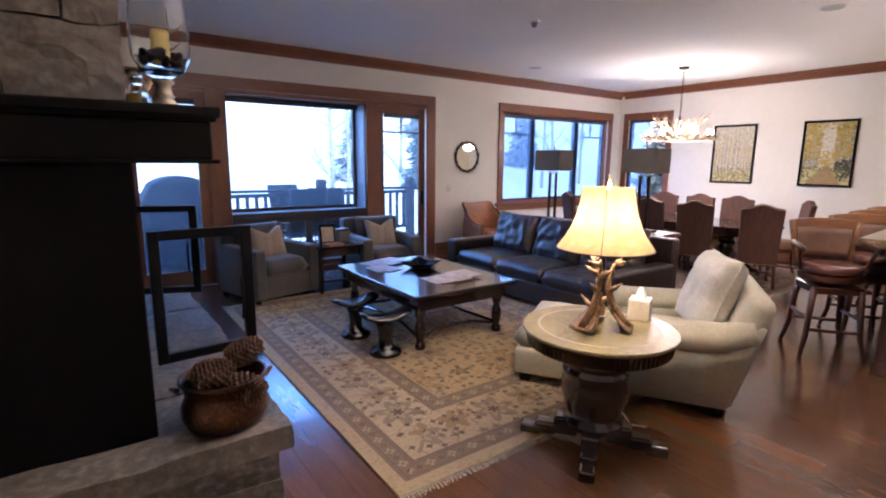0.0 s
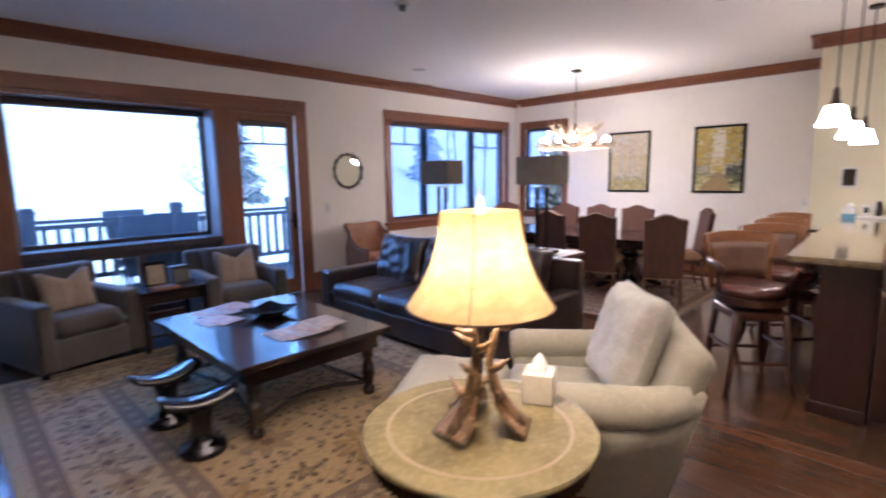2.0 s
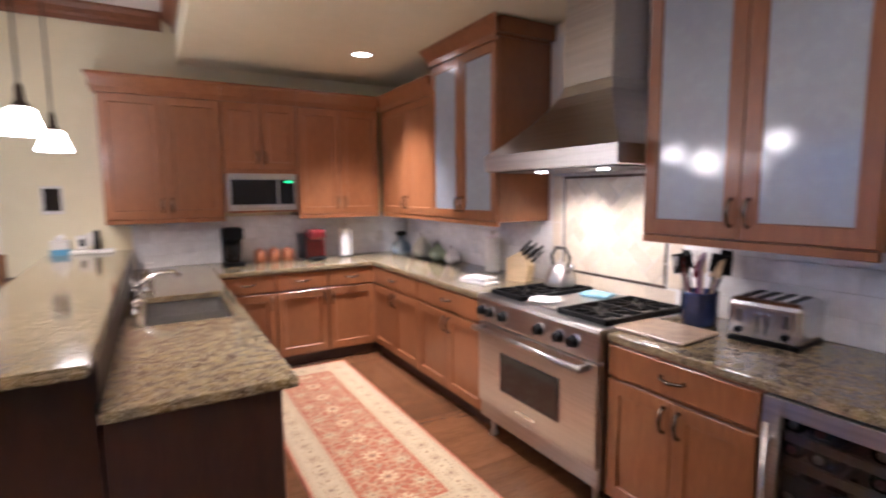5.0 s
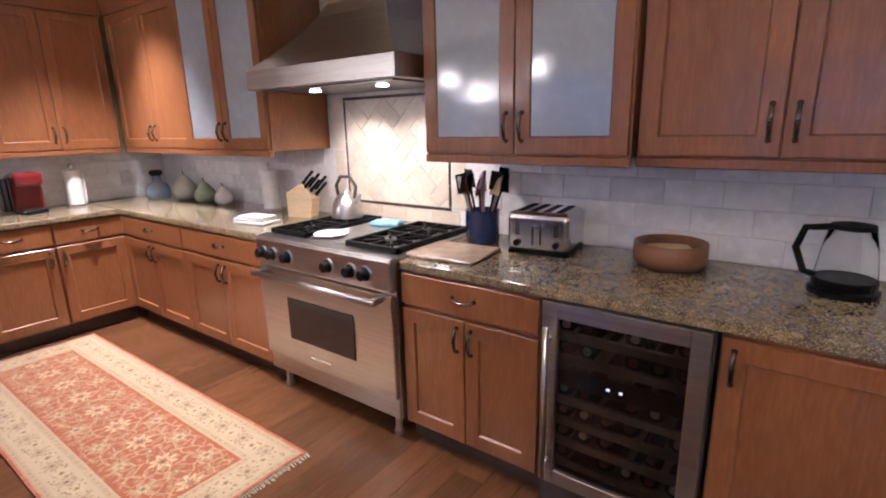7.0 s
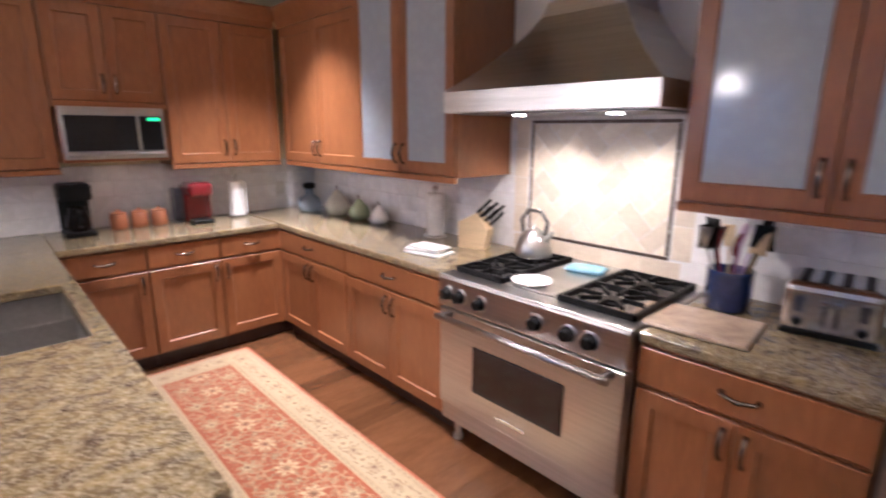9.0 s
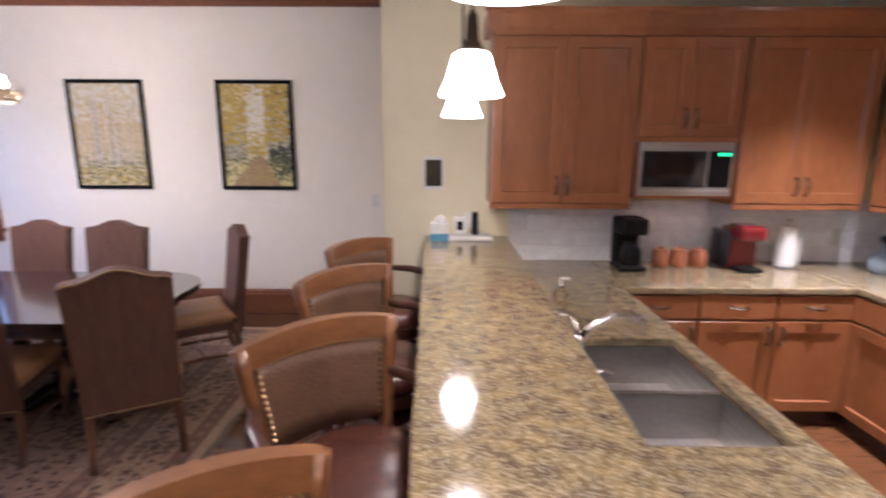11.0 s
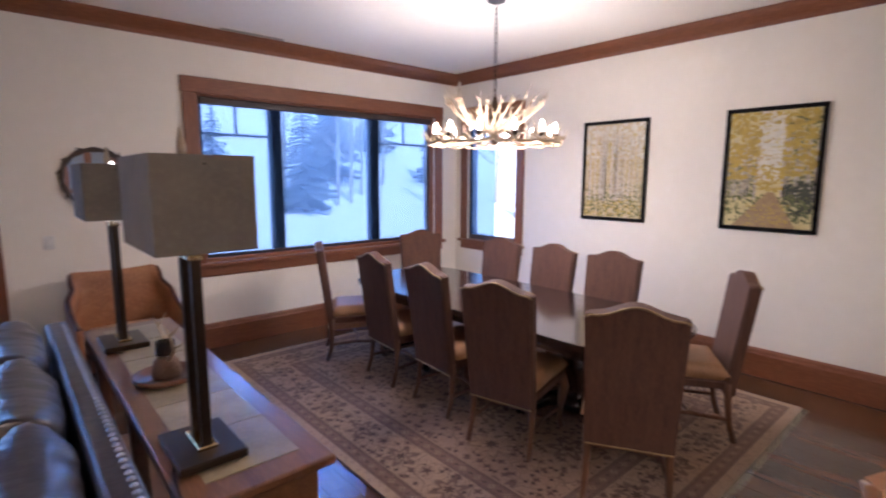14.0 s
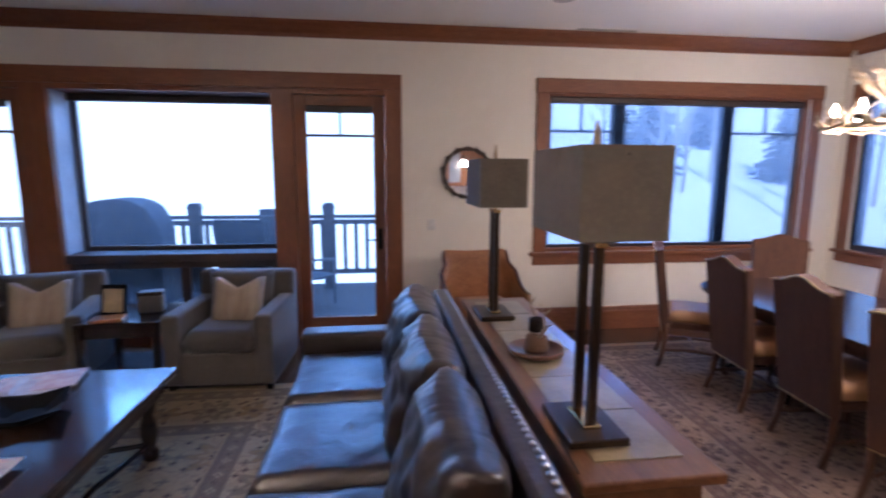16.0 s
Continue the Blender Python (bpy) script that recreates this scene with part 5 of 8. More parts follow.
    colour = flower(colour, local(X, cell * 2, 0.5), local(Y, cell * 2.2, 0.5), cell * 0.44, 6, petal, gold, dark, 0.75, infield)
    colour = flower(colour, local(X, cell * 2, 0.5), local(Y, cell * 2.2), cell * 0.22, 5, dark, petal, gold, 0.75, infield)
    # guard stripes
    for lo, hi in ((g0, g1), (g2, g3)):
        gw = hi - lo
        colour = flower(colour, local(u, gw * 1.15), op("SUBTRACT", d, (lo + hi) / 2), gw * 0.30, 4, border, border, dark, 0.8)
        colour = flower(colour, local(u, gw * 1.15, 0.5), op("SUBTRACT", d, (lo + hi) / 2), gw * 0.16, 4, dark, dark, border, 0.7)
        for p, wd in ((lo, gw * 0.05), (hi, gw * 0.05), (lo + gw * 0.16, gw * 0.025), (hi - gw * 0.16, gw * 0.025)):
            colour = blend(op("LESS_THAN", op("ABSOLUTE", op("SUBTRACT", d, p)), wd), colour, line, 0.75)
    # uneven dye and the grain of the weave
    colour = blend(op("MULTIPLY", noise_of(1.7).outputs[0], 0.16), colour, petal)
    colour = blend(op("MULTIPLY", op("GREATER_THAN", noise_of(38, 4).outputs[0], 0.56), 0.22), colour, line)
    weave = noise_of(260)
    colour = blend(op("MULTIPLY", weave.outputs[0], 0.14), colour, line)
    L(colour, b.inputs["Base Color"])
    bp = N("ShaderNodeBump")
    bp.inputs["Strength"].default_value, bp.inputs["Distance"].default_value = 0.35, 0.004
    L(weave.outputs[0], bp.inputs["Height"]), L(bp.outputs[0], b.inputs["Normal"])
    return m


def rug(name, x0, x1, y0, y1, material, label, fringe_axis="x", fringe=0.045):
    hx, hy = (x1 - x0) / 2, (y1 - y0) / 2
    r = empty(name, pose((x0 + x1) / 2, (y0 + y1) / 2, 0), label, "rug")
    bm = bmesh.new()
    n, k = 40, 40
    vs = [[bm.verts.new((-hx + 2 * hx * i / n, -hy + 2 * hy * j / k, 0.012 + 0.002 * noise.noise(Vector((i * 0.3, j * 0.3, x0))))) for j in range(k + 1)] for i in range(n + 1)]
    for i in range(n):
        for j in range(k):
            bm.faces.new((vs[i][j], vs[i + 1][j], vs[i + 1][j + 1], vs[i][j + 1]))
    ring = [vs[i][0] for i in range(n)] + [vs[n][j] for j in range(k)] + [vs[i][k] for i in range(n, 0, -1)] + [vs[0][j] for j in range(k, 0, -1)]
    low = [bm.verts.new((v.co.x, v.co.y, 0.0005)) for v in ring]
    for i in range(len(ring)):
        j = (i + 1) % len(ring)
        bm.faces.new((ring[i], ring[j], low[j], low[i]))
    part("weave", bm, material, r)
    bm = bmesh.new()
    rr = random.Random(1)
    span = hx if fringe_axis == "x" else hy
    for s in (-1, 1):
        a = -span
        while a < span:
            e = (hy if fringe_axis == "x" else hx) * s
            o = s * fringe * (0.7 + 0.5 * rr.random())
            w = 0.004
            da = (rr.random() - 0.5) * 0.012
            q = [(a, e), (a + w, e), (a + w + da, e + o), (a + da, e + o)]
            if fringe_axis == "y":
                q = [(v, u) for u, v in q]
            top = [bm.verts.new((u, v, 0.009 if i < 2 else 0.003)) for i, (u, v) in enumerate(q)]
            bm.faces.new(top)
            a += 0.011
    part("fringe", bm, LINEN, r, "cream cotton fringe", kind="stuff")
    return r


CREAM, GUARD = (0.338, 0.258, 0.140), (0.165, 0.114, 0.065)
rug("living_rug", 2.14, 5.30, 2.20, 6.10, rug_material("living rug weave", 1.58, 1.95, (CREAM, GUARD, (0.338, 0.258, 0.144), (0.321, 0.227, 0.107), (0.188, 0.139, 0.078), (0.057, 0.026, 0.014), (0.097, 0.061, 0.035), (0.249, 0.147, 0.044)), (0.09, 0.215, 0.62, 0.745), 0.42, 0.012), "cream and brown floral wool rug with patterned borders")
rug("dining_rug", 7.24, 10.25, 2.85, 6.70, rug_material("dining rug weave", 1.505, 1.925, ((0.388, 0.266, 0.176), (0.195, 0.111, 0.074), (0.346, 0.229, 0.145), (0.304, 0.195, 0.128), (0.143, 0.077, 0.051), (0.050, 0.022, 0.015), (0.084, 0.045, 0.029), (0.388, 0.259, 0.163)), (0.07, 0.16, 0.46, 0.56), 0.33, 0.016), "cream and brown floral rug under the dining table")
rug("kitchen_rug", 6.0, 8.5, -0.60, 0.25, rug_material("kitchen rug weave", 1.25, 0.425, ((0.288, 0.054, 0.018), (0.306, 0.230, 0.140), (0.360, 0.284, 0.176), (0.243, 0.045, 0.011), (0.225, 0.149, 0.081), (0.099, 0.036, 0.018), (0.414, 0.315, 0.180), (0.450, 0.351, 0.207)), (0.016, 0.05, 0.17, 0.205), 0.125, 0.06), "red and cream patterned kitchen runner", "y", 0.03)


# ---- fireplace ----
fp = empty("fireplace", pose(0, 0, 0), "stone fireplace with black mantel and raised stone hearth", "fireplace", kind="structure")
part("chimney_core", bx(WX, 1.15, 2.86, 5.42, 0.38, CZ), STONE, fp)
part("firebox", bx(0.72, 1.19, 3.05, 5.22, 0.40, 1.40), mat("soot", (0.008, 0.007, 0.007), 0.9), fp, "sooty black firebox")
part("mantel_leg", bx(WX, 1.19, 2.75, 3.04, 0.38, 1.62, bevel=0.006), BLACKWOOD, fp, "black wooden mantel leg")
part("mantel_leg", bx(WX, 1.19, 5.24, 5.52, 0.38, 1.62, bevel=0.006), BLACKWOOD, fp, "black wooden mantel leg")
part("mantel_head", bx(WX, 1.19, 3.04, 5.24, 1.40, 1.62, bevel=0.004), BLACKWOOD, fp)
part("mantel_beam", bx(WX, 1.49, 2.68, 5.58, 1.635, 1.80, bevel=0.008), BLACKWOOD, fp, "black mantel beam")
part("mantel_moulding", bx(WX, 1.515, 2.655, 5.605, 1.62, 1.637, bevel=0.005), BLACKWOOD, fp)
part("mantel_shelf", bx(WX, 1.525, 2.65, 5.61, 1.815, 1.86, bevel=0.007), BLACKWOOD, fp, "black mantel shelf")
part("mantel_fillet", bx(WX, 1.51, 2.665, 5.595, 1.798, 1.817, bevel=0.004), BLACKWOOD, fp)


def boulder(x0, x1, y0, y1, z0, z1, seed, rough=0.018, n=5, m=None):
    """A rough-faced block of stone."""
    bm = bmesh.new()
    box(bm, x0, x1, y0, y1, z0, z1)
    bmesh.ops.subdivide_edges(bm, edges=bm.edges[:], cuts=n, use_grid_fill=True)
    for v in bm.verts:
        q = v.co * 7 + Vector((seed * 3.1, seed, 0))
        v.co += Vector((noise.noise(q), noise.noise(q + Vector((9, 0, 0))), noise.noise(q + Vector((0, 9, 0))))) * rough
        v.co += Vector((noise.noise(q * 3), noise.noise(q * 3 + Vector((5, 0, 0))), noise.noise(q * 3 + Vector((0, 5, 0))))) * rough * 0.45
    return bm


rs = random.Random(11)
sd = 0
z = 1.862
while z < CZ - 0.02:
    h = min(0.24 + 0.14 * rs.random(), CZ - z)
    x = WX
    while x < 1.18:
        w = min(0.24 + 0.2 * rs.random(), 1.20 - x)
        if w < 0.1:
            break
        part("stone", boulder(x + 0.006, x + w - 0.006, 2.80, 2.90, z + 0.006, z + h - 0.006, sd), STONE, fp, smooth=False)
        x += w
        sd += 1
    y = 2.91
    while y < 5.40:
        w = min(0.3 + 0.25 * rs.random(), 5.44 - y)
        if w < 0.1:
            break
        part("stone", boulder(1.10, 1.20, y + 0.006, y + w - 0.006, z + 0.006, z + h - 0.006, sd, n=3), STONE, fp)
        y += w
        sd += 1
    z += h
y = 2.50
while y < 5.78:
    w = min(0.55 + 0.35 * rs.random(), 5.79 - y)
    part("hearth_slab", boulder(WX, 1.72 + 0.03 * rs.random(), y + 0.004, y + w - 0.004, 0.27, 0.385, sd, 0.016, 7), STONE, fp, "rough hearth slab")
    zz = 0.0
    for h in (0.135, 0.13):
        part("stone", boulder(WX, 1.66 + 0.03 * rs.random(), y + 0.006, y + w - 0.006, zz + 0.003, zz + h, sd + 50, 0.015, 4), STONE, fp)
        zz += h
    y += w
    sd += 1


def fire_door(m):
    d = part("fire_door", bx(0, 0.045, -0.018, 0.015, 0.0, 0.62, bevel=0.003), BLACK, fp, "open black iron fireplace door")
    d.matrix_basis = m
    part("door_rail", bx(0.40, 0.45, -0.018, 0.015, 0, 0.62, bevel=0.003), BLACK, d)
    part("door_rail", bx(0.035, 0.41, -0.014, 0.014, 0.575, 0.62, bevel=0.003), BLACK, d)
    part("door_rail", bx(0.035, 0.41, -0.014, 0.014, 0.0, 0.045, bevel=0.003), BLACK, d)
    g = part("door_glass", bx(0.035, 0.41, -0.002, 0.002, 0.035, 0.585), glassy("fire glass", (0.85, 0.85, 0.87), 0.0, 1.1), d)
    part("pull", tube([(0.385, -0.03, 0.16), (0.385, -0.045, 0.2), (0.385, -0.045, 0.32), (0.385, -0.03, 0.36)], 0.008), BLACK, d)
fire_door(pose(1.22, 2.82, 0.70, 0, 0, 4))
fire_door(pose(1.22, 4.30, 0.70, 0, 0, -22))

pot = empty("copper_pot", pose(1.475, 2.715, 0.388), "worn copper pot full of pine cones on the hearth", "pot")
part("bowl", lathe([(0.13, 0.0), (0.175, 0.02), (0.195, 0.07), (0.19, 0.12), (0.172, 0.16), (0.178, 0.20), (0.192, 0.235), (0.196, 0.245), (0.184, 0.245), (0.165, 0.19), (0.15, 0.1), (0.0, 0.08)], 36), COPPER, pot, smooth=True)
part("rim", lathe([(0.19, 0.232), (0.199, 0.238), (0.199, 0.25), (0.188, 0.252)], 36, caps=False), COPPER, pot)
for s in (-1, 1):
    part("ear", tube([(s * 0.19, -0.03, 0.20), (s * 0.225, 0, 0.225), (s * 0.19, 0.03, 0.20)], 0.008), COPPER, pot)


def pine_cone(parent, m, length=0.20, r=0.065):
    """Overlapping scales set in spirals round a core."""
    bm = tube([(0, 0, 0.01), (0, 0, length * 0.5), (0, 0, length * 0.95)], [r * 0.5, r * 0.6, r * 0.2], 8)
    n = 110
    for i in range(n):
        t = i / n
        a = i * 2.39996
        rad = r * (0.55 + 0.75 * math.sin(math.pi * min(1, 0.15 + t * 0.85)) * 0.75)
        c, s = math.cos(a), math.sin(a)
        p = Vector((c * rad * 0.55, s * rad * 0.55, t * length))
        q = Vector((c * rad * 1.12, s * rad * 1.12, t * length + 0.012))
        side = Vector((-s, c, 0)) * 0.015
        v = [bm.verts.new(p - side * 0.6), bm.verts.new(p + side * 0.6), bm.verts.new(q + side), bm.verts.new(q + Vector((c, s, 0.3)) * 0.008), bm.verts.new(q - side)]
        w = [bm.verts.new(x.co - Vector((0, 0, 0.006))) for x in v]
        bm.faces.new(v), bm.faces.new(w[::-1])
        for k in range(5):
            bm.faces.new((v[k], w[k], w[(k + 1) % 5], v[(k + 1) % 5]))
    bmesh.ops.transform(bm, matrix=m, verts=bm.verts)
    return part("pine_cone", bm, CONE, parent, "large brown pine cone")
pine_cone(pot, pose(-0.15, -0.05, 0.245, 0, 84, 12), 0.19, 0.055)
pine_cone(pot, pose(-0.12, 0.08, 0.235, 0, 88, -14), 0.18, 0.055)
pine_cone(pot, pose(0.03, 0.06, 0.285, 30, 68, 30), 0.17, 0.052)
pine_cone(pot, pose(0.0, -0.08, 0.215, 20, 95, -20), 0.17, 0.055)


def antler(pts, r0, tines, material, bm=None):
    """A beam that thins to a point, with tines: (share along the beam, tip offset)."""
    pts = [Vector(p) for p in pts]
    n = len(pts)
    bm = tube(pts, [r0 * (1 - 0.85 * i / (n - 1)) for i in range(n)], 7, bm)
    for share, tip in tines:
        i = min(int(share * (n - 1)), n - 2)
        f = share * (n - 1) - i
        a = pts[i].lerp(pts[i + 1], f)
        tip = Vector(tip)
        tube([a, a + tip * 0.5 + Vector((0, 0, -0.08 * tip.length)), a + tip], [r0 * 0.6, r0 * 0.42, r0 * 0.08], 6, bm)
    return bm


hur = empty("hurricane_lamp", pose(1.35, 2.92, 1.861), "glass hurricane with yellow candle and dark stones", "candle holder")
part("foot", lathe([(0.062, 0), (0.066, 0.012), (0.045, 0.03), (0.036, 0.045), (0.044, 0.055), (0.032, 0.07), (0.030, 0.10), (0.046, 0.115), (0.034, 0.13)], 24), mat("aged pewter", (0.32, 0.28, 0.22), 0.35, metal=0.8, scale=15, bump=0.2), hur, "turned pewter foot", smooth=True)
part("glass_bowl", lathe([(0.03, 0.13), (0.085, 0.155), (0.118, 0.22), (0.122, 0.32), (0.112, 0.44), (0.108, 0.50), (0.116, 0.53), (0.113, 0.53), (0.104, 0.50), (0.108, 0.44), (0.118, 0.32), (0.114, 0.22), (0.08, 0.160)], 32), CLEAR, hur, smooth=True)
part("candle", lathe([(0.036, 0.18), (0.038, 0.19), (0.037, 0.32), (0.034, 0.335), (0.03, 0.325)], 18), WAX, hur, "yellow pillar candle", smooth=True)
bm = bmesh.new()
for i in range(40):
    a, rr_ = rs.random() * 6.28, 0.045 + 0.05 * rs.random()
    v = bmesh.ops.create_icosphere(bm, subdivisions=1, radius=0.016 + 0.008 * rs.random())["verts"]
    bmesh.ops.translate(bm, vec=(math.cos(a) * rr_ * 0.85, math.sin(a) * rr_ * 0.85, 0.18 + 0.06 * rs.random()), verts=v)
part("stones", bm, mat("dark pebbles", (0.05, 0.035, 0.035), 0.5, scale=30), hur, "dark filler stones", kind="stuff")
for x, y, h in ((1.26, 3.25, 0.09), (1.30, 3.55, 0.12)):
    ja = empty("candle_jar", pose(x, y, 1.861), "small glass jar with yellow candle on the mantel", "candle holder", "candle jars")
    part("glass", lathe([(0.05, 0), (0.055, 0.01), (0.06, 0.10), (0.045, 0.17), (0.04, 0.2), (0.037, 0.2), (0.042, 0.17), (0.056, 0.10), (0.05, 0.015)], 24), CLEAR, ja, smooth=True)
    part("candle", lathe([(0.03, 0.016), (0.031, 0.02), (0.03, h), (0.02, h)], 16), WAX, ja, "yellow candle")
an = empty("mantel_antlers", pose(1.30, 3.85, 1.861), "pair of pale antlers on a wooden block", "antlers")
part("block", lathe([(0.07, 0), (0.07, 0.05), (0.05, 0.07)], 16), LEGWOOD, an)
for s in (1, -1):
    part("antler", antler([(0.0, 0.02 * s, 0.06), (0.08 * s, 0.0, 0.20), (0.17 * s, -0.02, 0.36), (0.22 * s, -0.05, 0.52), (0.20 * s, -0.08, 0.66)], 0.018, [(0.3, (0.10 * s, -0.06, 0.10)), (0.55, (0.12 * s, -0.05, 0.08)), (0.75, (0.10 * s, -0.08, 0.05))], ANTLERW), ANTLERW, an, smooth=True)


# ---- living room furniture ----
def club_chair(m, label):
    c = empty("armchair", m, label, "armchair", "grey armchairs at the window")
    part("base", bx(-0.40, 0.40, -0.40, 0.40, 0.05, 0.30, bevel=0.015, seg=2), GREYFAB, c)
    for s in (-1, 1):
        part("arm", bx(s * 0.40, s * 0.27, -0.42, 0.36, 0.06, 0.60, bevel=0.03, seg=3), GREYFAB, c, smooth=False)
        for y in (-0.36, 0.34):
            part("foot", bx(s * 0.36 - 0.025, s * 0.36 + 0.025, y - 0.025, y + 0.025, 0.0, 0.06, bevel=0.004), DARKWOOD, c, "dark wooden foot")
    part("back", bx(-0.40, 0.40, 0.24, 0.42, 0.06, 0.82, bevel=0.04, seg=3, m=pose(0, 0.0, 0, -4)), GREYFAB, c)
    part("seat_cushion", cushion(0.54, 0.66, 0.20, 12, 0.3, m=pose(0, -0.09, 0.37), square=0.55), GREYFAB, c, smooth=True)
    part("back_cushion", cushion(0.54, 0.42, 0.20, 12, 0.4, m=pose(0, 0.19, 0.62, 80), square=0.35), GREYFAB, c, smooth=True)
    p = empty("pillow", m @ pose(0.02, 0.02, 0.60, 68, 0, 0), "tan striped throw pillow leaning in an armchair", "pillow", "throw pillows")
    bm = cushion(0.42, 0.40, 0.14, 14, 0.55, 0.006)
    for v in bm.verts:
        v.co.y -= 0.10 * max(0, v.co.y / 0.2) ** 2 * max(0, 1 - abs(v.co.x) / 0.15)
    part("cover", bm, CUSHFAB, p, smooth=True)
club_chair(pose(2.77, 6.44, 0.0, 0, 0, 15) @ Matrix.Scale(1.05, 4), "grey-brown upholstered armchair by the window wall")
club_chair(pose(4.32, 6.44, 0.0, 0, 0, -4) @ Matrix.Scale(1.05, 4), "grey-brown upholstered armchair beside the patio door")

et = empty("end_table", pose(3.56, 6.32, 0), "dark wooden end table between two armchairs", "side table")
part("top", bx(-0.30, 0.30, -0.30, 0.30, 0.555, 0.59, bevel=0.006), DARKWOOD, et)
part("apron", bx(-0.27, 0.27, -0.27, 0.27, 0.46, 0.556), DARKWOOD, et)
part("shelf", bx(-0.27, 0.27, -0.27, 0.27, 0.14, 0.165, bevel=0.003), DARKWOOD, et)
for sx in (-1, 1):
    for sy in (-1, 1):
        part("leg", bx(sx * 0.275 - 0.025, sx * 0.275 + 0.025, sy * 0.275 - 0.025, sy * 0.275 + 0.025, 0, 0.556, bevel=0.004), DARKWOOD, et)
pf = empty("photo_frame", pose(3.46, 6.22, 0.592, 0, 0, -6), "small gilt photo frame leaning on the end table", "picture frame")
part("frame", bx(-0.10, 0.10, -0.012, 0.012, 0, 0.25, bevel=0.006, m=pose(0, 0, 0, -12)), BLACKWOOD, pf)
part("photo", bx(-0.075, 0.075, -0.0165, -0.012, 0.03, 0.215, m=pose(0, 0, 0, -12)), mat("faded picture", (0.42, 0.33, 0.20), 0.5, scale=12, var=(0.25, 0.2, 0.13)), pf, "faded picture")
db = empty("decor_box", pose(3.70, 6.34, 0.592, 0, 0, 10), "carved dark decorative box on the end table", "box")
part("box", bx(-0.09, 0.09, -0.06, 0.06, 0, 0.14, bevel=0.01), GREYFAB, db)
part("lid", bx(-0.095, 0.095, -0.065, 0.065, 0.14, 0.17, bevel=0.012), BRONZE, db)
bk = empty("book", pose(3.48, 6.10, 0.592, 0, 0, 12), "closed book lying on the end table", "book")
part("cover", bx(-0.11, 0.11, -0.08, 0.08, 0, 0.025, bevel=0.002), TAN, bk)
part("pages", bx(-0.105, 0.112, -0.075, 0.075, 0.004, 0.021), PAPER, bk)

# coffee table
ctb = empty("coffee_table", pose(3.725, 4.445, 0), "polished dark wooden coffee table with turned legs", "coffee table")
part("top", bx(-0.575, 0.575, -0.785, 0.785, 0.485, 0.53, bevel=0.010, seg=2), DARKWOOD, ctb)
part("apron", bx(-0.50, 0.50, -0.71, 0.71, 0.37, 0.486, bevel=0.006), DARKWOOD, ctb)
TURN_LEG = [(0.045, 0.0), (0.05, 0.02), (0.045, 0.05), (0.03, 0.07), (0.042, 0.11), (0.05, 0.16), (0.045, 0.22), (0.03, 0.27), (0.046, 0.30), (0.046, 0.33), (0.05, 0.34), (0.05, 0.38)]
for sx in (-1, 1):
    for sy in (-1, 1):
        part("leg", lathe(TURN_LEG, 16, Matrix.Translation((sx * 0.44, sy * 0.65, 0.014))), DARKWOOD, ctb, smooth=True)
for s in (-1, 1):
    part("stretcher", tube([(-0.44, s * 0.65, 0.10), (-0.2, s * 0.55, 0.12), (0, s * 0.52, 0.125), (0.2, s * 0.55, 0.12), (0.44, s * 0.65, 0.10)], 0.016), DARKWOOD, ctb)
    part("stretcher", tube([(s * 0.44, -0.65, 0.10), (s * 0.36, -0.2, 0.12), (s * 0.36, 0.2, 0.12), (s * 0.44, 0.65, 0.10)], 0.016), DARKWOOD, ctb)
for x, y, rz in ((2.97, 4.42, 8), (2.99, 3.88, -6)):
    st = empty("saddle_stool", pose(x, y, 0.013, 0, 0, rz), "black carved saddle stool on a round base", "stool", "saddle stools at the coffee table")
    part("base", lathe([(0.135, 0), (0.14, 0.015), (0.13, 0.04), (0.085, 0.06), (0.062, 0.09), (0.058, 0.16), (0.07, 0.24), (0.09, 0.29), (0.06, 0.31)], 28), mat("black lacquer", (0.012, 0.009, 0.009), 0.16, scale=6, coat=0.4), st, smooth=True)
    bm = bmesh.new()
    n = 12
    rows = []
    for i in range(n + 1):
        u = 2 * i / n - 1
        zt = 0.31 + 0.05 * u * u
        wv = 0.13 * (1 - 0.25 * u * u)
        rows.append([bm.verts.new((u * 0.21, s * wv, zt + dz)) for s, dz in ((-1, 0.01), (-0.4, 0.03), (0.4, 0.03), (1, 0.01), (0.8, -0.012), (-0.8, -0.012))])
    for a, b in zip(rows, rows[1:]):
        for k in range(6):
            bm.faces.new((a[k], a[(k + 1) % 6], b[(k + 1) % 6], b[k]))
    bm.faces.new(rows[0][::-1]), bm.faces.new(rows[-1])
    part("seat", bm, bpy.data.materials["black lacquer"], st, smooth=True)
tr = empty("star_bowl", pose(3.83, 4.63, 0.531, 0, 0, 20), "black angular wooden bowl on the coffee table", "bowl")
bm = bmesh.new()
lo = [bm.verts.new((math.cos(a) * 0.10, math.sin(a) * 0.10, 0)) for a in [i * math.pi / 4 for i in range(8)]]
hi = [bm.verts.new((math.cos(i * math.pi / 4) * (0.23 if i % 2 else 0.16), math.sin(i * math.pi / 4) * (0.23 if i % 2 else 0.16), 0.075 if i % 2 else 0.05)) for i in range(8)]
inn = [bm.verts.new((v.co.x * 0.9, v.co.y * 0.9, v.co.z - 0.002)) for v in hi]
bot_ = [bm.verts.new((v.co.x * 0.8, v.co.y * 0.8, 0.012)) for v in lo]
for a, b in ((lo, hi), (hi, inn), (inn, bot_)):
    for i in range(8):
        bm.faces.new((a[i], a[(i + 1) % 8], b[(i + 1) % 8], b[i]))
bm.faces.new(lo[::-1]), bm.faces.new(bot_)
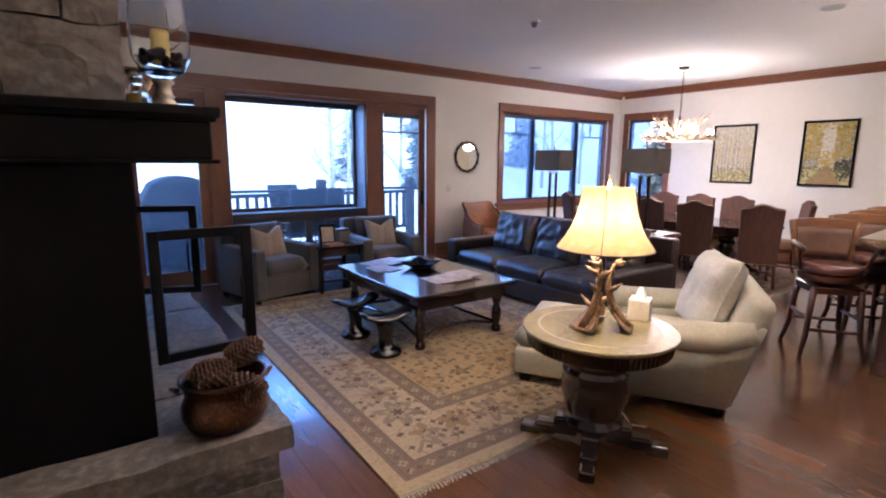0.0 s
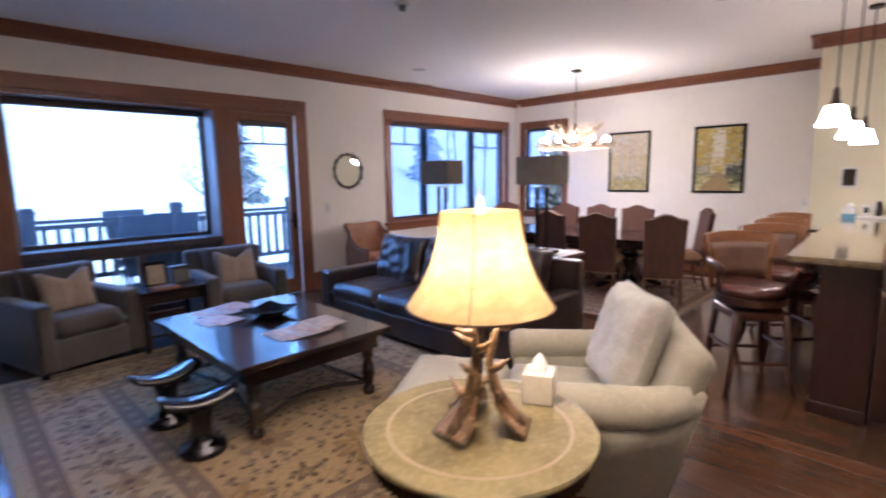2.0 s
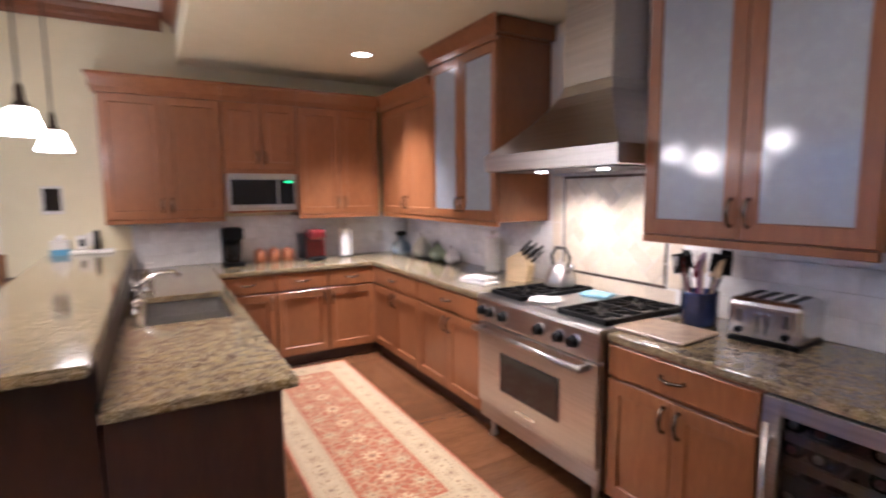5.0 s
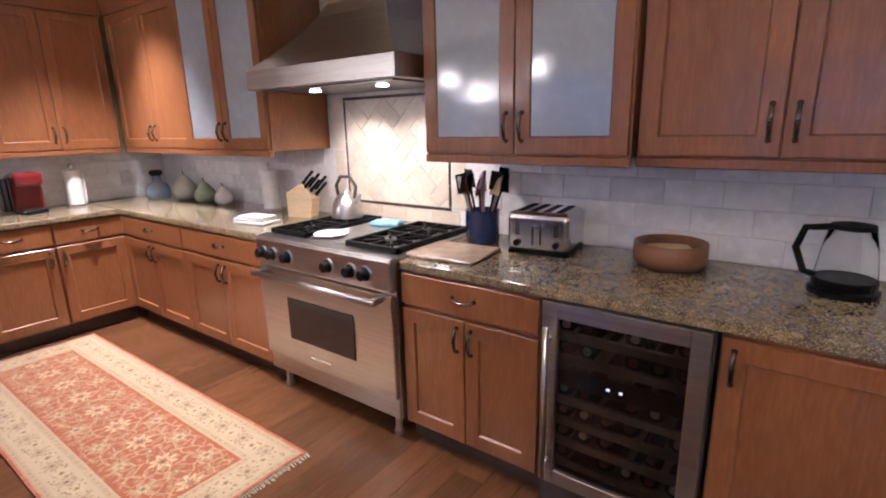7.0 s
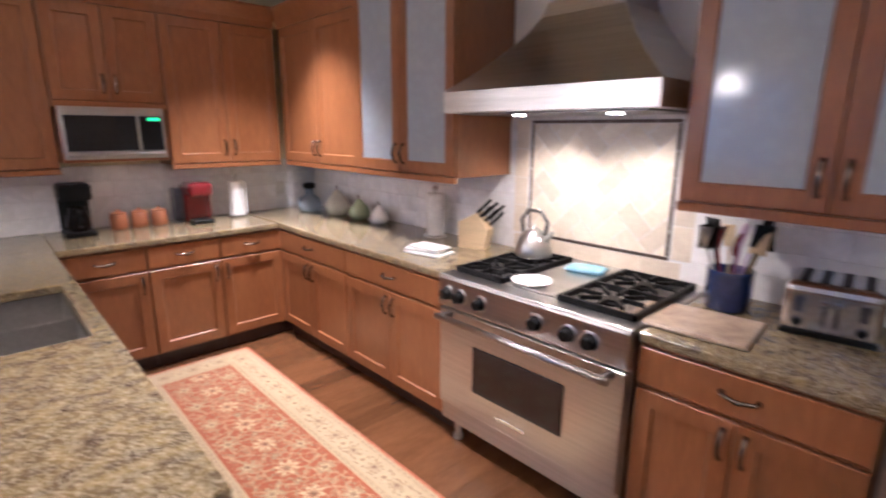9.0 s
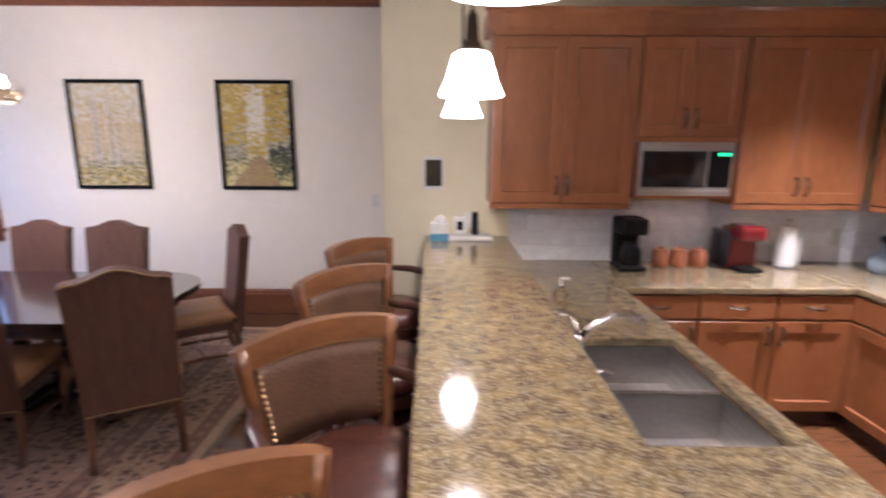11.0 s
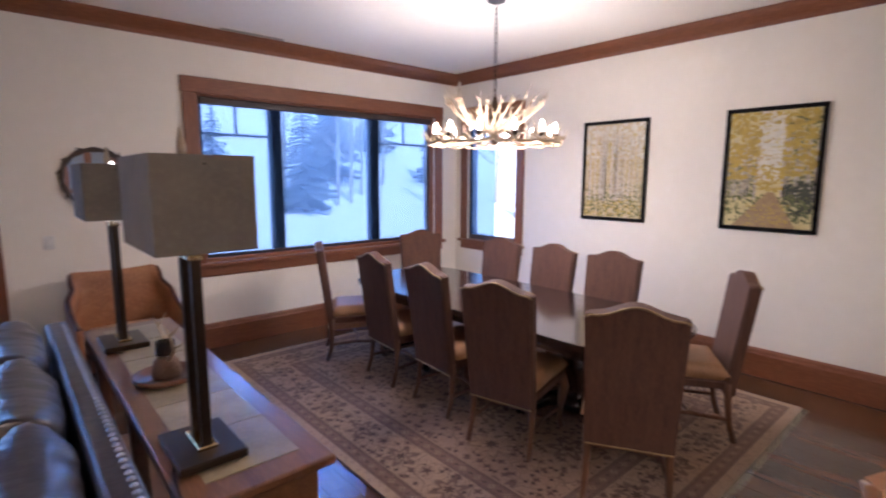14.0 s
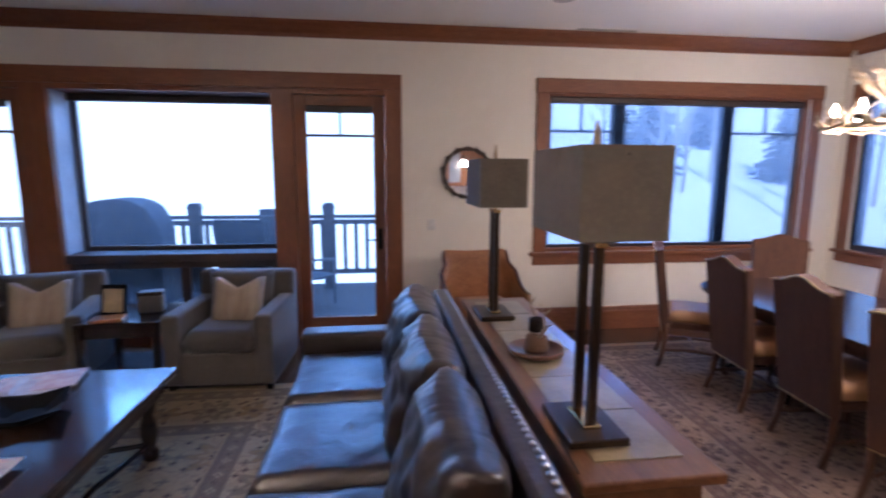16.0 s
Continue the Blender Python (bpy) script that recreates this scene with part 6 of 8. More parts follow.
part("bowl", bm, BLACKWOOD, tr)
rm = random.Random(5)
COVERS = [mat("magazine cover pale", (0.52, 0.47, 0.44), 0.35, scale=14, var=(0.30, 0.25, 0.25)), mat("magazine cover red", (0.42, 0.22, 0.20), 0.35, scale=12, var=(0.62, 0.56, 0.5)), mat("magazine cover grey", (0.34, 0.36, 0.40), 0.35, scale=12, var=(0.6, 0.6, 0.58))]
for (cx, cy), n in (((3.65, 5.04), 5), ((3.85, 4.05), 7), ((3.50, 4.80), 2)):
    for i in range(n):
        mg = empty("magazine", pose(cx + (i - n / 2) * 0.055, cy + rm.uniform(-0.03, 0.03), 0.531 + i * 0.0042, 0, 0, rm.uniform(-12, 12) + 10), "glossy magazine fanned on the coffee table", "magazine", "magazines on the coffee table")
        part("cover", bx(-0.105, 0.105, -0.14, 0.14, 0.0, 0.004, bevel=0.001), COVERS[i % 3], mg)
        part("title_bar", bx(-0.09, 0.06, 0.09, 0.12, 0.004, 0.0043), COVERS[(i + 1) % 3], mg)
        part("pages", bx(-0.10, 0.1065, -0.1365, 0.1365, 0.0008, 0.0032), PAPER, mg)

# leather sofa, facing the fireplace
so = empty("sofa", pose(0, 0, 0), "dark brown leather three-seat sofa with nailhead trim", "sofa")
SX, SXB, YA, YB = 4.97, 6.06, 3.05, 5.76
part("base", bx(SX + 0.05, SXB - 0.04, YA + 0.03, YB - 0.03, 0.07, 0.30, bevel=0.015, seg=2), LEATHER, so)
for y0, y1 in ((YA, YA + 0.20), (YB - 0.20, YB)):
    bm = bmesh.new()
    box(bm, SX + 0.02, SXB - 0.06, y0, y1, 0.08, 0.60, bevel=0.035, seg=3)
    part("arm", bm, LEATHER, so, smooth=False)
part("back", bx(SXB - 0.115, SXB, YA + 0.01, YB - 0.01, 0.08, 0.86, bevel=0.025, seg=3), LEATHER, so)
W = (YB - YA - 0.40) / 3
for i in range(3):
    yc = YA + 0.20 + W * (i + 0.5)
    part("seat_cushion", cushion(0.80, W - 0.006, 0.20, 18, 0.28, 0.008, i * 7 + 1, pose(SX + 0.41, yc, 0.385), 0.6), LEATHER, so, smooth=True)
    part("back_cushion", cushion(0.57, W - 0.012, 0.30, 48, 0.55, 0.026, i * 5 + 2, pose(SXB - 0.315, yc, 0.675, 0, -74, 0), 0.16, 0.011), LEATHER, so, smooth=True)
for x in (SX + 0.09, SXB - 0.10):
    for y in (YA + 0.08, YB - 0.08):
        part("foot", bx(x - 0.035, x + 0.035, y - 0.035, y + 0.035, 0, 0.08, bevel=0.006), DARKWOOD, so, "dark block foot")
bm = bmesh.new()
y = YA + 0.04
while y < YB - 0.03:
    for x, z in ((SXB - 0.005, 0.80), (SXB - 0.030, 0.861)):
        v = bmesh.ops.create_icosphere(bm, subdivisions=1, radius=0.0135)["verts"]
        bmesh.ops.translate(bm, vec=(x, y, z - 0.003), verts=v)
    y += 0.042
part("nailhead_trim", bm, SILVERNAIL, so, "row of pewter nailheads", kind="stuff")

# console behind the sofa
co_ = empty("console_table", pose(6.335, 4.395, 0), "long wooden console table behind the sofa", "console table")
CONSOLE = mat("brown console wood", (0.17, 0.075, 0.034), 0.28, scale=3, var=(0.11, 0.045, 0.022), fine=(0.23, 0.11, 0.05), stretch=(6, 0.7, 6), coat=0.3)
part("top", bx(-0.225, 0.225, -1.06, 1.06, 0.815, 0.85, bevel=0.008, seg=2), CONSOLE, co_)
part("apron", bx(-0.19, 0.19, -1.0, 1.0, 0.70, 0.816, bevel=0.004), CONSOLE, co_)
part("shelf", bx(-0.19, 0.19, -0.99, 0.99, 0.16, 0.19, bevel=0.004), CONSOLE, co_)
for sx in (-1, 1):
    for sy in (-1, 0, 1):
        part("leg", bx(sx * 0.16 - 0.03, sx * 0.16 + 0.03, sy * 0.97 - 0.03, sy * 0.97 + 0.03, 0, 0.71, bevel=0.006), CONSOLE, co_)
INLAY = mat("travertine inlay", (0.31, 0.25, 0.155), 0.35, scale=9, var=(0.21, 0.165, 0.095), obrand=0.15)
for i in range(6):
    part("inlay_tile", bx(-0.145, 0.145, -0.96 + i * 0.32 + 0.004, -0.64 + i * 0.32 - 0.004, 0.8495, 0.853), INLAY, co_, "pale stone inlay")


def console_lamp(y, rz):
    l = empty("table_lamp", pose(6.24, y, 0.8535, 0, 0, rz), "bronze two-bar table lamp with square taupe shade", "lamp", "lamps on the console")
    part("foot_plate", bx(-0.10, 0.10, -0.14, 0.14, 0, 0.028, bevel=0.004), BRONZE, l)
    for s in (-1, 1):
        part("bar", bx(-0.015, 0.015, s * 0.055 - 0.014, s * 0.055 + 0.014, 0.028, 0.64, bevel=0.003), BRONZE, l)
    part("brass_cap", bx(-0.022, 0.022, -0.075, 0.075, 0.635, 0.652, bevel=0.003), mat("polished brass", (0.62, 0.45, 0.22), 0.2, metal=1.0), l, "polished brass cap")
    part("brass_cap", bx(-0.03, 0.03, -0.075, 0.075, 0.028, 0.042, bevel=0.003), bpy.data.materials["polished brass"], l, "polished brass cap")
    part("riser", tube([(0, 0, 0.65), (0, 0, 0.96)], 0.006), bpy.data.materials["polished brass"], l)
    bm = bmesh.new()
    hx, hy, z0, z1, t = 0.135, 0.215, 0.675, 0.945, 0.004
    rings = [[bm.verts.new((sx * (hx - o), sy * (hy - o), zz)) for sx, sy in ((-1, -1), (1, -1), (1, 1), (-1, 1))] for o, zz in ((0, z0), (0, z1), (t, z1), (t, z0))]
    for k in range(4):
        for i in range(4):
            bm.faces.new((rings[k][i], rings[k][(i + 1) % 4], rings[(k + 1) % 4][(i + 1) % 4], rings[(k + 1) % 4][i]))
    part("shade", bm, SHADE_DARK, l, "taupe linen box shade")
    part("spider", tube([(0, -hy, 0.92), (0, hy, 0.92)], 0.004), BLACK, l)
    part("finial", tube([(0, 0, 0.945), (0, 0, 0.97), (0.0, 0, 1.03)], [0.010, 0.014, 0.005], 8), ANTLERW, l, "pale finial", smooth=True)
console_lamp(3.645, 0)
console_lamp(5.03, 0)
ca_ = empty("lamp_cord", pose(0, 0, 0), "black lamp cord trailing over the console", "cord")
part("cord", tube([(6.16, 3.62, 0.858), (6.13, 3.55, 0.857), (6.12, 3.45, 0.857), (6.115, 3.38, 0.857)], 0.003, 6), BLACK, ca_)
ty = empty("tray", pose(6.30, 4.36, 0.8535), "round brown wooden tray on the console", "tray")
part("dish", lathe([(0.11, 0), (0.13, 0.008), (0.135, 0.03), (0.128, 0.03), (0.115, 0.012), (0.0, 0.01)], 28), LEGWOOD, ty, smooth=True)
fg = empty("antler_candle_holder", pose(6.30, 4.36, 0.867), "small antler candle holder with a glass cup", "candle holder")
part("stone_base", lathe([(0.055, 0), (0.06, 0.02), (0.05, 0.07), (0.03, 0.09)], 16), CONE, fg, smooth=True)
part("cup", lathe([(0.03, 0.085), (0.04, 0.10), (0.038, 0.16), (0.034, 0.16), (0.035, 0.10)], 18), CLEAR, fg, smooth=True)
part("votive", lathe([(0.028, 0.098), (0.028, 0.135)], 16), PAPER, fg)
for s in (-1, 1):
    part("antler", antler([(0, 0.03 * s, 0.07), (0.02, 0.07 * s, 0.13), (0.0, 0.10 * s, 0.20), (-0.02, 0.10 * s, 0.26)], 0.010, [(0.4, (0.03, 0.05 * s, 0.03)), (0.7, (0.04, 0.02 * s, 0.05))], ANTLERW), ANTLERW, fg, smooth=True)

# pale chaise with pillow
CH = pose(4.28, 2.47, 0, 0, 0, 32)
chs = empty("chaise", CH, "beige linen chaise lounge with rolled arms", "chaise")
# local: feet towards +y, back at -y, width along x
part("base", bx(-0.42, 0.42, -0.70, 0.74, 0.07, 0.26, bevel=0.02, seg=2), LINEN, chs)
part("seat_cushion", cushion(0.84, 0.66, 0.20, 14, 0.28, 0.006, 3, pose(0, 0.42, 0.345), 0.62), LINEN, chs, smooth=True)
part("seat_cushion", cushion(0.66, 0.66, 0.20, 14, 0.28, 0.006, 4, pose(0, -0.22, 0.355), 0.62), LINEN, chs, smooth=True)
for s in (-1, 1):
    bm = prism([(0.08, 0.08), (0.085, 0.50), (-0.55, 0.53), (-0.74, 0.60), (-0.85, 0.66), (-0.78, 0.42), (-0.69, 0.08)], s * 0.33, s * 0.49, "x")
    bmesh.ops.recalc_face_normals(bm, faces=bm.faces)
    bmesh.ops.bevel(bm, geom=bm.edges[:], offset=0.025, segments=3, affect="EDGES")
    part("arm", bm, LINEN, chs, smooth=True)
    bm = tube([(s * 0.44, -0.79, 0.60), (s * 0.44, -0.60, 0.545), (s * 0.43, -0.3, 0.53), (s * 0.42, 0.05, 0.52), (s * 0.42, 0.10, 0.515)], [0.075, 0.10, 0.105, 0.105, 0.09], 16)
    part("arm_roll", bm, LINEN, chs, smooth=True)
bm = bx(-0.45, 0.45, -0.085, 0.085, 0.0, 0.60, bevel=0.08, seg=5, m=pose(0, -0.63, 0.26, 20))
part("back", bm, LINEN, chs, smooth=True)
for s in (-1, 1):
    for y in (-0.64, 0.66):
        part("foot", bx(s * 0.36 - 0.04, s * 0.36 + 0.04, y - 0.04, y + 0.04, 0.0, 0.08, bevel=0.008), DARKWOOD, chs, "dark wooden foot")
pw = empty("pillow", CH @ pose(-0.02, -0.555, 0.745, 110, 0, 13), "large pale piped linen pillow on the chaise", "pillow")
part("cover", cushion(0.53, 0.56, 0.23, 20, 0.5, 0.014, 8, square=0.3), PILLOW, pw, smooth=True)
pts = []
for k in range(33):
    a = k / 32 * 4
    i, f = int(a) % 4, (a % 1) * 2 - 1
    u, v = ((f, -1), (1, f), (-f, 1), (-1, -f))[i]
    pts.append((u * 0.266 * (1 - 0.05 * (1 - abs(v)) * abs(u) ** 3), v * 0.28 * (1 - 0.05 * (1 - abs(u)) * abs(v) ** 3), 0))
part("piping", tube(pts, 0.005, 6), PILLOW, pw, smooth=True)

# round side table
sdt = empty("side_table", pose(3.33, 1.99, 0), "round carved side table with honey stone top", "side table")
part("top", lathe([(0.405, 0.695), (0.425, 0.70), (0.43, 0.712), (0.425, 0.72), (0.0, 0.7205)], 64), MARBLE, sdt, "honey-coloured stone top")
part("top_band", lathe([(0.33, 0.7206), (0.34, 0.7212), (0.335, 0.7213), (0.326, 0.7208)], 64, caps=False), mat("stone joint", (0.30, 0.23, 0.12), 0.4), sdt)
part("apron", lathe([(0.37, 0.61), (0.385, 0.615), (0.39, 0.64), (0.40, 0.695)], 64), DARKWOOD, sdt)
for i in range(84):
    a = i / 84 * 2 * math.pi
    part("reed", tube([(0.392 * math.cos(a), 0.392 * math.sin(a), 0.622), (0.402 * math.cos(a), 0.402 * math.sin(a), 0.69)], 0.009, 5), DARKWOOD, sdt)
part("column", lathe([(0.15, 0.12), (0.17, 0.14), (0.17, 0.17), (0.14, 0.19), (0.165, 0.24), (0.185, 0.32), (0.19, 0.40), (0.18, 0.44), (0.19, 0.45), (0.19, 0.48), (0.175, 0.49), (0.185, 0.51), (0.18, 0.55), (0.15, 0.57), (0.2, 0.61)], 40), DARKWOOD, sdt, smooth=True)
for i in range(4):
    foot = bmesh.new()
    for k, (x0, x1, z0, z1) in enumerate(((0.08, 0.22, 0.04, 0.15), (0.20, 0.33, 0.025, 0.10), (0.30, 0.42, 0.0, 0.07))):
        box(foot, x0, x1, -0.05 + k * 0.004, 0.05 - k * 0.004, z0, z1, bevel=0.015, seg=2)
    bmesh.ops.rotate(foot, cent=(0, 0, 0), matrix=Matrix.Rotation(radians(35 + 90 * i), 3, "Z"), verts=foot.verts)
    part("foot", foot, DARKWOOD, sdt)
lp = empty("antler_lamp", pose(3.335, 1.985, 0.7214, 0, 0, -86), "antler table lamp with parchment shade, lit", "lamp")
LEATHERSH = bpy.data.materials.new("parchment shade")
LEATHERSH.use_nodes = True
nt = LEATHERSH.node_tree
b_ = nt.nodes["Principled BSDF"]
b_.inputs["Base Color"].default_value, b_.inputs["Roughness"].default_value = (0.80, 0.58, 0.27, 1), 0.7
tl = nt.nodes.new("ShaderNodeBsdfTranslucent")
tn = nt.nodes.new("ShaderNodeTexNoise")
tn.inputs["Scale"].default_value = 9
tn.inputs["Detail"].default_value = 5
cr_ = nt.nodes.new("ShaderNodeValToRGB")
cr_.color_ramp.elements[0].color, cr_.color_ramp.elements[1].color = (0.42, 0.29, 0.10, 1), (0.82, 0.66, 0.33, 1)
mx = nt.nodes.new("ShaderNodeMixShader")
mx.inputs[0].default_value = 0.38
nt.links.new(tn.outputs[0], cr_.inputs[0]), nt.links.new(cr_.outputs[0], tl.inputs[0]), nt.links.new(cr_.outputs[0], b_.inputs["Base Color"])
nt.links.new(b_.outputs[0], mx.inputs[1]), nt.links.new(tl.outputs[0], mx.inputs[2]), nt.links.new(mx.outputs[0], nt.nodes["Material Output"].inputs[0])
for k in range(3):
    a = k * 2.1 + 0.4
    c, s = math.cos(a), math.sin(a)
    bm = antler([(0.14 * c, 0.14 * s, 0.012), (0.11 * c, 0.11 * s, 0.06), (0.055 * c, 0.055 * s, 0.14), (0.03 * c, 0.03 * s, 0.24), (0.045 * c - 0.02 * s, 0.045 * s + 0.02 * c, 0.34), (0.09 * c - 0.05 * s, 0.09 * s + 0.05 * c, 0.40)], 0.034, [(0.35, (0.09 * s, -0.09 * c, 0.06)), (0.55, (0.07 * c, 0.07 * s, 0.05)), (0.72, (-0.08 * s, 0.08 * c, 0.05)), (0.9, (0.05 * c + 0.05 * s, 0.05 * s - 0.05 * c, 0.02))], ANTLER)
    part("antler", bm, ANTLER, lp, "brown antler beam", smooth=True)
    pl = bmesh.new()
    n = 8
    fa = []
    for i in range(n):
        t = i / (n - 1)
        w = 0.030 + 0.055 * (1 - t) ** 0.6
        p = Vector((c, s, 0)) * (0.17 - 0.13 * t) + Vector((0, 0, 0.006 + 0.12 * t ** 1.3))
        q = Vector((-s, c, 0)) * w
        up = Vector((c * 0.5, s * 0.5, 0.86)) * 0.011
        fa.append([pl.verts.new(p - q), pl.verts.new(p + q), pl.verts.new(p + q * 0.7 + up), pl.verts.new(p - q * 0.7 + up)])
    for u, v in zip(fa, fa[1:]):
        for k2 in range(4):
            pl.faces.new((u[k2], u[(k2 + 1) % 4], v[(k2 + 1) % 4], v[k2]))
    pl.faces.new(fa[0][::-1]), pl.faces.new(fa[-1])
    part("palm", pl, ANTLER, lp, "brown antler palm foot", smooth=True)
part("stem", tube([(0, 0, 0.2), (0, 0, 0.787)], 0.008), BRONZE, lp)
bm = bmesh.new()
seg = 48
prof = [(0.258, 0.450), (0.255, 0.457), (0.220, 0.508), (0.186, 0.568), (0.160, 0.638), (0.144, 0.710), (0.135, 0.772), (0.133, 0.785)]
rings = []
for r, z in prof:
    rings.append([bm.verts.new((r * (1 + 0.015 * math.cos(8 * 2 * math.pi * i / seg)) * math.cos(2 * math.pi * i / seg), r * (1 + 0.015 * math.cos(8 * 2 * math.pi * i / seg)) * math.sin(2 * math.pi * i / seg), z)) for i in range(seg)])
for a, b in zip(rings, rings[1:]):
    for i in range(seg):
        bm.faces.new((a[i], a[(i + 1) % seg], b[(i + 1) % seg], b[i]))
part("shade", bm, LEATHERSH, lp, "glowing parchment lamp shade", smooth=True)
for i in range(4):
    a = 2 * math.pi * i / 4 + 0.5
    part("lacing", tube([(r * 1.018 * math.cos(a), r * 1.018 * math.sin(a), z) for r, z in prof], 0.0025, 5), LEGWOOD, lp)
part("rim_lacing", tube([(0.2595 * math.cos(i * math.pi / 24), 0.2595 * math.sin(i * math.pi / 24), 0.451) for i in range(49)], 0.004, 6), LEGWOOD, lp)
part("bulb", lathe([(0.012, 0.605), (0.028, 0.63), (0.028, 0.65), (0.012, 0.67)], 14), glow("lamp bulb", (1, 0.74, 0.42), 14), lp, "lit bulb", smooth=True)
part("finial", antler([(0, 0, 0.78), (0.004, 0, 0.82), (-0.006, 0, 0.86)], 0.011, [], ANTLER), mat("amber finial", (0.55, 0.36, 0.08), 0.4), lp, smooth=True)
lb = lamp("table_lamp_bulb", "POINT", Matrix.Translation((3.335, 1.985, 1.32)), 8, (1, 0.80, 0.56), 0.04)
lamp("table_lamp_glow", "SPOT", look((3.335, 1.985, 1.47), (3.335, 1.985, 3.0)), 420, (1, 0.82, 0.62), 0.05, cone=104)
tx = empty("tissue_box", pose(3.655, 1.945, 0.7214, 0, 0, 25), "cream marble tissue box cover with tissue", "tissue box")
part("cover", bx(-0.06, 0.06, -0.06, 0.06, 0, 0.125, bevel=0.004), mat("cream marble", (0.70, 0.66, 0.55), 0.3, scale=7, var=(0.60, 0.54, 0.42)), tx)
bm = cushion(0.09, 0.06, 0.05, 8, 0.6, 0.02, 3)
for v in bm.verts:
    v.co.z = abs(v.co.z) + 0.05 * max(0, 1 - (abs(v.co.x) + abs(v.co.y)) / 0.05)
bmesh.ops.translate(bm, vec=(0, 0, 0.123), verts=bm.verts)
part("tissue", bm, PAPER, tx, "white tissue")
cdl = empty("lamp_cord", pose(0, 0, 0), "pale lamp cord and plug beside the side table", "cord")
part("cord", tube([(3.62, 2.2, 0.50), (3.66, 2.15, 0.30), (3.63, 2.02, 0.12), (3.66, 1.95, 0.03), (3.75, 1.9, 0.006)], 0.006, 6), PAPER, cdl, smooth=True)

# tan leather chair by the wall
hc = empty("leather_chair", pose(6.52, 6.72, 0, 0, 0, 4), "tan leather chair with a flared back curving into scooped arms", "chair")
# the plan line of the shell: an arm, a rounded corner, the back, and the same mirrored
half = [(0.355, -0.30 + 0.042 * i) for i in range(10)]
half += [(0.265 + 0.09 * math.cos(radians(d)), 0.11 + 0.11 * math.sin(radians(d))) for d in range(15, 91, 15)]
half += [(0.265 - 0.053 * i, 0.22) for i in range(1, 6)]
plan = half + [(-x, y) for x, y in half[-2::-1]]
def shell_height(x, y):
    if y > 0.215:
        return 0.945 + 0.012 * (x / 0.27) ** 2
    u = max(0.0, min(1.0, (0.215 - y) / 0.50))
    return 0.61 + 0.345 * (1 - u) ** 2.6
bm = bmesh.new()
sheets, rim_line = [], []
for off in (0.0, 0.042):
    cols = []
    for i, (x, y) in enumerate(plan):
        x0, y0 = plan[max(0, i - 1)]
        x1, y1 = plan[min(len(plan) - 1, i + 1)]
        n = Vector((-(y1 - y0), x1 - x0, 0)).normalized()
        h = shell_height(x, y)
        col = []
        for k in range(9):
            z = 0.36 + (h - 0.36) * k / 8
            flare = 0.05 * ((z - 0.36) / 0.6) ** 2 * (1 if y > 0.1 else 0.5)
            waist = 0.045 * math.sin(math.pi * min(1.0, max(0.0, (z - 0.62) / 0.33))) if y > 0.1 else 0.0
            sx = 1 - waist / 0.30
            col.append(bm.verts.new((x * sx + n.x * (off - 0.042), y + n.y * (off - 0.042) + flare, z)))
        cols.append(col)
        if off:
            rim_line.append(Vector(col[-1].co) - Vector((n.x * 0.021, n.y * 0.021, 0)))
    sheets.append(cols)
last = len(plan) - 1
for i in range(last):
    for k in range(8):
        for c in sheets:
            bm.faces.new((c[i][k], c[i + 1][k], c[i + 1][k + 1], c[i][k + 1]))
    for k in (0, 8):
        bm.faces.new((sheets[0][i][k], sheets[0][i + 1][k], sheets[1][i + 1][k], sheets[1][i][k]))
for i in (0, last):
    for k in range(8):
        bm.faces.new((sheets[0][i][k], sheets[0][i][k + 1], sheets[1][i][k + 1], sheets[1][i][k]))
bmesh.ops.recalc_face_normals(bm, faces=bm.faces)
part("backrest", bm, TAN, hc, "tan leather wraparound back", smooth=True)
part("seat", cushion(0.56, 0.52, 0.14, 12, 0.3, m=pose(0, -0.06, 0.44), square=0.6), TAN, hc, smooth=True)
part("seat_frame", bx(-0.29, 0.29, -0.30, 0.24, 0.32, 0.40, bevel=0.01), STOOLLEG, hc)
for s in (-1, 1):
    part("arm", tube(rim_line[:14] if s > 0 else rim_line[-14:], 0.019, 8), STOOLLEG, hc, "dark wooden arm rail", smooth=True)
    for y in (-0.26, 0.22):
        part("leg", tube([(s * 0.26, y, 0.36), (s * 0.265, y, 0.2), (s * 0.27, y + (0.04 if y > 0 else -0.02), 0.0)], [0.028, 0.024, 0.018], 8), STOOLLEG, hc)

# round mirror with antler rim
mi = empty("wall_mirror", pose(6.46, NY - 0.004, 1.72), "round mirror in a dark antler rim", "mirror")
part("glass", lathe([(0.235, 0.0), (0.235, 0.008), (0.0, 0.0085)], 48, pose(0, 0, 0, 90)), MIRROR, mi, "round mirror glass")
part("rim", tube([(0.245 * math.cos(a), -0.012, 0.245 * math.sin(a)) for a in [i * math.pi / 24 for i in range(49)]], [0.020 + 0.005 * math.sin(i * 1.7) for i in range(49)], 8), mat("dark antler", (0.05, 0.032, 0.022), 0.5, scale=12, fine=(0.16, 0.11, 0.07), bump=0.3), mi, smooth=True)
for i in range(11):
    a = i * 0.571 + 0.1 + 0.12 * math.sin(i * 2.3)
    c, s = math.cos(a), math.sin(a)
    part("tine", tube([(0.245 * c, -0.012, 0.245 * s), (0.262 * c - 0.02 * s, -0.02, 0.262 * s + 0.02 * c), (0.278 * c - 0.045 * s, -0.025, 0.278 * s + 0.045 * c)], [0.014, 0.011, 0.004], 6), bpy.data.materials["dark antler"], mi, smooth=True)

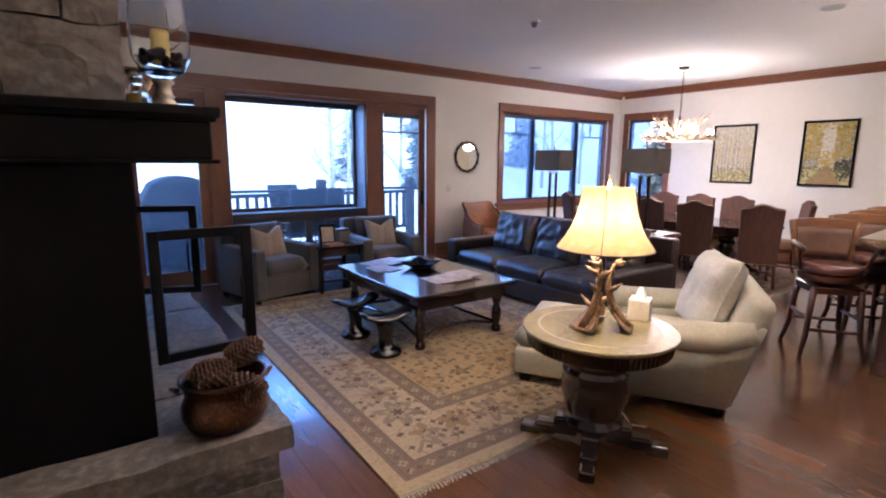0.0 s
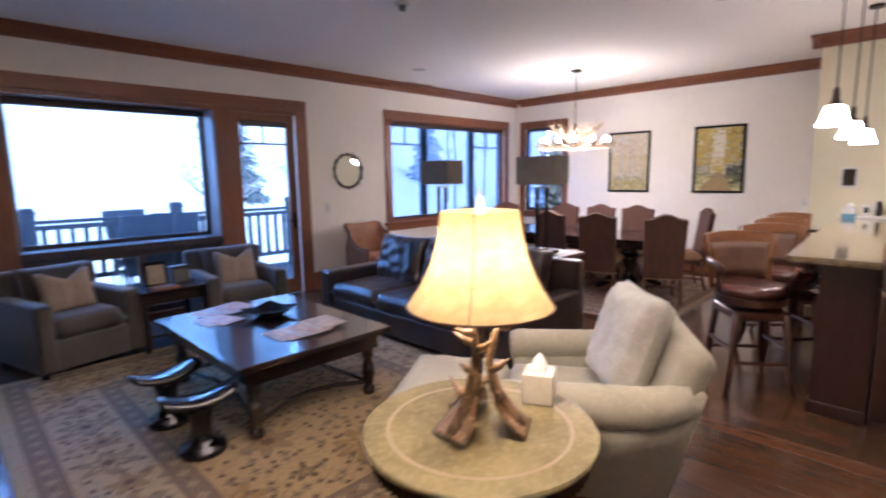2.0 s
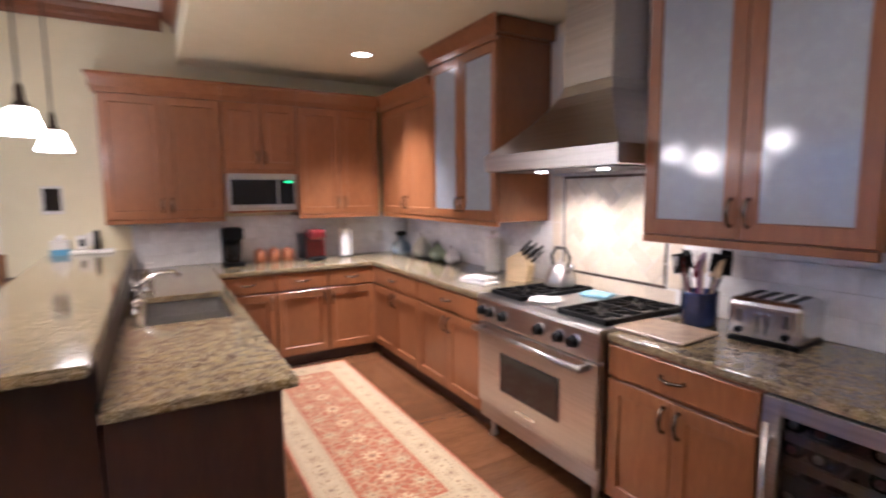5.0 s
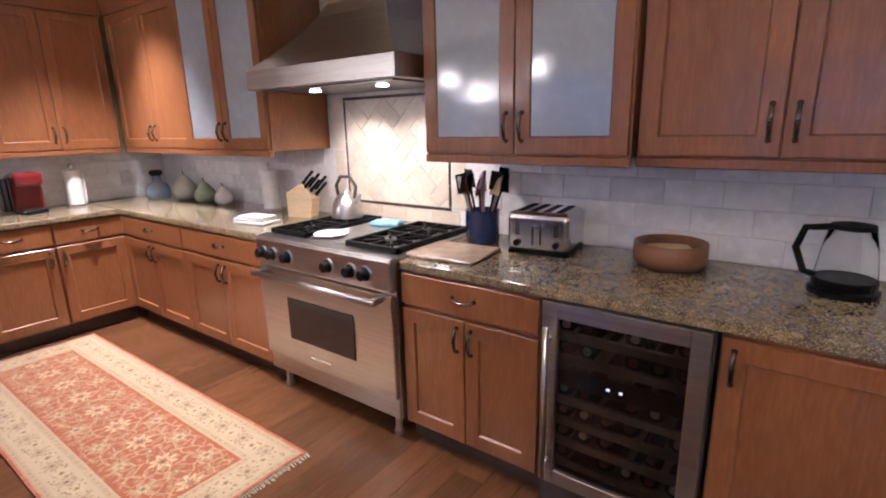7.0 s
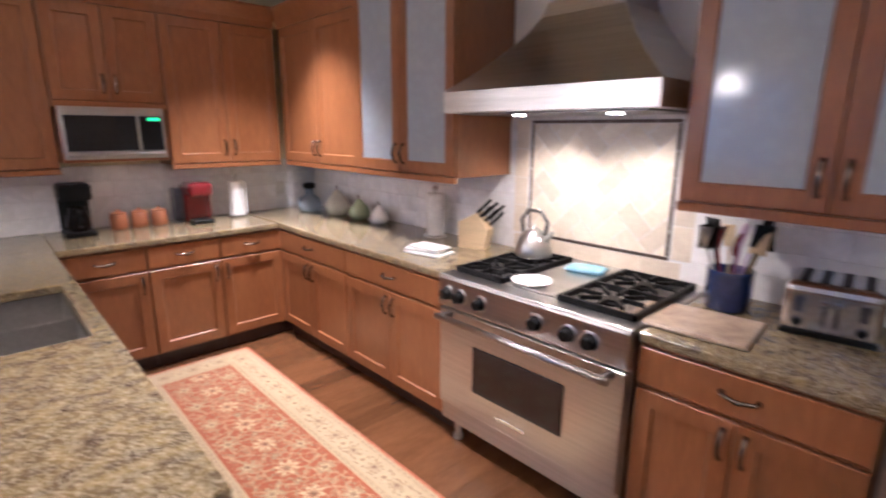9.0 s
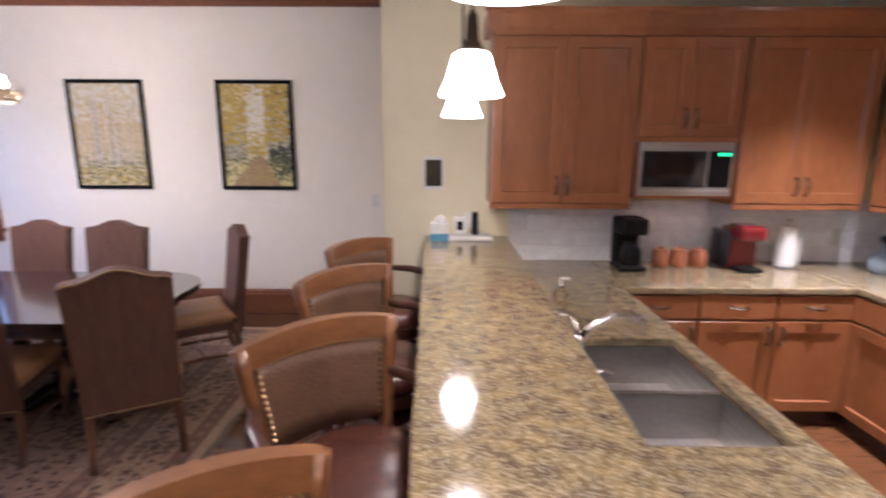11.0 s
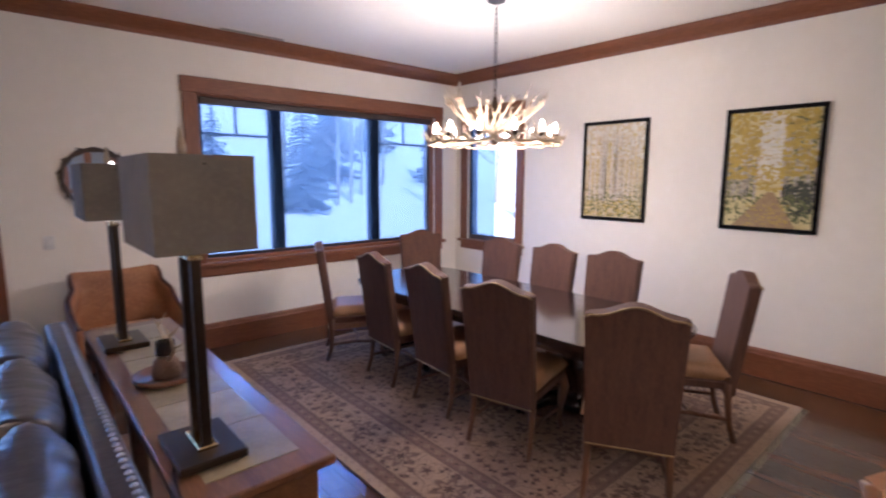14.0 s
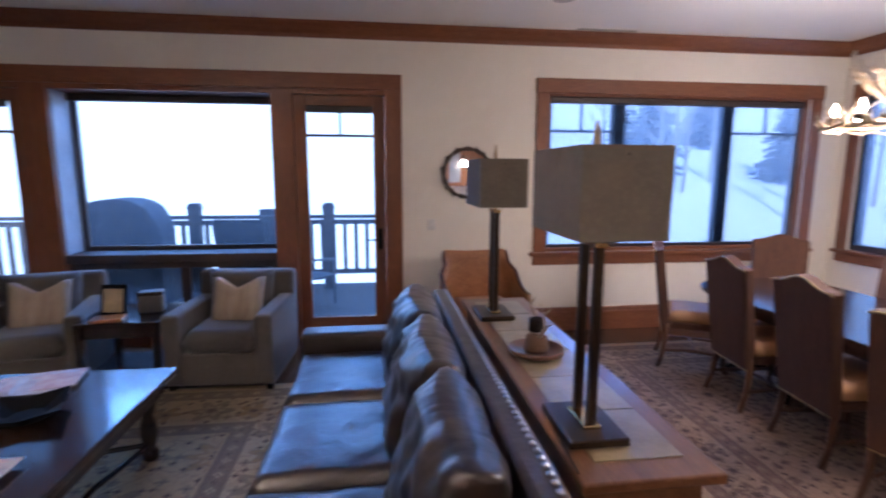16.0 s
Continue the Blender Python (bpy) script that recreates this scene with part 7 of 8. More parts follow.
# ---- dining ----
dt = empty("dining_table", pose(8.865, 4.745, 0), "long polished dark wooden dining table on two pedestals", "dining table")
def rounded(hx, hy, r, n=8):
    out = []
    for cx, cy, a0 in ((hx - r, hy - r, 0), (-hx + r, hy - r, 90), (-hx + r, -hy + r, 180), (hx - r, -hy + r, 270)):
        for i in range(n + 1):
            a = radians(a0 + 90 * i / n)
            out.append((cx + r * math.cos(a), cy + r * math.sin(a)))
    return out
part("tabletop", prism(rounded(0.585, 1.525, 0.42), 0.728, 0.752, "z"), DARKWOOD, dt)
part("top_edge", prism(rounded(0.575, 1.515, 0.41), 0.752, 0.76, "z"), DARKWOOD, dt)
part("under_edge", prism(rounded(0.57, 1.51, 0.41), 0.715, 0.728, "z"), DARKWOOD, dt)
part("apron", prism(rounded(0.46, 1.38, 0.32), 0.62, 0.716, "z"), DARKWOOD, dt)
for sy in (-0.85, 0.85):
    part("pedestal", lathe([(0.16, 0.10), (0.16, 0.16), (0.12, 0.18), (0.10, 0.24), (0.14, 0.34), (0.16, 0.42), (0.13, 0.50), (0.10, 0.54), (0.15, 0.58), (0.18, 0.62)], 28, Matrix.Translation((0, sy, 0))), DARKWOOD, dt, smooth=True)
    for k in range(4):
        a = radians(45 + 90 * k)
        part("pedestal_foot", tube([(0.08 * math.cos(a), sy + 0.08 * math.sin(a), 0.15), (0.25 * math.cos(a), sy + 0.25 * math.sin(a), 0.14), (0.40 * math.cos(a), sy + 0.40 * math.sin(a), 0.06), (0.47 * math.cos(a), sy + 0.47 * math.sin(a), 0.048)], [0.06, 0.055, 0.042, 0.034], 10), DARKWOOD, dt, smooth=True)
part("beam", bx(-0.05, 0.05, -0.75, 0.75, 0.20, 0.28, bevel=0.01), DARKWOOD, dt)


def dining_chair(m):
    """Front towards +y."""
    c = empty("dining_chair", m, "high-back dining chair in striped rust fabric with brass trim", "chair", "chairs round the dining table")
    w = 0.245
    def crest(x):
        u = x / w
        return 1.065 + 0.055 * (0.5 + 0.5 * math.cos(math.pi * min(1, abs(u) / 0.8))) - 0.012 * (abs(u) > 0.97)
    n = 20
    outline = [(-w + 0.02, 0.31), (w - 0.02, 0.31)] + [(w - 2 * w * i / n, crest(w - 2 * w * i / n)) for i in range(n + 1)]
    tilt = Matrix.Translation((0, -0.235, 0.40)) @ Matrix.Rotation(radians(7.5), 4, "X") @ Matrix.Translation((0, 0.235, -0.40))
    bm = prism(outline, -0.27, -0.20)
    bmesh.ops.bevel(bm, geom=[e for e in bm.edges if abs(e.verts[0].co.y - e.verts[1].co.y) < 1e-5], offset=0.012, segments=2, affect="EDGES")
    bmesh.ops.transform(bm, matrix=tilt, verts=bm.verts)
    part("backrest", bm, RUST, c)
    edge = [tilt @ Vector((x, -0.272, z)) for x, z in [(w - 0.004 - 2 * (w - 0.004) * i / n, crest(w - 2 * w * i / n) - 0.004) for i in range(n + 1)]]
    part("top_trim", tube(edge, 0.006, 6), NAIL, c, "brass nailhead welt", smooth=True)
    edge = [tilt @ Vector((x, -0.272, 0.322)) for x in (-w + 0.025, 0, w - 0.025)]
    part("bottom_trim", tube(edge, 0.005, 6), NAIL, c, "brass nailhead welt")
    part("seat", cushion(0.50, 0.50, 0.13, 12, 0.3, m=pose(0, 0.03, 0.455), square=0.6), SEATFAB, c, smooth=True)
    part("seat_rail", bx(-0.235, 0.235, -0.20, 0.265, 0.36, 0.42, bevel=0.01), RUST, c)
    for s in (-1, 1):
        part("front_leg", tube([(s * 0.21, 0.235, 0.38), (s * 0.225, 0.262, 0.30), (s * 0.215, 0.245, 0.16), (s * 0.205, 0.235, 0.07), (s * 0.215, 0.26, 0.012), (s * 0.216, 0.265, 0.0)], [0.036, 0.036, 0.023, 0.017, 0.026, 0.024], 9), LEGWOOD, c, smooth=True)
        part("back_leg", tube([(s * 0.205, -0.22, 0.40), (s * 0.208, -0.225, 0.26), (s * 0.212, -0.24, 0.12), (s * 0.216, -0.275, 0.0)], [0.026, 0.023, 0.019, 0.020], 9), LEGWOOD, c, smooth=True)
        part("side_stretcher", tube([(s * 0.21, -0.23, 0.15), (s * 0.19, 0.0, 0.16), (s * 0.21, 0.24, 0.15)], 0.014, 7), LEGWOOD, c)
    part("cross_stretcher", tube([(-0.19, 0.0, 0.16), (0, 0.03, 0.165), (0.19, 0.0, 0.16)], 0.013, 7), LEGWOOD, c)
    return c


RZ = 0.0135
chair0 = dining_chair(pose(8.41, 5.39, RZ, 0, 0, -95))
for x, y, r in ((8.39, 4.69, -95), (8.32, 4.04, -76), (8.39, 3.29, -60), (9.33, 3.36, 33), (9.36, 5.41, 90), (9.36, 4.77, 88), (9.36, 4.14, 91), (9.38, 6.30, 152), (8.36, 6.17, -118)):
    copy_thing(chair0, pose(x, y, RZ, 0, 0, r))


def bar_stool(m):
    """Front towards +y."""
    c = empty("bar_stool", m, "swivel bar stool with maroon leather seat and curved back", "bar stool", "stools at the breakfast bar")
    part("seat", lathe([(0.20, 0.715), (0.235, 0.72), (0.242, 0.75), (0.235, 0.785), (0.19, 0.805), (0.0, 0.812)], 32), STOOLLEA, c, "glossy maroon leather seat", smooth=True)
    part("seat_ring", lathe([(0.21, 0.655), (0.235, 0.66), (0.24, 0.715), (0.20, 0.716)], 32), STOOLLEG, c)
    part("swivel", lathe([(0.12, 0.62), (0.12, 0.656)], 20), BLACK, c)
    part("leg_frame", bx(-0.19, 0.19, -0.19, 0.19, 0.555, 0.622, bevel=0.01), STOOLLEG, c)
    for sx in (-1, 1):
        for sy in (-1, 1):
            part("leg", tube([(sx * 0.17, sy * 0.17, 0.60), (sx * 0.185, sy * 0.185, 0.40), (sx * 0.195, sy * 0.195, 0.2), (sx * 0.235, sy * 0.235, 0.0)], [0.030, 0.026, 0.023, 0.019], 8), STOOLLEG, c, smooth=True)
    for k in range(4):
        z = (0.24, 0.34)[k % 2]
        a = pose(0, 0, 0, 0, 0, 90 * k)
        part("foot_rail", tube([a @ Vector((-0.195, -0.195, z)), a @ Vector((0, -0.205, z)), a @ Vector((0.195, -0.195, z))], 0.015, 8), STOOLLEG, c)
    n = 14
    def back_at(u, z):
        """A place on the bowed, flaring back; u from -1 to 1."""
        f = (z - 0.78) / 0.38
        half = 0.215 + 0.055 * f
        return Vector((u * half, -0.19 - 0.05 * f - 0.055 * (1 - u * u), z))
    def sheet(z0, z1, u0, u1, t, topcurve=0.0):
        bm = bmesh.new()
        g = {}
        for i in range(n + 1):
            for j in range(5):
                for k in (0, 1):
                    u = u0 + (u1 - u0) * i / n
                    zz = z0 + (z1 + topcurve * (1 - u * u) - z0) * j / 4
                    p = back_at(u, zz)
                    g[i, j, k] = bm.verts.new(p + Vector((0, (t / 2) * (1 if k else -1), 0)))
        for i in range(n):
            for j in range(4):
                for k in (0, 1):
                    bm.faces.new((g[i, j, k], g[i + 1, j, k], g[i + 1, j + 1, k], g[i, j + 1, k]))
        for i in range(n):
            for j in (0, 4):
                bm.faces.new((g[i, j, 0], g[i + 1, j, 0], g[i + 1, j, 1], g[i, j, 1]))
        for j in range(4):
            for i in (0, n):
                bm.faces.new((g[i, j, 0], g[i, j + 1, 0], g[i, j + 1, 1], g[i, j, 1]))
        return bm
    part("back_panel", sheet(0.80, 1.075, -0.88, 0.88, 0.036, 0.02), STOOLBACK, c, "brown leather back panel", smooth=True)
    part("top_rail", sheet(1.075, 1.14, -1.0, 1.0, 0.045, 0.022), STOOLWOOD, c, "honey-stained crest rail", smooth=False)
    for s in (-1, 1):
        part("back_post", tube([back_at(s * 0.97, z) for z in (0.72, 0.82, 0.94, 1.06, 1.138)], [0.024, 0.022, 0.022, 0.024, 0.025], 8), STOOLWOOD, c, smooth=True)
        part("arm", tube([back_at(s * 0.97, 0.95), Vector((s * 0.275, -0.08, 0.955)), Vector((s * 0.285, 0.06, 0.95)), Vector((s * 0.28, 0.14, 0.935)), Vector((s * 0.275, 0.16, 0.915))], [0.018, 0.022, 0.024, 0.026, 0.02], 10), STOOLLEG, c, smooth=True)
        part("arm_post", tube([Vector((s * 0.275, 0.10, 0.935)), Vector((s * 0.262, 0.05, 0.85)), Vector((s * 0.235, 0.03, 0.74))], [0.018, 0.015, 0.02], 8), STOOLLEG, c, smooth=True)
    bm = bmesh.new()
    for i in range(27):
        u = -0.82 + 1.64 * i / 26
        for zz, off in ((1.062 + 0.02 * (1 - u * u), 0),):
            for f in (1, -1):
                v = bmesh.ops.create_icosphere(bm, subdivisions=1, radius=0.0065)["verts"]
                bmesh.ops.translate(bm, vec=back_at(u, zz) + Vector((0, f * 0.018, 0)), verts=v)
    for i in range(12):
        for s in (-1, 1):
            v = bmesh.ops.create_icosphere(bm, subdivisions=1, radius=0.0065)["verts"]
            bmesh.ops.translate(bm, vec=back_at(s * 0.82, 0.82 + i * 0.0205) + Vector((0, 0.018, 0)), verts=v)
    part("nailhead_trim", bm, NAIL, c, "brass nailhead trim", kind="stuff")
    return c


stool0 = bar_stool(pose(6.24, 1.79, 0, 0, 0, 128))
for x, y, r in ((7.04, 1.74, 128), (7.80, 1.77, 139), (8.55, 1.81, 145)):
    copy_thing(stool0, pose(x, y, 0, 0, 0, r))

# paintings
def painting(y0, y1, z0, z1, kind, label):
    p = empty("painting", face_west(EX, y1) @ pose(0, 0, z0), label, "painting", "paintings on the dining wall")
    w, h = y1 - y0, z1 - z0
    f = 0.035
    for a in ((0, f, 0, h), (w - f, w, 0, h)):
        part("frame_rail", bx(a[0], a[1], -0.03, -0.003, a[2], a[3], bevel=0.004), BLACKWOOD, p)
    for a in ((f, w - f, 0, f), (f, w - f, h - f, h)):
        part("frame_rail", bx(a[0], a[1], -0.029, -0.003, a[2], a[3], bevel=0.004), BLACKWOOD, p)
    rp = random.Random(kind)
    def paint(name, c, c2, sc=14):
        return mat(name, c, 0.55, scale=sc, var=c2, bump=0.4, bump_scale=60, fine=tuple(min(1, v * 1.3) for v in c))
    part("canvas", bx(f, w - f, -0.012, -0.004, f, h - f), paint("oil ground %d" % kind, (0.56, 0.47, 0.32) if kind == 1 else (0.60, 0.53, 0.25), (0.48, 0.40, 0.18)), p, "painted autumn aspens")
    LEAF = [paint("oil yellow %d%d" % (kind, i), c, c2, 22) for i, (c, c2) in enumerate((((0.50, 0.36, 0.055), (0.32, 0.23, 0.05)), ((0.42, 0.30, 0.12), (0.55, 0.45, 0.24)), ((0.15, 0.16, 0.045), (0.08, 0.09, 0.035))))]
    TRUNK = paint("oil trunk %d" % kind, (0.24, 0.19, 0.13), (0.62, 0.58, 0.50), 26)
    PATHC = paint("oil path %d" % kind, (0.34, 0.24, 0.11), (0.26, 0.17, 0.09), 20)
    DARK = paint("oil dark %d" % kind, (0.06, 0.07, 0.04), (0.03, 0.03, 0.02), 20)
    def dabs(name, material, n, xr, zr, size, layer):
        bm = bmesh.new()
        for _ in range(int(n * 2.4)):
            x, z = f + 0.01 + (w - 2 * f - 0.02) * rp.uniform(*xr), f + 0.01 + (h - 2 * f - 0.02) * rp.uniform(*zr)
            a, s = rp.uniform(0, 3.14), 0.58 * size * rp.uniform(0.5, 1.4)
            q = []
            for k in range(6):
                t = a + k * math.pi / 3
                qx, qz = x + s * math.cos(t) * rp.uniform(0.6, 1.2), z + s * math.sin(t) * rp.uniform(0.5, 1.0)
                q.append(bm.verts.new((min(max(qx, f), w - f), -0.0125 - layer * 0.0006 - 0.0004 * rp.random(), min(max(qz, f), h - f))))
            bm.faces.new(q)
        return part(name, bm, material, p, kind="stuff")
    PALE = paint("oil pale trunk %d" % kind, (0.66, 0.60, 0.50), (0.42, 0.36, 0.26), 30)
    def trunks(n, xr, z0_, z1_, wd, tone=None, depth=-0.0146):
        bm = bmesh.new()
        for _ in range(n):
            x, a, b = f + (w - 2 * f) * rp.uniform(*xr), f + (h - 2 * f) * rp.uniform(z0_, z0_ + 0.06), f + (h - 2 * f) * rp.uniform(z1_, min(1, z1_ + 0.15))
            ww = wd * rp.uniform(0.5, 1.2)
            d = rp.uniform(-0.012, 0.012)
            bm.faces.new([bm.verts.new(v) for v in ((x - ww, depth, a), (x + ww, depth, a), (x + ww * 0.6 + d, depth, b), (x - ww * 0.6 + d, depth, b))])
        part("trunk_paint", bm, tone or TRUNK, p, kind="stuff")
    SKYP = paint("oil sky %d" % kind, (0.66, 0.64, 0.55), (0.54, 0.52, 0.44), 18)
    if kind == 1:
        dabs("sky_paint", SKYP, 90, (0, 1), (0.62, 1.0), 0.036, 0)
        dabs("foliage_paint", LEAF[0], 60, (0, 1), (0.45, 0.82), 0.022, 1)
        dabs("foliage_paint", LEAF[1], 110, (0, 1), (0.22, 0.62), 0.024, 1)
        dabs("foliage_paint", LEAF[2], 70, (0, 1), (0.16, 0.36), 0.018, 2)
        trunks(22, (0.03, 0.97), 0.16, 0.80, 0.007)
        trunks(12, (0.05, 0.95), 0.14, 0.85, 0.010, PALE, -0.01475)
        dabs("grass_paint", LEAF[0], 70, (0, 1), (0.0, 0.18), 0.022, 4)
        dabs("grass_paint", LEAF[2], 130, (0, 1), (0.0, 0.24), 0.018, 5)
    else:
        dabs("sky_paint", SKYP, 90, (0.36, 0.62), (0.42, 1.0), 0.036, 0)
        trunks(22, (0.0, 0.36), 0.22, 0.72, 0.006)
        trunks(22, (0.64, 1.0), 0.22, 0.72, 0.006)
        dabs("foliage_paint", LEAF[0], 120, (0, 0.36), (0.42, 1.0), 0.032, 4)
        dabs("shade_paint", LEAF[2], 70, (0.0, 0.34), (0.25, 0.6), 0.022, 3)
        dabs("shade_paint", LEAF[2], 90, (0.66, 1.0), (0.22, 0.95), 0.026, 3)
        dabs("foliage_paint", LEAF[0], 90, (0.64, 1.0), (0.45, 1.0), 0.034, 4)
        dabs("foliage_paint", LEAF[0], 46, (0.34, 0.66), (0.30, 0.56), 0.024, 5)
        dabs("foliage_paint", LEAF[1], 14, (0.30, 0.70), (0.50, 0.95), 0.020, 2)
        dabs("foliage_paint", LEAF[0], 14, (0.3, 0.7), (0.90, 1.0), 0.024, 5)
        dabs("shade_paint", DARK, 80, (0.68, 1.0), (0.10, 0.40), 0.028, 4)
        dabs("grass_paint", LEAF[2], 110, (0, 1), (0.04, 0.28), 0.022, 5)
        bm = bmesh.new()
        bm.faces.new([bm.verts.new(v) for v in ((w * 0.14, -0.0165, f), (w * 0.80, -0.0165, f), (w * 0.56, -0.0165, h * 0.32), (w * 0.49, -0.0165, h * 0.32))])
        part("path_stroke", bm, PATHC, p)
        dabs("path_paint", LEAF[0], 40, (0.25, 0.75), (0.0, 0.20), 0.016, 8)
painting(4.417, 5.156, 1.29, 2.335, 1, "framed oil painting of pale autumn aspen trunks")
painting(2.977, 3.71, 1.29, 2.335, 2, "framed oil painting of a path through golden aspens")

# pendants
ALAB = bpy.data.materials.new("lit alabaster glass")
ALAB.use_nodes = True
b_ = ALAB.node_tree.nodes["Principled BSDF"]
b_.inputs["Base Color"].default_value, b_.inputs["Emission Color"].default_value, b_.inputs["Emission Strength"].default_value = (0.9, 0.85, 0.75, 1), (1.0, 0.88, 0.70, 1), 15.0
for px, up in ((6.40, 0.055), (7.40, 0.012), (8.35, 0.0)):
    pd = empty("pendant_lamp", pose(px, 1.41, 0), "white bell glass pendant over the bar, lit", "pendant lamp", "pendants over the bar")
    part("canopy", lathe([(0.06, CZ - 0.025), (0.062, CZ - 0.01), (0.062, CZ)], 20), BRONZE, pd)
    part("chain", tube([(0, 0, 2.10 + up), (0, 0, CZ - 0.02)], 0.006, 6), BRONZE, pd)
    part("socket", lathe([(0.035, 1.995), (0.038, 2.015), (0.022, 2.045), (0.018, 2.11), (0.008, 2.13)], 16, Matrix.Translation((0, 0, up))), BRONZE, pd)
    part("shade", lathe([(0.098, 1.868), (0.102, 1.873), (0.082, 1.915), (0.068, 1.960), (0.058, 1.995), (0.042, 2.006)], 28, Matrix.Translation((0, 0, up))), ALAB, pd, "glowing white bell glass", smooth=True)
    lamp("pendant_light", "SPOT", look((px, 1.41, 1.862 + up), (px, 1.41, 0)), 12, (1, 0.82, 0.6), 0.07, cone=150)

# chandelier
cx, cy, cz = 8.865, 4.80, 2.0
chn = empty("antler_chandelier", pose(cx, cy, cz), "large antler chandelier with lit glass cups", "chandelier")
part("canopy", lathe([(0.07, CZ - cz - 0.03), (0.075, CZ - cz - 0.01), (0.075, CZ - cz)], 24), BRONZE, chn)
bm = bmesh.new()
zc = 0.38
k = 0
while zc < CZ - cz - 0.03:
    ring = [(0.014 * math.cos(a) * (1 if k % 2 else 0), 0.014 * math.cos(a) * (0 if k % 2 else 1), zc + 0.022 * math.sin(a)) for a in [i * math.pi / 4 for i in range(9)]]
    tube(ring, 0.0035, 5, bm)
    zc += 0.036
    k += 1
part("chain", bm, BRONZE, chn)
part("hub", lathe([(0.02, 0.0), (0.04, 0.04), (0.03, 0.16), (0.05, 0.2), (0.015, 0.38)], 14), BRONZE, chn)
rc = random.Random(7)
NA = 20
for i in range(NA):
    a = 2 * math.pi * i / NA + rc.uniform(-0.08, 0.08)
    def P(r, da, z):
        return Vector((r * math.cos(a + da), r * math.sin(a + da), z))
    # lower ring of interlaced beams
    part("antler", antler([P(0.504, -0.30, 0.05 + 0.03 * rc.random()), P(0.533, -0.12, 0.0), P(0.533, 0.08, 0.01), P(0.49, 0.28, 0.07), P(0.432, 0.42, 0.14)], 0.015, [(0.2, P(0.07, -0.1, 0.08)), (0.45, P(0.05, 0.4, 0.11)), (0.65, P(-0.04, 0.2, 0.12)), (0.8, P(0.06, 0.6, 0.07))], ANTLERW), ANTLERW, chn, "pale antler", smooth=True)
for i in range(22):
    a = 2 * math.pi * i / 22 + rc.uniform(-0.1, 0.1)
    def P(r, da, z):
        return Vector((r * math.cos(a + da), r * math.sin(a + da), z))
    # upper crown that sweeps outwards
    part("antler", antler([P(0.043, 0, 0.10), P(0.144, 0.1, 0.14), P(0.238, 0.2, 0.19), P(0.33, 0.3, 0.27), P(0.36 + 0.08 * rc.random(), 0.42, 0.32 + 0.12 * rc.random())], 0.015, [(0.3, P(0.05, 0.5, 0.09)), (0.5, P(0.055, -0.5, 0.10)), (0.7, P(0.045, 0.8, 0.09)), (0.85, P(0.06, -0.2, 0.04))], ANTLERW), ANTLERW, chn, "pale antler", smooth=True)
for i in range(8):
    a = 2 * math.pi * i / 8 + 0.2
    part("arm", tube([(0.04 * math.cos(a), 0.04 * math.sin(a), 0.05), (0.28 * math.cos(a), 0.28 * math.sin(a), 0.02), (0.50 * math.cos(a), 0.50 * math.sin(a), 0.03)], 0.013, 6), ANTLER, chn)
for i in range(12):
    a = 2 * math.pi * i / 12
    p = (0.48 * math.cos(a), 0.48 * math.sin(a), 0)
    part("candle_cup", lathe([(0.02, 0.04), (0.032, 0.05), (0.03, 0.075), (0.018, 0.08)], 12, Matrix.Translation(p)), BRONZE, chn)
    part("bulb", lathe([(0.010, 0.08), (0.019, 0.105), (0.017, 0.13), (0.003, 0.165)], 10, Matrix.Translation(p)), BULB, chn, "lit candle bulb", smooth=True)
for i in range(4):
    a = 2 * math.pi * i / 4 + 0.4
    lamp("chandelier_light", "POINT", Matrix.Translation((cx + 0.38 * math.cos(a), cy + 0.38 * math.sin(a), cz + 0.02)), 15.5, (1, 0.86, 0.68), 0.12)

# ---- outside ----
deck = empty("deck", pose(0, 0, 0), "weathered timber deck outside the windows", "deck", kind="structure")
y = NY + TH + 0.06
while y < 10.0:
    part("deck_board", bx(-1.5, 11.5, y, y + 0.135, -0.06, -0.03, bevel=0.003), DECKW, deck)
    y += 0.142
rail = empty("deck_railing", pose(0, 9.75, -0.03), "dark timber deck railing with square balusters", "railing")
part("top_rail", bx(-1.5, 6.9, -0.06, 0.06, 1.07, 1.12, bevel=0.006), RAILW, rail)
part("bottom_rail", bx(-1.5, 6.9, -0.03, 0.03, 0.22, 0.29, bevel=0.004), RAILW, rail)
part("mid_rail", bx(-1.5, 6.9, -0.03, 0.03, 0.98, 1.05, bevel=0.004), RAILW, rail)
bal = None
for i in range(50):
    x = -1.4 + i * 0.165
    if bal is None:
        bal = part("baluster", bx(-0.03, 0.03, -0.02, 0.02, 0.29, 0.98), RAILW, rail)
        bal.location.x = x
    else:
        o = new("baluster", bal.data)
        o.parent, o.location = rail, (x, 0, 0)
for x in (-1.4, 1.0, 2.9, 4.80, 6.85):
    po = part("post", bx(x - 0.08, x + 0.08, -0.08, 0.08, 0.0, 1.22, bevel=0.01), RAILW, rail)
    part("post_cap", prism([(x - 0.10, 1.22), (x + 0.10, 1.22), (x + 0.06, 1.30), (x - 0.06, 1.30)], -0.08, 0.08), RAILW, po)
part("side_rail", bx(6.80, 6.90, -2.2, -0.08, 1.07, 1.12, bevel=0.005), RAILW, rail)


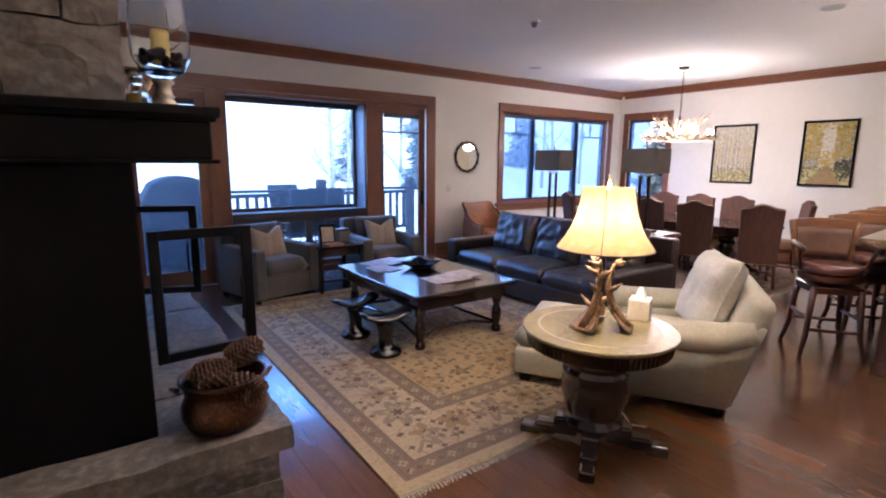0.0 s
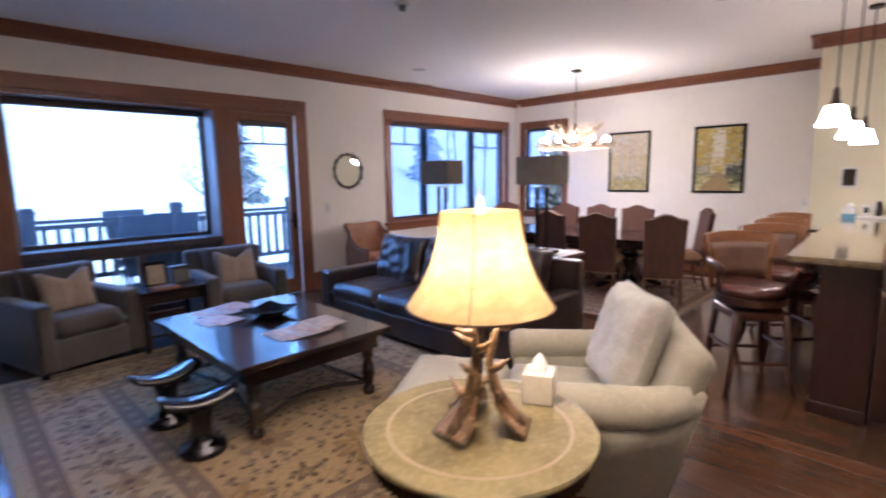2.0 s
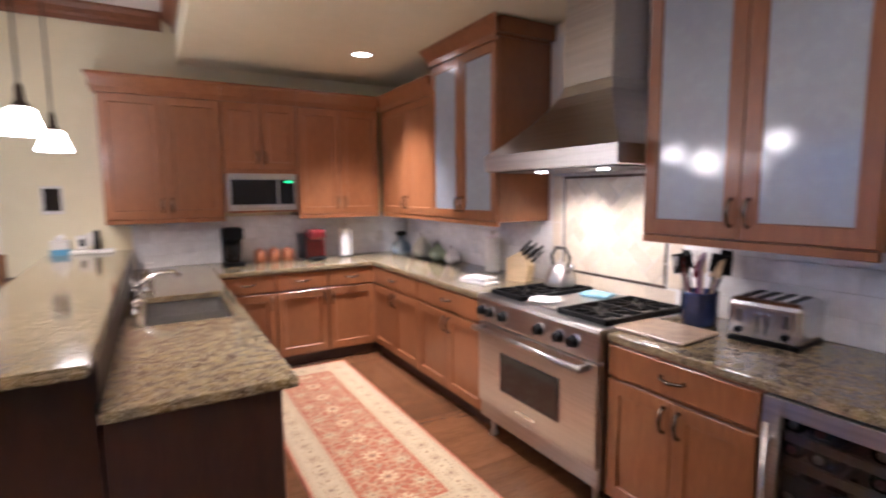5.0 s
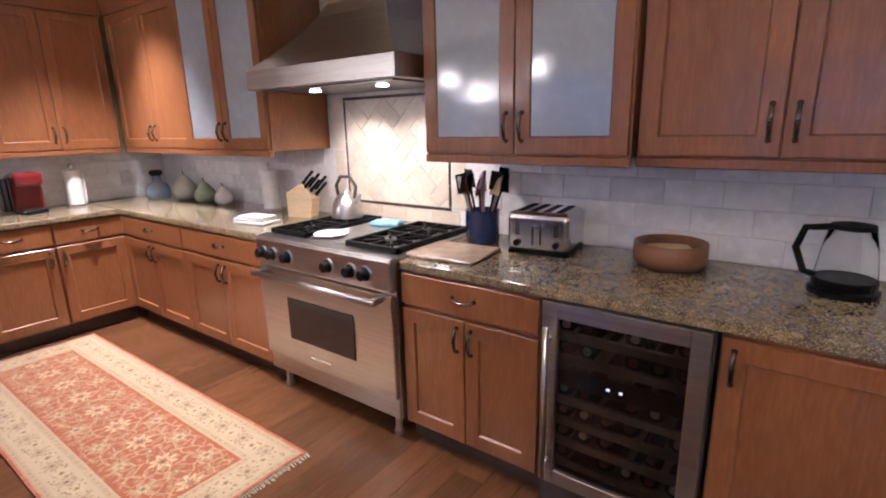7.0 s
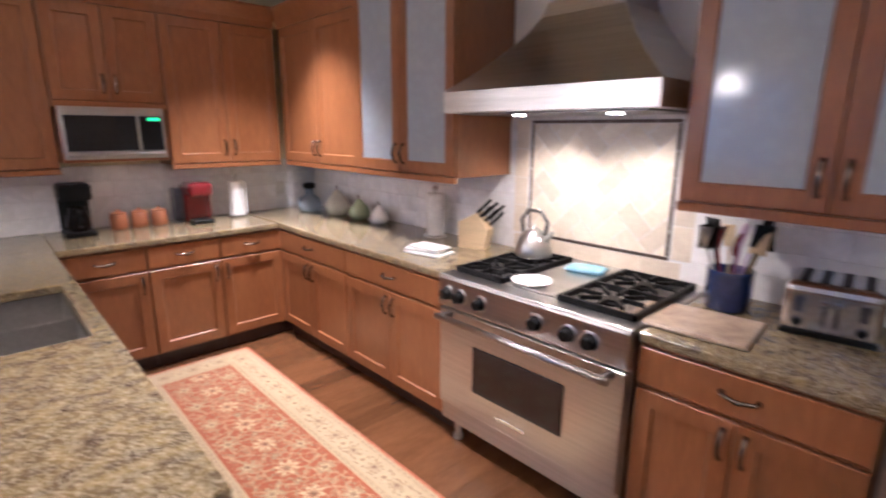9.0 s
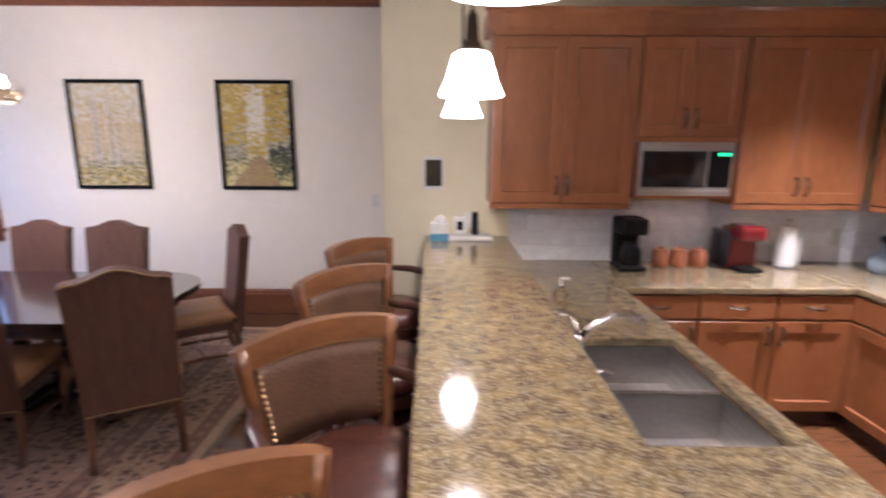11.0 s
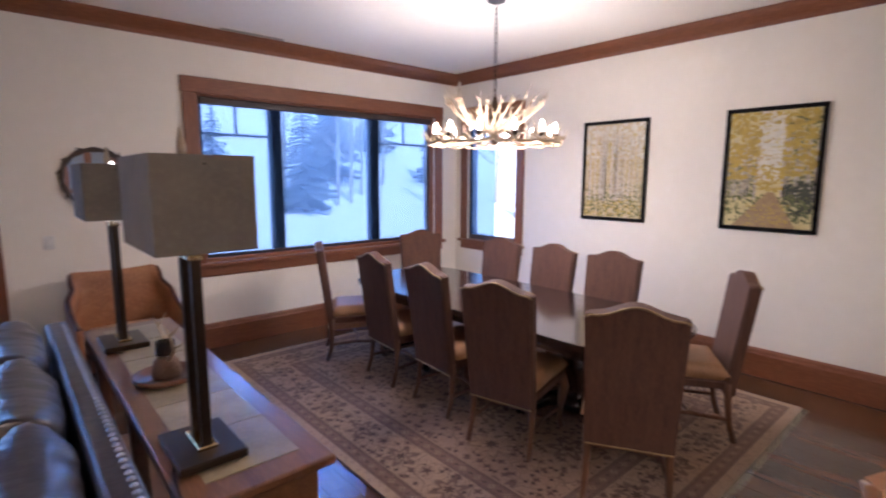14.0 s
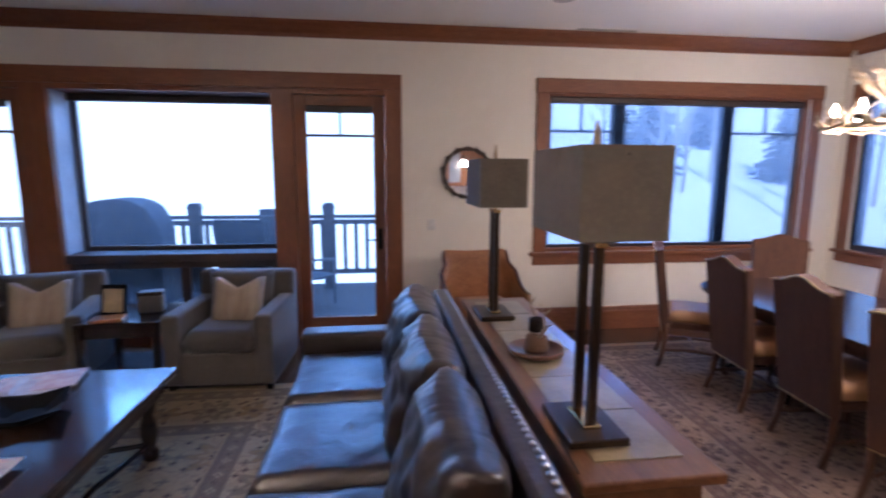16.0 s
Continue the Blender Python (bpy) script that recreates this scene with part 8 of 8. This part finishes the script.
def sling_chair(m):
    c = empty("patio_chair", m, "grey sling patio chair on the deck", "chair", "chairs on the deck")
    FR = DARKSTEEL
    for s in (-1, 1):
        part("side_frame", tube([(s * 0.28, -0.28, 0.0), (s * 0.28, -0.26, 0.40), (s * 0.28, 0.0, 0.40), (s * 0.28, 0.22, 0.42), (s * 0.30, 0.40, 1.20)], 0.014, 6), FR, c)
        part("rear_leg", tube([(s * 0.28, 0.22, 0.42), (s * 0.28, 0.30, 0.0)], 0.014, 6), FR, c)
        part("arm", tube([(s * 0.30, -0.26, 0.40), (s * 0.31, -0.22, 0.62), (s * 0.31, 0.0, 0.64), (s * 0.30, 0.27, 0.66)], 0.016, 6), FR, c)
    bm = bmesh.new()
    line = [(-0.26, 0.41), (0.0, 0.37), (0.18, 0.40), (0.24, 0.50), (0.32, 0.85), (0.39, 1.20)]
    r = [[bm.verts.new((s * 0.285, yy + o, zz + o)) for s in (-1, 1)] for o in (0, 0.008) for yy, zz in line]
    n = len(line)
    for o in (0, n):
        for i in range(n - 1):
            bm.faces.new((r[o + i][0], r[o + i][1], r[o + i + 1][1], r[o + i + 1][0]))
    part("sling", bm, SLING, c, "grey mesh sling")
    return c


sc0 = sling_chair(pose(3.97, 8.5, -0.03, 0, 0, 176))
for x, y, r in ((4.56, 8.75, 148), (4.15, 9.5, 10)):
    copy_thing(sc0, pose(x, y, -0.03, 0, 0, r))
ptb = empty("patio_table", pose(3.62, 9.0, -0.03), "round metal patio table on the deck", "table")
part("top", lathe([(0.52, 0.70), (0.54, 0.71), (0.54, 0.725), (0.0, 0.728)], 36), DARKSTEEL, ptb)
for k in range(4):
    a = k * 1.571 + 0.4
    part("leg", tube([(0.40 * math.cos(a), 0.40 * math.sin(a), 0.70), (0.32 * math.cos(a), 0.32 * math.sin(a), 0.35), (0.42 * math.cos(a), 0.42 * math.sin(a), 0)], 0.016, 6), DARKSTEEL, ptb)
gr = empty("covered_grill", pose(2.2, 9.15, -0.03), "grill under a blue-grey weather cover", "grill")
bm = bmesh.new()
bmesh.ops.create_cube(bm, size=1)
bmesh.ops.subdivide_edges(bm, edges=bm.edges[:], cuts=7, use_grid_fill=True)
for v in bm.verts:
    x, y, z = v.co
    t = z + 0.5
    top = 1.05 + 0.36 * (max(0, 1 - (2 * x) ** 2)) ** 0.5
    v.co = Vector((x * (1.16 - 0.1 * t), y * (0.7 - 0.12 * t), t * top)) + Vector((noise.noise(v.co * 5), noise.noise(v.co * 5 + Vector((4, 0, 0))), 0)) * 0.03
part("cover", bm, mat("blue grey tarp", (0.020, 0.026, 0.036), 0.75, scale=4, bump=0.3, bump_scale=6), gr, smooth=True)

# snow ground and hillside, one sheet
bm = bmesh.new()
n = 90
def land(x, y):
    r = max(0.0, y - 16)
    h = -1.6 + 0.0 * x + 0.17 * r + 0.0012 * r * r
    h = min(h, 26 + 3 * noise.noise(Vector((x * 0.02, y * 0.02, 1))))
    if y < NY + 3:
        h = -1.6
    return h + 0.35 * noise.noise(Vector((x * 0.16, y * 0.16, 0))) + 1.2 * noise.noise(Vector((x * 0.03, y * 0.03, 4))) * min(1, r / 20)
xs = [math.copysign(abs(u) ** 1.8 * 400, u) + 6 for u in [2 * i / n - 1 for i in range(n + 1)]]
ys = [-60 + 500 * (j / n) ** 1.9 for j in range(n + 1)]
vs = [[bm.verts.new((x, y, land(x, y))) for y in ys] for x in xs]
for i in range(n):
    for j in range(n):
        bm.faces.new((vs[i][j], vs[i + 1][j], vs[i + 1][j + 1], vs[i][j + 1]))
part("ground", bm, SNOW, None, "snow-covered ground and hillside", smooth=True, category="ground", kind="structure")


def spruce(x, y, h, seed):
    rt = random.Random(seed)
    z = land(x, y) - 0.1
    t = empty("spruce_tree", pose(x, y, z), "dark green spruce tree in the snow", "tree", "spruces on the hillside")
    part("trunk", tube([(0, 0, 0), (0, 0, h * 0.5), (0, 0, h)], [h * 0.02, h * 0.012, 0.01], 7), LEGWOOD, t)
    bm = bmesh.new()
    zz = h * 0.08
    while zz < h * 0.98:
        R = (h - zz) * 0.26 * rt.uniform(0.75, 1.1) + 0.05
        for k in range(11):
            a = rt.uniform(0, 6.28)
            L = R * rt.uniform(0.6, 1.1)
            droop = rt.uniform(0.15, 0.4)
            d = Vector((math.cos(a), math.sin(a), -droop))
            side = Vector((-math.sin(a), math.cos(a), 0))
            for s in range(4):
                f = (s + 0.6) / 4
                p = Vector((0, 0, zz)) + d * L * f
                w = L * 0.30 * (1 - 0.6 * f)
                bm.faces.new([bm.verts.new(p - d * L * 0.2), bm.verts.new(p + side * w + Vector((0, 0, -0.12 * L))), bm.verts.new(p + d * L * 0.22)])
                bm.faces.new([bm.verts.new(p - d * L * 0.2), bm.verts.new(p + d * L * 0.22), bm.verts.new(p - side * w + Vector((0, 0, -0.12 * L)))])
        zz += h * 0.026
    part("crown", bm, SPRUCE, t, "drooping needled boughs", kind="stuff")


def aspen(x, y, h, seed):
    rt = random.Random(seed)
    z = land(x, y) - 0.1
    t = empty("aspen_tree", pose(x, y, z), "bare pale aspen tree in the snow", "tree", "aspens on the hillside")
    part("trunk", tube([(0, 0, 0), (0.1, 0, h * 0.4), (0.05, 0.1, h)], [h * 0.014, h * 0.011, 0.02], 7), BARK, t)
    bm = bmesh.new()
    for k in range(34):
        zz = h * rt.uniform(0.25, 0.95)
        a, L = rt.uniform(0, 6.28), (h - zz * 0.75) * rt.uniform(0.12, 0.3)
        p, q = Vector((0.08, 0.05, zz)), Vector((math.cos(a) * L, math.sin(a) * L, zz + L * 0.8))
        tube([p, p.lerp(q, 0.5) + Vector((0, 0, -0.1 * L)), q], [h * 0.004, h * 0.003, 0.004], 4, bm)
        for _ in range(3):
            f = rt.uniform(0.3, 0.9)
            m_ = p.lerp(q, f)
            tube([m_, m_ + Vector((rt.uniform(-1, 1), rt.uniform(-1, 1), rt.uniform(0.2, 1))) * L * 0.35], [h * 0.0022, 0.003], 3, bm)
    part("branches", bm, BARK, t, "bare twigs", kind="stuff")


for x, y, h, s in ((16.6, 24, 6.2, 1), (13.2, 26, 5.0, 2), (22, 31, 8, 3), (27, 40, 9, 5), (34, 44, 10, 8), (30, 30, 7, 11), (40, 24, 9, 13), (28, 17, 7, 14)):
    spruce(x, y, h, s)
for x, y, h, s in ((18.9, 25, 8, 1), (20.0, 25.5, 9, 2), (21.6, 27, 8, 3), (9.6, 19, 7.5, 4), (24.5, 29, 9, 5), (17.4, 28, 8, 6), (7.4, 15.5, 6.5, 7), (26, 24, 8, 8), (23.5, 21, 8, 9), (31, 25, 9, 10), (33, 20, 9, 12)):
    aspen(x, y, h, s)

# ---- floor planks, last ----
PLANK_W = 0.14
plank_mesh = {}
def plank_data(length):
    key = round(length, 2)
    if key not in plank_mesh:
        bm = bx(-length / 2, length / 2, -PLANK_W / 2 + 0.0005, PLANK_W / 2 - 0.0005, -0.02, 0.0, bevel=0.001)
        me = bpy.data.meshes.new("plank")
        bm.to_mesh(me)
        bm.free()
        me.materials.append(FLOOR)
        plank_mesh[key] = me
    return plank_mesh[key]


floor = empty("floor", pose(0, 0, 0), "reddish brown hardwood plank floor with satin finish", "floor", kind="structure")
rest, count = bmesh.new(), 0
rng = random.Random(4)
x = WX + PLANK_W / 2
while x < EX:
    y = SY - 0.04
    first = rng.choice((0.4, 0.8, 1.2, 1.6))
    while y < NY:
        length = first or rng.choice((1.2, 1.6, 2.0, 2.4))
        first = 0
        if y + length > NY - 0.3:
            length = round(NY + 0.04 - y, 2)
        mid = y + length / 2
        covered = (2.3 < x < 5.2 and 2.6 < mid < 5.8) or (7.4 < x < 10.2 and 3.4 < mid < 6.3) or mid > 6.9 or mid < -1.0 or (x > 9.3 and mid < 1.6)
        if not covered and count < 300:
            ob = new("plank", plank_data(length))
            ob.parent, ob.matrix_basis = floor, pose(x, mid, 0, 0, 0, 90)
            count += 1
        else:
            box(rest, x - PLANK_W / 2 + 0.001, x + PLANK_W / 2 - 0.001, mid - length / 2 + 0.001, mid + length / 2 - 0.001, -0.02, 0)
        y += length
    x += PLANK_W
REST = FLOOR.copy()
for nd in REST.node_tree.nodes:
    if nd.type == "MAPPING":
        nd.inputs["Scale"].default_value = (7, 0.7, 7)
part("planks", rest, REST, floor, "hardwood planks under the rugs and cabinets", kind="stuff")
